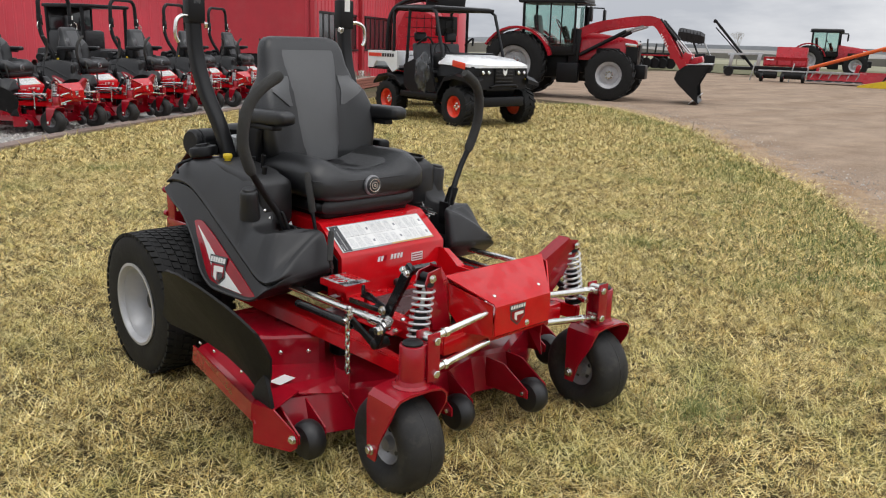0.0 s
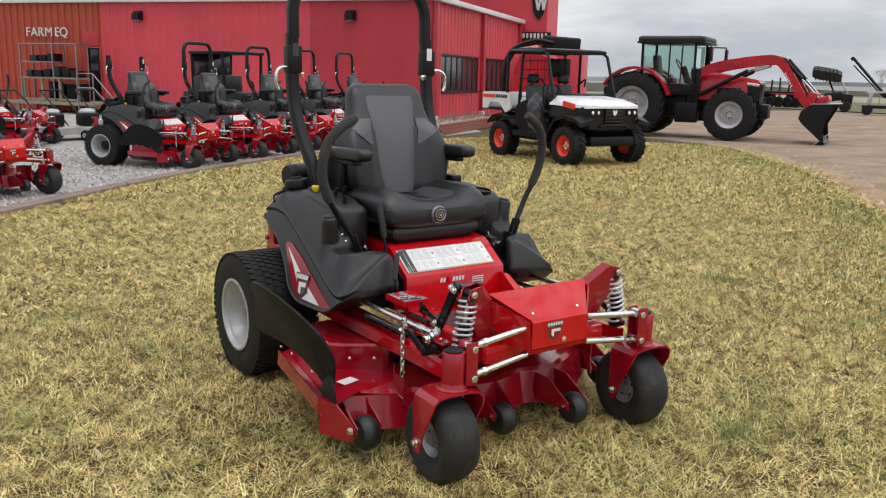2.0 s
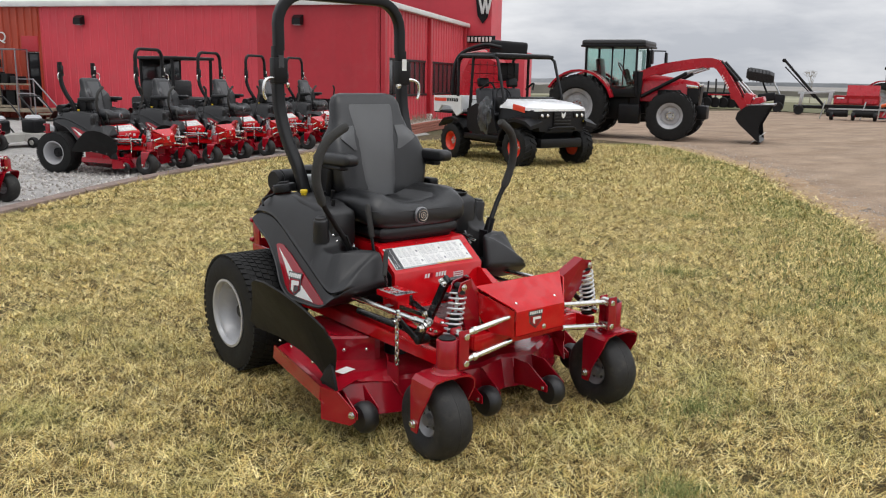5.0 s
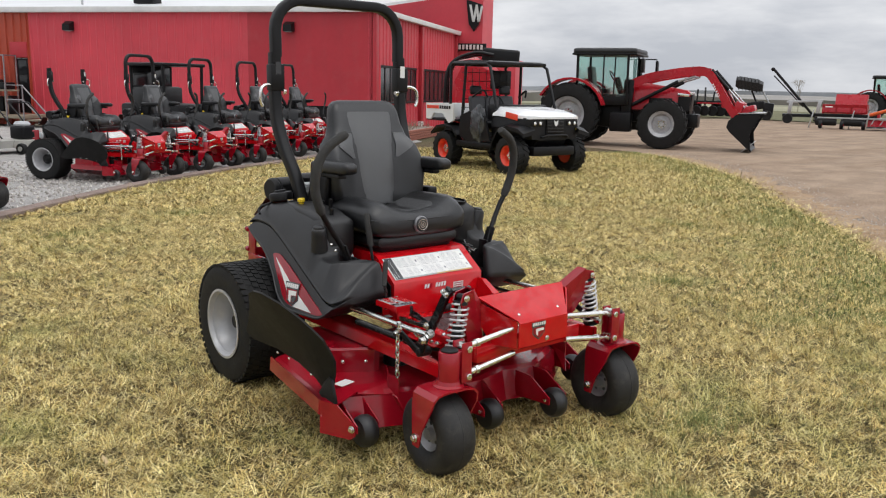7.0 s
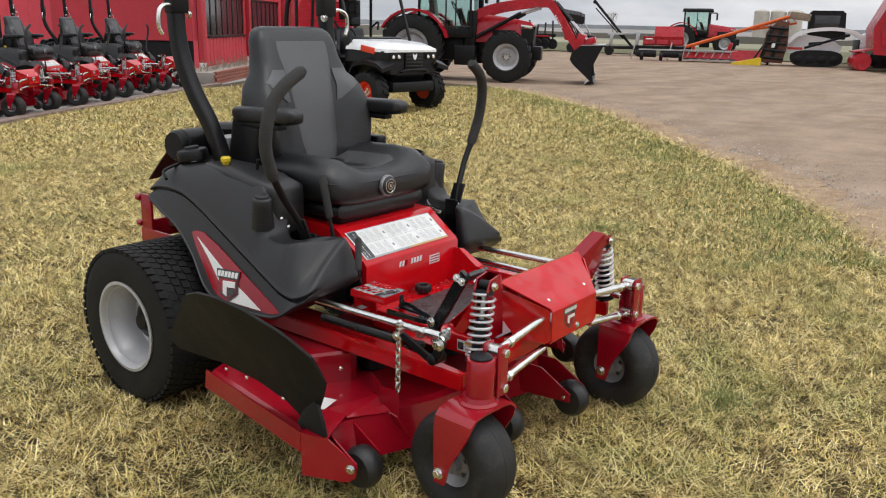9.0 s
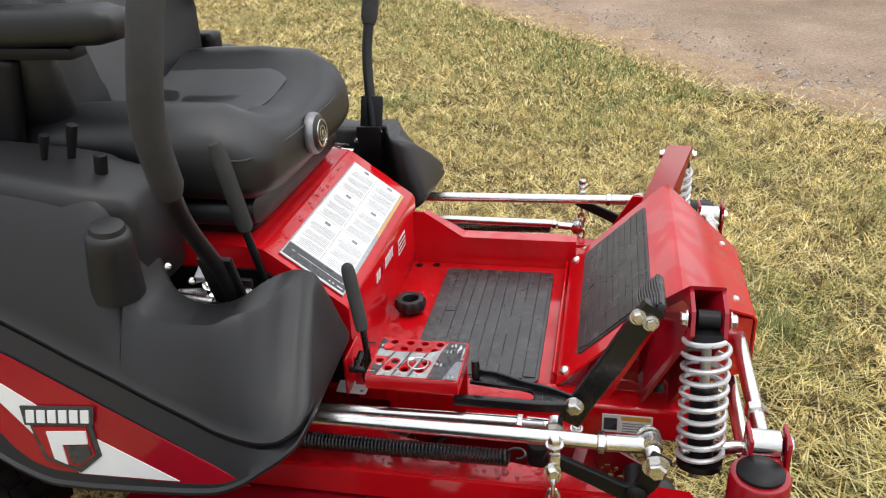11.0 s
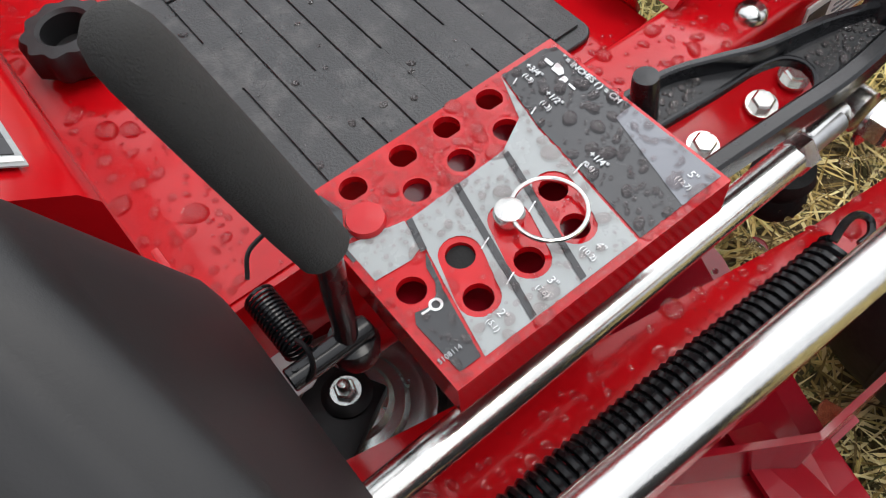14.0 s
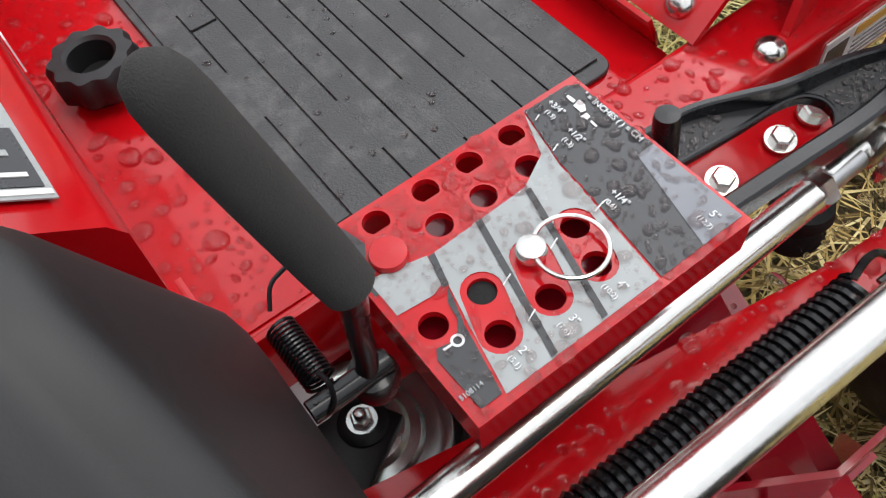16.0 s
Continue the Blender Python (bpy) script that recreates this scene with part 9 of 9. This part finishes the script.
walker = build_walk_mower()
walker.matrix_world = pose(1.05, 15.75, 0.004, 0, 0, 40)
for x, y, a in ((1.75, 15.95, 30), (0.25, 15.5, 55), (-0.5, 14.9, 45), (2.45, 16.35, 25), (-1.3, 14.4, 50)):
    copy_thing(walker, pose(x, y, 0.004, 0, 0, a))
rack = thing("steel_rack", "grey steel rack on the timber landing, holding dark engine parts", "rack", (0, 0, 0))
turn = math.degrees(math.atan2(V.y, V.x))
for x in (11.20, 12.12, 13.40):
    for y in (0.75, 1.25):
        part("rack_post", box(B(), (0.035, 0.035, 1.79), ML @ Vector((x, y, 1.255)), (0, 0, turn), bevel=0.006), DULL_STEEL, rack)
for x0, x1, z in ((11.20, 13.40, 2.13), (12.12, 13.40, 1.58)):
    part("rack_shelf", box(B(), (x1 - x0, 0.52, 0.035), ML @ Vector(((x0 + x1) / 2, 1.0, z)), (0, 0, turn), bevel=0.006), DULL_STEEL, rack)
bench = thing("work_bench", "pale timber-framed bench under the steel rack", "bench", (0, 0, 0))
part("bench_top", box(B(), (2.3, 0.50, 0.05), ML @ Vector((12.30, 1.0, 1.085)), (0, 0, turn), bevel=0.008), TIMBER, bench)
for x in (11.26, 11.95, 12.65, 13.36):
    part("bench_leg", box(B(), (0.07, 0.07, 0.70), ML @ Vector((x, 1.18, 0.71)), (0, 0, turn), bevel=0.008), TIMBER, bench)
part("bench_rail", box(B(), (2.1, 0.05, 0.07), ML @ Vector((12.30, 1.18, 0.42)), (0, 0, turn), bevel=0.008), TIMBER, bench)
rk = random.Random(8)
for x0, z, count in ((11.42, 1.11, 6), (12.30, 1.598, 3), (11.45, 0.36, 4)):
    for k in range(count):
        h = rk.uniform(0.18, 0.34) if z > 0.5 else rk.uniform(0.45, 0.62)
        crate = tagged(part("engine_crate", box(B(), (rk.uniform(0.24, 0.33), 0.34, h), (0, 0, h / 2), bevel=0.03), (BLACK, RUBBER, PLASTIC)[k % 3]), "dark crated engine part by the steel rack", "crate", "rack crates")
        crate.matrix_world = Matrix.Translation(ML @ Vector((x0 + k * 0.36, 0.95 if z > 0.5 else 0.75, z + 0.001))) @ Matrix.Rotation(radians(turn + rk.uniform(-8, 8)), 4, "Z")

# bare tree far off
tree = thing("bare_tree", "small leafless tree far behind the yard", "tree", (64.2, 33.0, 0))
rt = random.Random(3)
bmt = B()


def limb(p, d, length, r, depth):
    q = p + d * length
    rod(bmt, p, q, r, r * 0.65, 6)
    if depth:
        for _ in range(3):
            limb(q, (d + Vector((rt.uniform(-0.8, 0.8), rt.uniform(-0.8, 0.8), rt.uniform(0.0, 0.5)))).normalized(), length * 0.72, r * 0.6, depth - 1)


limb(Vector((0, 0, 0)), Vector((0, 0, 1)), 0.95, 0.035, 4)
part("trunk_and_limbs", bmt, TIMBER, tree)

# ---- turf ----
rg = np.random.default_rng(11)


def turf_blades(name, count, xr, yr, centre, reach, inner, height, width, label, bent=True, strewn=0.3, lift=-0.003, ahead=True):
    """Single-facet blades, lying every way, in a ring round a centre, kept off the road and the yard."""
    tufts = count // 22
    tx, ty = rg.uniform(*xr, tufts), rg.uniform(*yr, tufts)
    loose = int(count * strewn)
    pick = rg.integers(0, tufts, count - loose)
    spread = rg.uniform(0.008, 0.026, tufts)[pick]
    off = rg.standard_normal((count - loose, 2)) * spread[:, None]
    x = np.concatenate([tx[pick] + off[:, 0], rg.uniform(*xr, loose)])
    y = np.concatenate([ty[pick] + off[:, 1], rg.uniform(*yr, loose)])
    away = np.concatenate([np.arctan2(off[:, 1], off[:, 0]) + rg.normal(0, 0.5, count - loose), rg.uniform(0, 2 * np.pi, loose)])
    tall = np.concatenate([rg.uniform(0.7, 1.25, tufts)[pick], rg.uniform(0.5, 0.95, loose)])
    flat = np.concatenate([np.clip(rg.normal(1.0, 0.3, count - loose), 0.15, 1.5), rg.uniform(1.15, 1.56, loose)])
    d = np.hypot(x - centre[0], y - centre[1])
    keep = (d < reach) & (d >= inner) & ((0.59 * x + 0.77 * y > -3.1) if ahead else ((0.59 * x + 0.77 * y < -3.0) | (x < -4.3) | (y < -3.15)))
    road_x = np.interp(y, [-5.0, -1.7, -1.12, -0.5, 0.32, 1.83, 3.0, 5.25, 7.0, 8.6, 10.2, 13.0, 16.5], [0.2, 2.45, 3.1, 3.75, 5.1, 7.0, 8.2, 10.75, 12.2, 13.4, 14.2, 14.3, 13.4])
    keep &= x < road_x - 0.30 + 0.20 * rg.standard_normal(count)
    clump = np.sin(x * 31 + 2.1 * np.sin(y * 23 + 1.0)) * np.sin(y * 29 + 2.3 * np.sin(x * 19)) + 0.8 * np.sin(x * 67 + 1.9 * np.sin(y * 53)) * np.sin(y * 61 + 1.7 * np.sin(x * 47)) + 0.6 * np.sin(x * 9.1 + 2 * np.sin(y * 7.3)) * np.sin(y * 8.3)
    keep &= rg.uniform(0, 1, count) < np.clip(0.68 + 0.36 * clump, 0.22, 1.0)
    kerb_y = np.interp(x, [p[0] for p in CURVE], [p[1] for p in CURVE])
    keep &= y < kerb_y - 0.10
    x, y, a, tall, lean = x[keep], y[keep], away[keep], tall[keep], flat[keep]
    n = len(x)
    patch = 0.5 + 0.5 * np.sin(x * 5.1 + 2.0 * np.sin(y * 3.3)) * np.sin(y * 4.3 + 1.7 * np.sin(x * 2.9))
    h = rg.uniform(*height, n) * (0.7 + 0.5 * patch) * tall
    w = rg.uniform(*width, n)
    b = a + np.pi / 2 + rg.uniform(-0.5, 0.5, n)
    base = np.stack([x, y, rg.uniform(-0.004, lift, n)], 1)
    side = np.stack([np.cos(b) * w / 2, np.sin(b) * w / 2, np.zeros(n)], 1)
    tip = base + np.stack([np.cos(a) * h * np.sin(lean), np.sin(a) * h * np.sin(lean), h * np.cos(lean) + 0.006], 1)
    mid = base + (tip - base) * 0.55 + np.stack([np.zeros(n), np.zeros(n), 0.18 * h], 1)
    v = np.stack([base - side, base + side, mid + side * 0.7, mid - side * 0.7, tip], 1).reshape(-1, 3)
    i = 5 * np.arange(n)[:, None]
    f = np.concatenate([i + [0, 1, 2], i + [0, 2, 3], i + [3, 2, 4]], 0)
    if not bent:
        v = np.stack([base - side, base + side, tip], 1).reshape(-1, 3)
        f = np.arange(3 * n).reshape(-1, 3)
    me = bpy.data.meshes.new(name)
    me.vertices.add(len(v))
    me.vertices.foreach_set("co", v.ravel())
    me.loops.add(f.size)
    me.loops.foreach_set("vertex_index", f.ravel().astype(np.int32))
    me.polygons.add(len(f))
    me.polygons.foreach_set("loop_start", np.arange(0, f.size, 3, dtype=np.int32))
    me.update(calc_edges=True)
    me.materials.append(BLADE)
    return tagged(new(name, me), label, "grass", "", "stuff")


BLADE = bpy.data.materials.new("dry_grass_blade")
BLADE.use_nodes = True
nt = BLADE.node_tree
geo = nt.nodes.new("ShaderNodeNewGeometry")
co = nt.nodes.new("ShaderNodeTexCoord").outputs["Object"]
# darkest straw stops imitate shaded gaps in the matted grass
straw = ramp(nt, geo.outputs["Random Per Island"], [(0.0, (0.09, 0.098, 0.026)), (0.11, (0.082, 0.052, 0.020)), (0.30, (0.32, 0.212, 0.070)), (0.50, (0.75, 0.560, 0.208)), (0.80, (1.0, 0.875, 0.485)), (1.0, (0.56, 0.475, 0.14))])
green = ramp(nt, geo.outputs["Random Per Island"], [(0.0, (0.10, 0.15, 0.04)), (0.5, (0.24, 0.30, 0.08)), (1.0, (0.42, 0.40, 0.16))])
patchy = ramp(nt, noise_tex(nt, 1.3, 5, 0.7, co), [(0.50, (0.05,) * 3), (0.68, (0.52,) * 3)])
# dark blotches paint the shadow between mats into the blade colour
mat_shade = ramp(nt, noise_tex(nt, 11.0, 4, 0.65, co), [(0.32, (0.35, 0.32, 0.28)), (0.46, (0.86, 0.84, 0.79)), (0.62, (1.18, 1.18, 1.14))])
nt.links.new(mix_rgb(nt, 1.0, mix_rgb(nt, patchy, straw, green), mat_shade, 'MULTIPLY'), nt.nodes["Principled BSDF"].inputs["Base Color"])
nt.nodes["Principled BSDF"].inputs["Roughness"].default_value = 0.75
nt.nodes["Principled BSDF"].inputs["Specular IOR Level"].default_value = 0.25

turf_blades("near_turf", 640000, (-3.5, 3.0), (-3.2, 3.2), (-0.2, 0.0), 3.25, 0.0, (0.060, 0.130), (0.0030, 0.0062), "matted dry straw-coloured turf", False, 1.0, 0.016)
turf_blades("near_tufts", 150000, (-3.5, 3.0), (-3.2, 3.2), (-0.2, 0.0), 3.3, 0.0, (0.030, 0.070), (0.0022, 0.0042), "upright tufts of dry grass with green among them", True, 0.1)
turf_blades("middle_turf", 1250000, (-4.4, 7.2), (-3.2, 7.2), (-0.2, 0.0), 7.4, 3.2, (0.060, 0.140), (0.0042, 0.0090), "matted dry straw-coloured turf", False, 1.0, 0.016)
turf_blades("far_turf", 1200000, (-5, 14.4), (1, 13.5), (-0.2, 0.0), 17.0, 7.3, (0.070, 0.160), (0.008, 0.017), "matted dry straw-coloured turf", False, 0.97, 0.014)
turf_blades("outer_turf", 980000, (-15, 12), (-15, 13.5), (-0.2, 0.0), 15.0, 2.0, (0.08, 0.15), (0.022, 0.042), "matted dry straw-coloured turf away from the mower", False, 0.9, 0.012, False)
# greener clumps that stand higher
clumps = [(0.75, -0.35, 0.30), (-1.9, 2.3, 0.5), (2.7, 0.2, 0.5), (3.0, 1.4, 0.4), (-0.3, 5.9, 0.5), (1.2, 6.6, 0.6), (5.5, 3.0, 0.6), (-2.2, 5.0, 0.5), (0.0, -0.8, 0.2), (1.7, -0.9, 0.4)]
n, m = 26000, 34000
pick = rg.integers(0, len(clumps), n)
cl = np.array(clumps)[pick]
rr = np.abs(rg.standard_normal(n)) * 0.55 * cl[:, 2]
aa = rg.uniform(0, 2 * np.pi, n)
# and a greener strip along the road
seg = rg.integers(110, len(ed) - 1, m)
tan = ed[seg + 1] - ed[seg]
tan /= np.linalg.norm(tan, axis=1)[:, None]
off = -0.28 - np.abs(rg.normal(0, 0.62, m))
wave = rg.uniform(0, 1, m)[:, None]
strip = ed[seg] * (1 - wave) + ed[seg + 1] * wave
x = np.concatenate([cl[:, 0] + rr * np.cos(aa), strip[:, 0] + tan[:, 1] * off])
y = np.concatenate([cl[:, 1] + rr * np.sin(aa), strip[:, 1] - tan[:, 0] * off])
n += m
h, lean, a, w = rg.uniform(0.025, 0.07, n), rg.uniform(0.3, 1.2, n), rg.uniform(0, 2 * np.pi, n), np.where(np.arange(n) < 26000, rg.uniform(0.002, 0.004, n), rg.uniform(0.006, 0.014, n))
base = np.stack([x, y, np.zeros(n)], 1)
side = np.stack([-np.sin(a) * w / 2, np.cos(a) * w / 2, np.zeros(n)], 1)
tip = base + np.stack([np.cos(a) * h * np.sin(lean), np.sin(a) * h * np.sin(lean), h * np.cos(lean)], 1)
v = np.stack([base - side, base + side, tip], 1).reshape(-1, 3)
me = bpy.data.meshes.new("green_tufts")
me.from_pydata(v.tolist(), [], np.arange(3 * n).reshape(-1, 3).tolist())
TUFT = bpy.data.materials.new("green_grass_blade")
TUFT.use_nodes = True
nt = TUFT.node_tree
nt.links.new(ramp(nt, nt.nodes.new("ShaderNodeNewGeometry").outputs["Random Per Island"], [(0.0, (0.09, 0.135, 0.035)), (0.5, (0.20, 0.25, 0.07)), (1.0, (0.46, 0.42, 0.17))]), nt.nodes["Principled BSDF"].inputs["Base Color"])
nt.nodes["Principled BSDF"].inputs["Roughness"].default_value = 0.7
me.materials.append(TUFT)
tagged(new("green_tufts", me), "darker green grass tufts in the dry turf", "grass", "", "stuff")
leaf = B()
plate(leaf, [(0, 0.026), (0.010, 0.012), (0.012, -0.006), (0.005, -0.024), (-0.005, -0.024), (-0.011, -0.006), (-0.010, 0.012)], 0.001, pose(-1.50, 0.78, 0.030, 50, 12, 30), 0)
tagged(part("fallen_leaf", leaf, material("dry_leaf", (0.60, 0.46, 0.26), 0.8, vary=0.15, scale=20)), "curled pale dry leaf lying on the turf", "leaf")

# ---- rain on the paint ----
rw = random.Random(21)


def drops(name, m, xr, yr, count, size, avoid=(), label="raindrops, tinted darker, beaded on wet red paint"):
    """Flattened, uneven beads of water on the plane of m."""
    verts, faces, placed = [], [], []
    tries = 0
    while len(placed) < count and tries < count * 60:
        tries += 1
        r = size[0] + (size[1] - size[0]) * rw.random() ** 2.6
        x, y = rw.uniform(*xr), rw.uniform(*yr)
        if any((x - a) ** 2 + (y - b) ** 2 < (q + r * 1.02) ** 2 for a, b, q in avoid) or any((x - a) ** 2 + (y - b) ** 2 < (q + r) ** 2 * 0.95 for a, b, q in placed):
            continue
        placed.append((x, y, r))
        k, n = len(verts), 12
        ph, e, th = rw.uniform(0, 6.28), rw.uniform(0.8, 1.25), rw.uniform(0, 3.14)
        w2, w3 = rw.uniform(0, 0.10), rw.uniform(0, 0.08)
        hgt = r * rw.uniform(0.22, 0.38)
        for q, z in ((1.0, 0.0), (0.90, 0.55), (0.62, 0.88)):
            for i in range(n):
                t = 2 * math.pi * i / n
                rr = r * q * (1 + w2 * math.cos(2 * t + ph) + w3 * math.cos(3 * t + 2 * ph))
                u, v = rr * math.cos(t) * e, rr * math.sin(t) / e
                verts.append(m @ Vector((x + u * math.cos(th) - v * math.sin(th), y + u * math.sin(th) + v * math.cos(th), z * hgt)))
        verts.append(m @ Vector((x, y, hgt)))
        for a in (0, 1):
            for i in range(n):
                j = (i + 1) % n
                faces.append((k + a * n + i, k + a * n + j, k + (a + 1) * n + j, k + (a + 1) * n + i))
        for i in range(n):
            faces.append((k + 2 * n + i, k + 2 * n + (i + 1) % n, k + 3 * n))
    me = bpy.data.meshes.new(name)
    me.from_pydata([tuple(v) for v in verts], [], faces)
    finish(me, 180)
    me.materials.append(TINTED_WATER)
    ob = tagged(new(name, me), label, "water drops", "", "stuff")
    ob.visible_shadow = False
    return ob


hx = [(-0.2925 - 0.1145 * v, 0.532 - 0.1495 * u) for u, v in ((0.16, 0.09), (0.344, 0.09), (0.512, 0.09), (0.682, 0.09), (0.30, 0.26), (0.466, 0.26), (0.643, 0.26), (0.085, 0.597), (0.255, 0.597), (0.21, 0.773), (0.39, 0.773), (0.60, 0.597), (0.56, 0.773), (0.12, 0.255), (0.433, 0.597))]
holes = [(x, y, 0.0070) for x, y in hx]
drops("raindrops", pose(0, 0, 0.5601), (-0.331, -0.295), (0.420, 0.530), 260, (0.0010, 0.0072), holes)
drops("raindrops", pose(0, 0, 0.5615), (-0.404, -0.296), (0.385, 0.530), 360, (0.0008, 0.0050), holes, "raindrops, tinted darker, on the printed scale plate")
drops("raindrops", pose(0, 0, 0.4412), (-0.236, 0.225), (0.516, 0.598), 270, (0.0014, 0.0090), [(0.001, 0.556, 0.036)])
drops("raindrops", pose(0, 0, 0.4412), (-0.270, -0.226), (0.245, 0.380), 120, (0.0012, 0.0060))
drops("raindrops", pose(0, 0, 0.4642), (-0.300, -0.254), (0.03, 0.380), 170, (0.0012, 0.0065))
slope = Matrix.Translation((-0.013, 0.146, 0.555)) @ Matrix.Rotation(-math.atan2(0.182, 0.182), 4, "X") @ Matrix.Translation((0, 0, 0.0012))
drops("raindrops", slope, (-0.24, 0.24), (-0.125, -0.088), 300, (0.0012, 0.0055))
drops("raindrops", slope, (-0.24, -0.205), (-0.12, 0.12), 110, (0.0012, 0.0050))
drops("raindrops", slope, (-0.20, 0.20), (-0.08, 0.08), 60, (0.001, 0.0035), (), "fine raindrops on the ribbed mat")
top = Matrix.Translation((-0.013, -0.021, 0.6075)) @ Matrix.Rotation(math.atan2(0.638 - 0.552, 0.128), 4, "X")
drops("raindrops", top @ Matrix.Translation((0, 0, 0.0012)), (-0.15, 0.15), (-0.07, 0.075), 320, (0.001, 0.0040))
face = Matrix.Translation((0, 0.671, 0.649)) @ Matrix.Rotation(math.atan2(0.098, 0.134), 4, "X")
drops("raindrops", face @ Matrix.Translation((0, 0, 0.0010)), (-0.255, 0.255), (0.070, 0.082), 60, (0.001, 0.004))
drops("raindrops", pose(0, 0, 0.4158), (-0.458, -0.392), (0.12, 0.75), 320, (0.0012, 0.0085))
drops("raindrops", pose(0, 0, 0.7165), (-0.26, 0.26), (0.75, 0.80), 60, (0.001, 0.004))
drops("raindrops", pose(0, 0, 0.4482), (-0.21, 0.19), (0.28, 0.505), 70, (0.001, 0.0035), (), "fine raindrops on the ribbed mat")
drops("raindrops", pose(0, 0, 0.5601), (-0.4062, -0.4040), (0.386, 0.530), 46, (0.0010, 0.0026))
drops("raindrops", pose(0, 0, 0.5601), (-0.404, -0.296), (0.5290, 0.5312), 26, (0.0010, 0.0028))
web_plane = Matrix(((1, 0, 0, 0), (0, 1, 0, 0), (0.22, 0, 1, 0.5265 + 0.327 * 0.22 + 0.0002), (0, 0, 0, 1)))
drops("raindrops", web_plane, (-0.346, -0.335), (0.322, 0.368), 34, (0.0010, 0.0036), (), "raindrops on the black pedal casting")
drops("raindrops", web_plane, (-0.380, -0.362), (0.212, 0.262), 60, (0.0010, 0.0034), (), "raindrops on the black pedal casting")
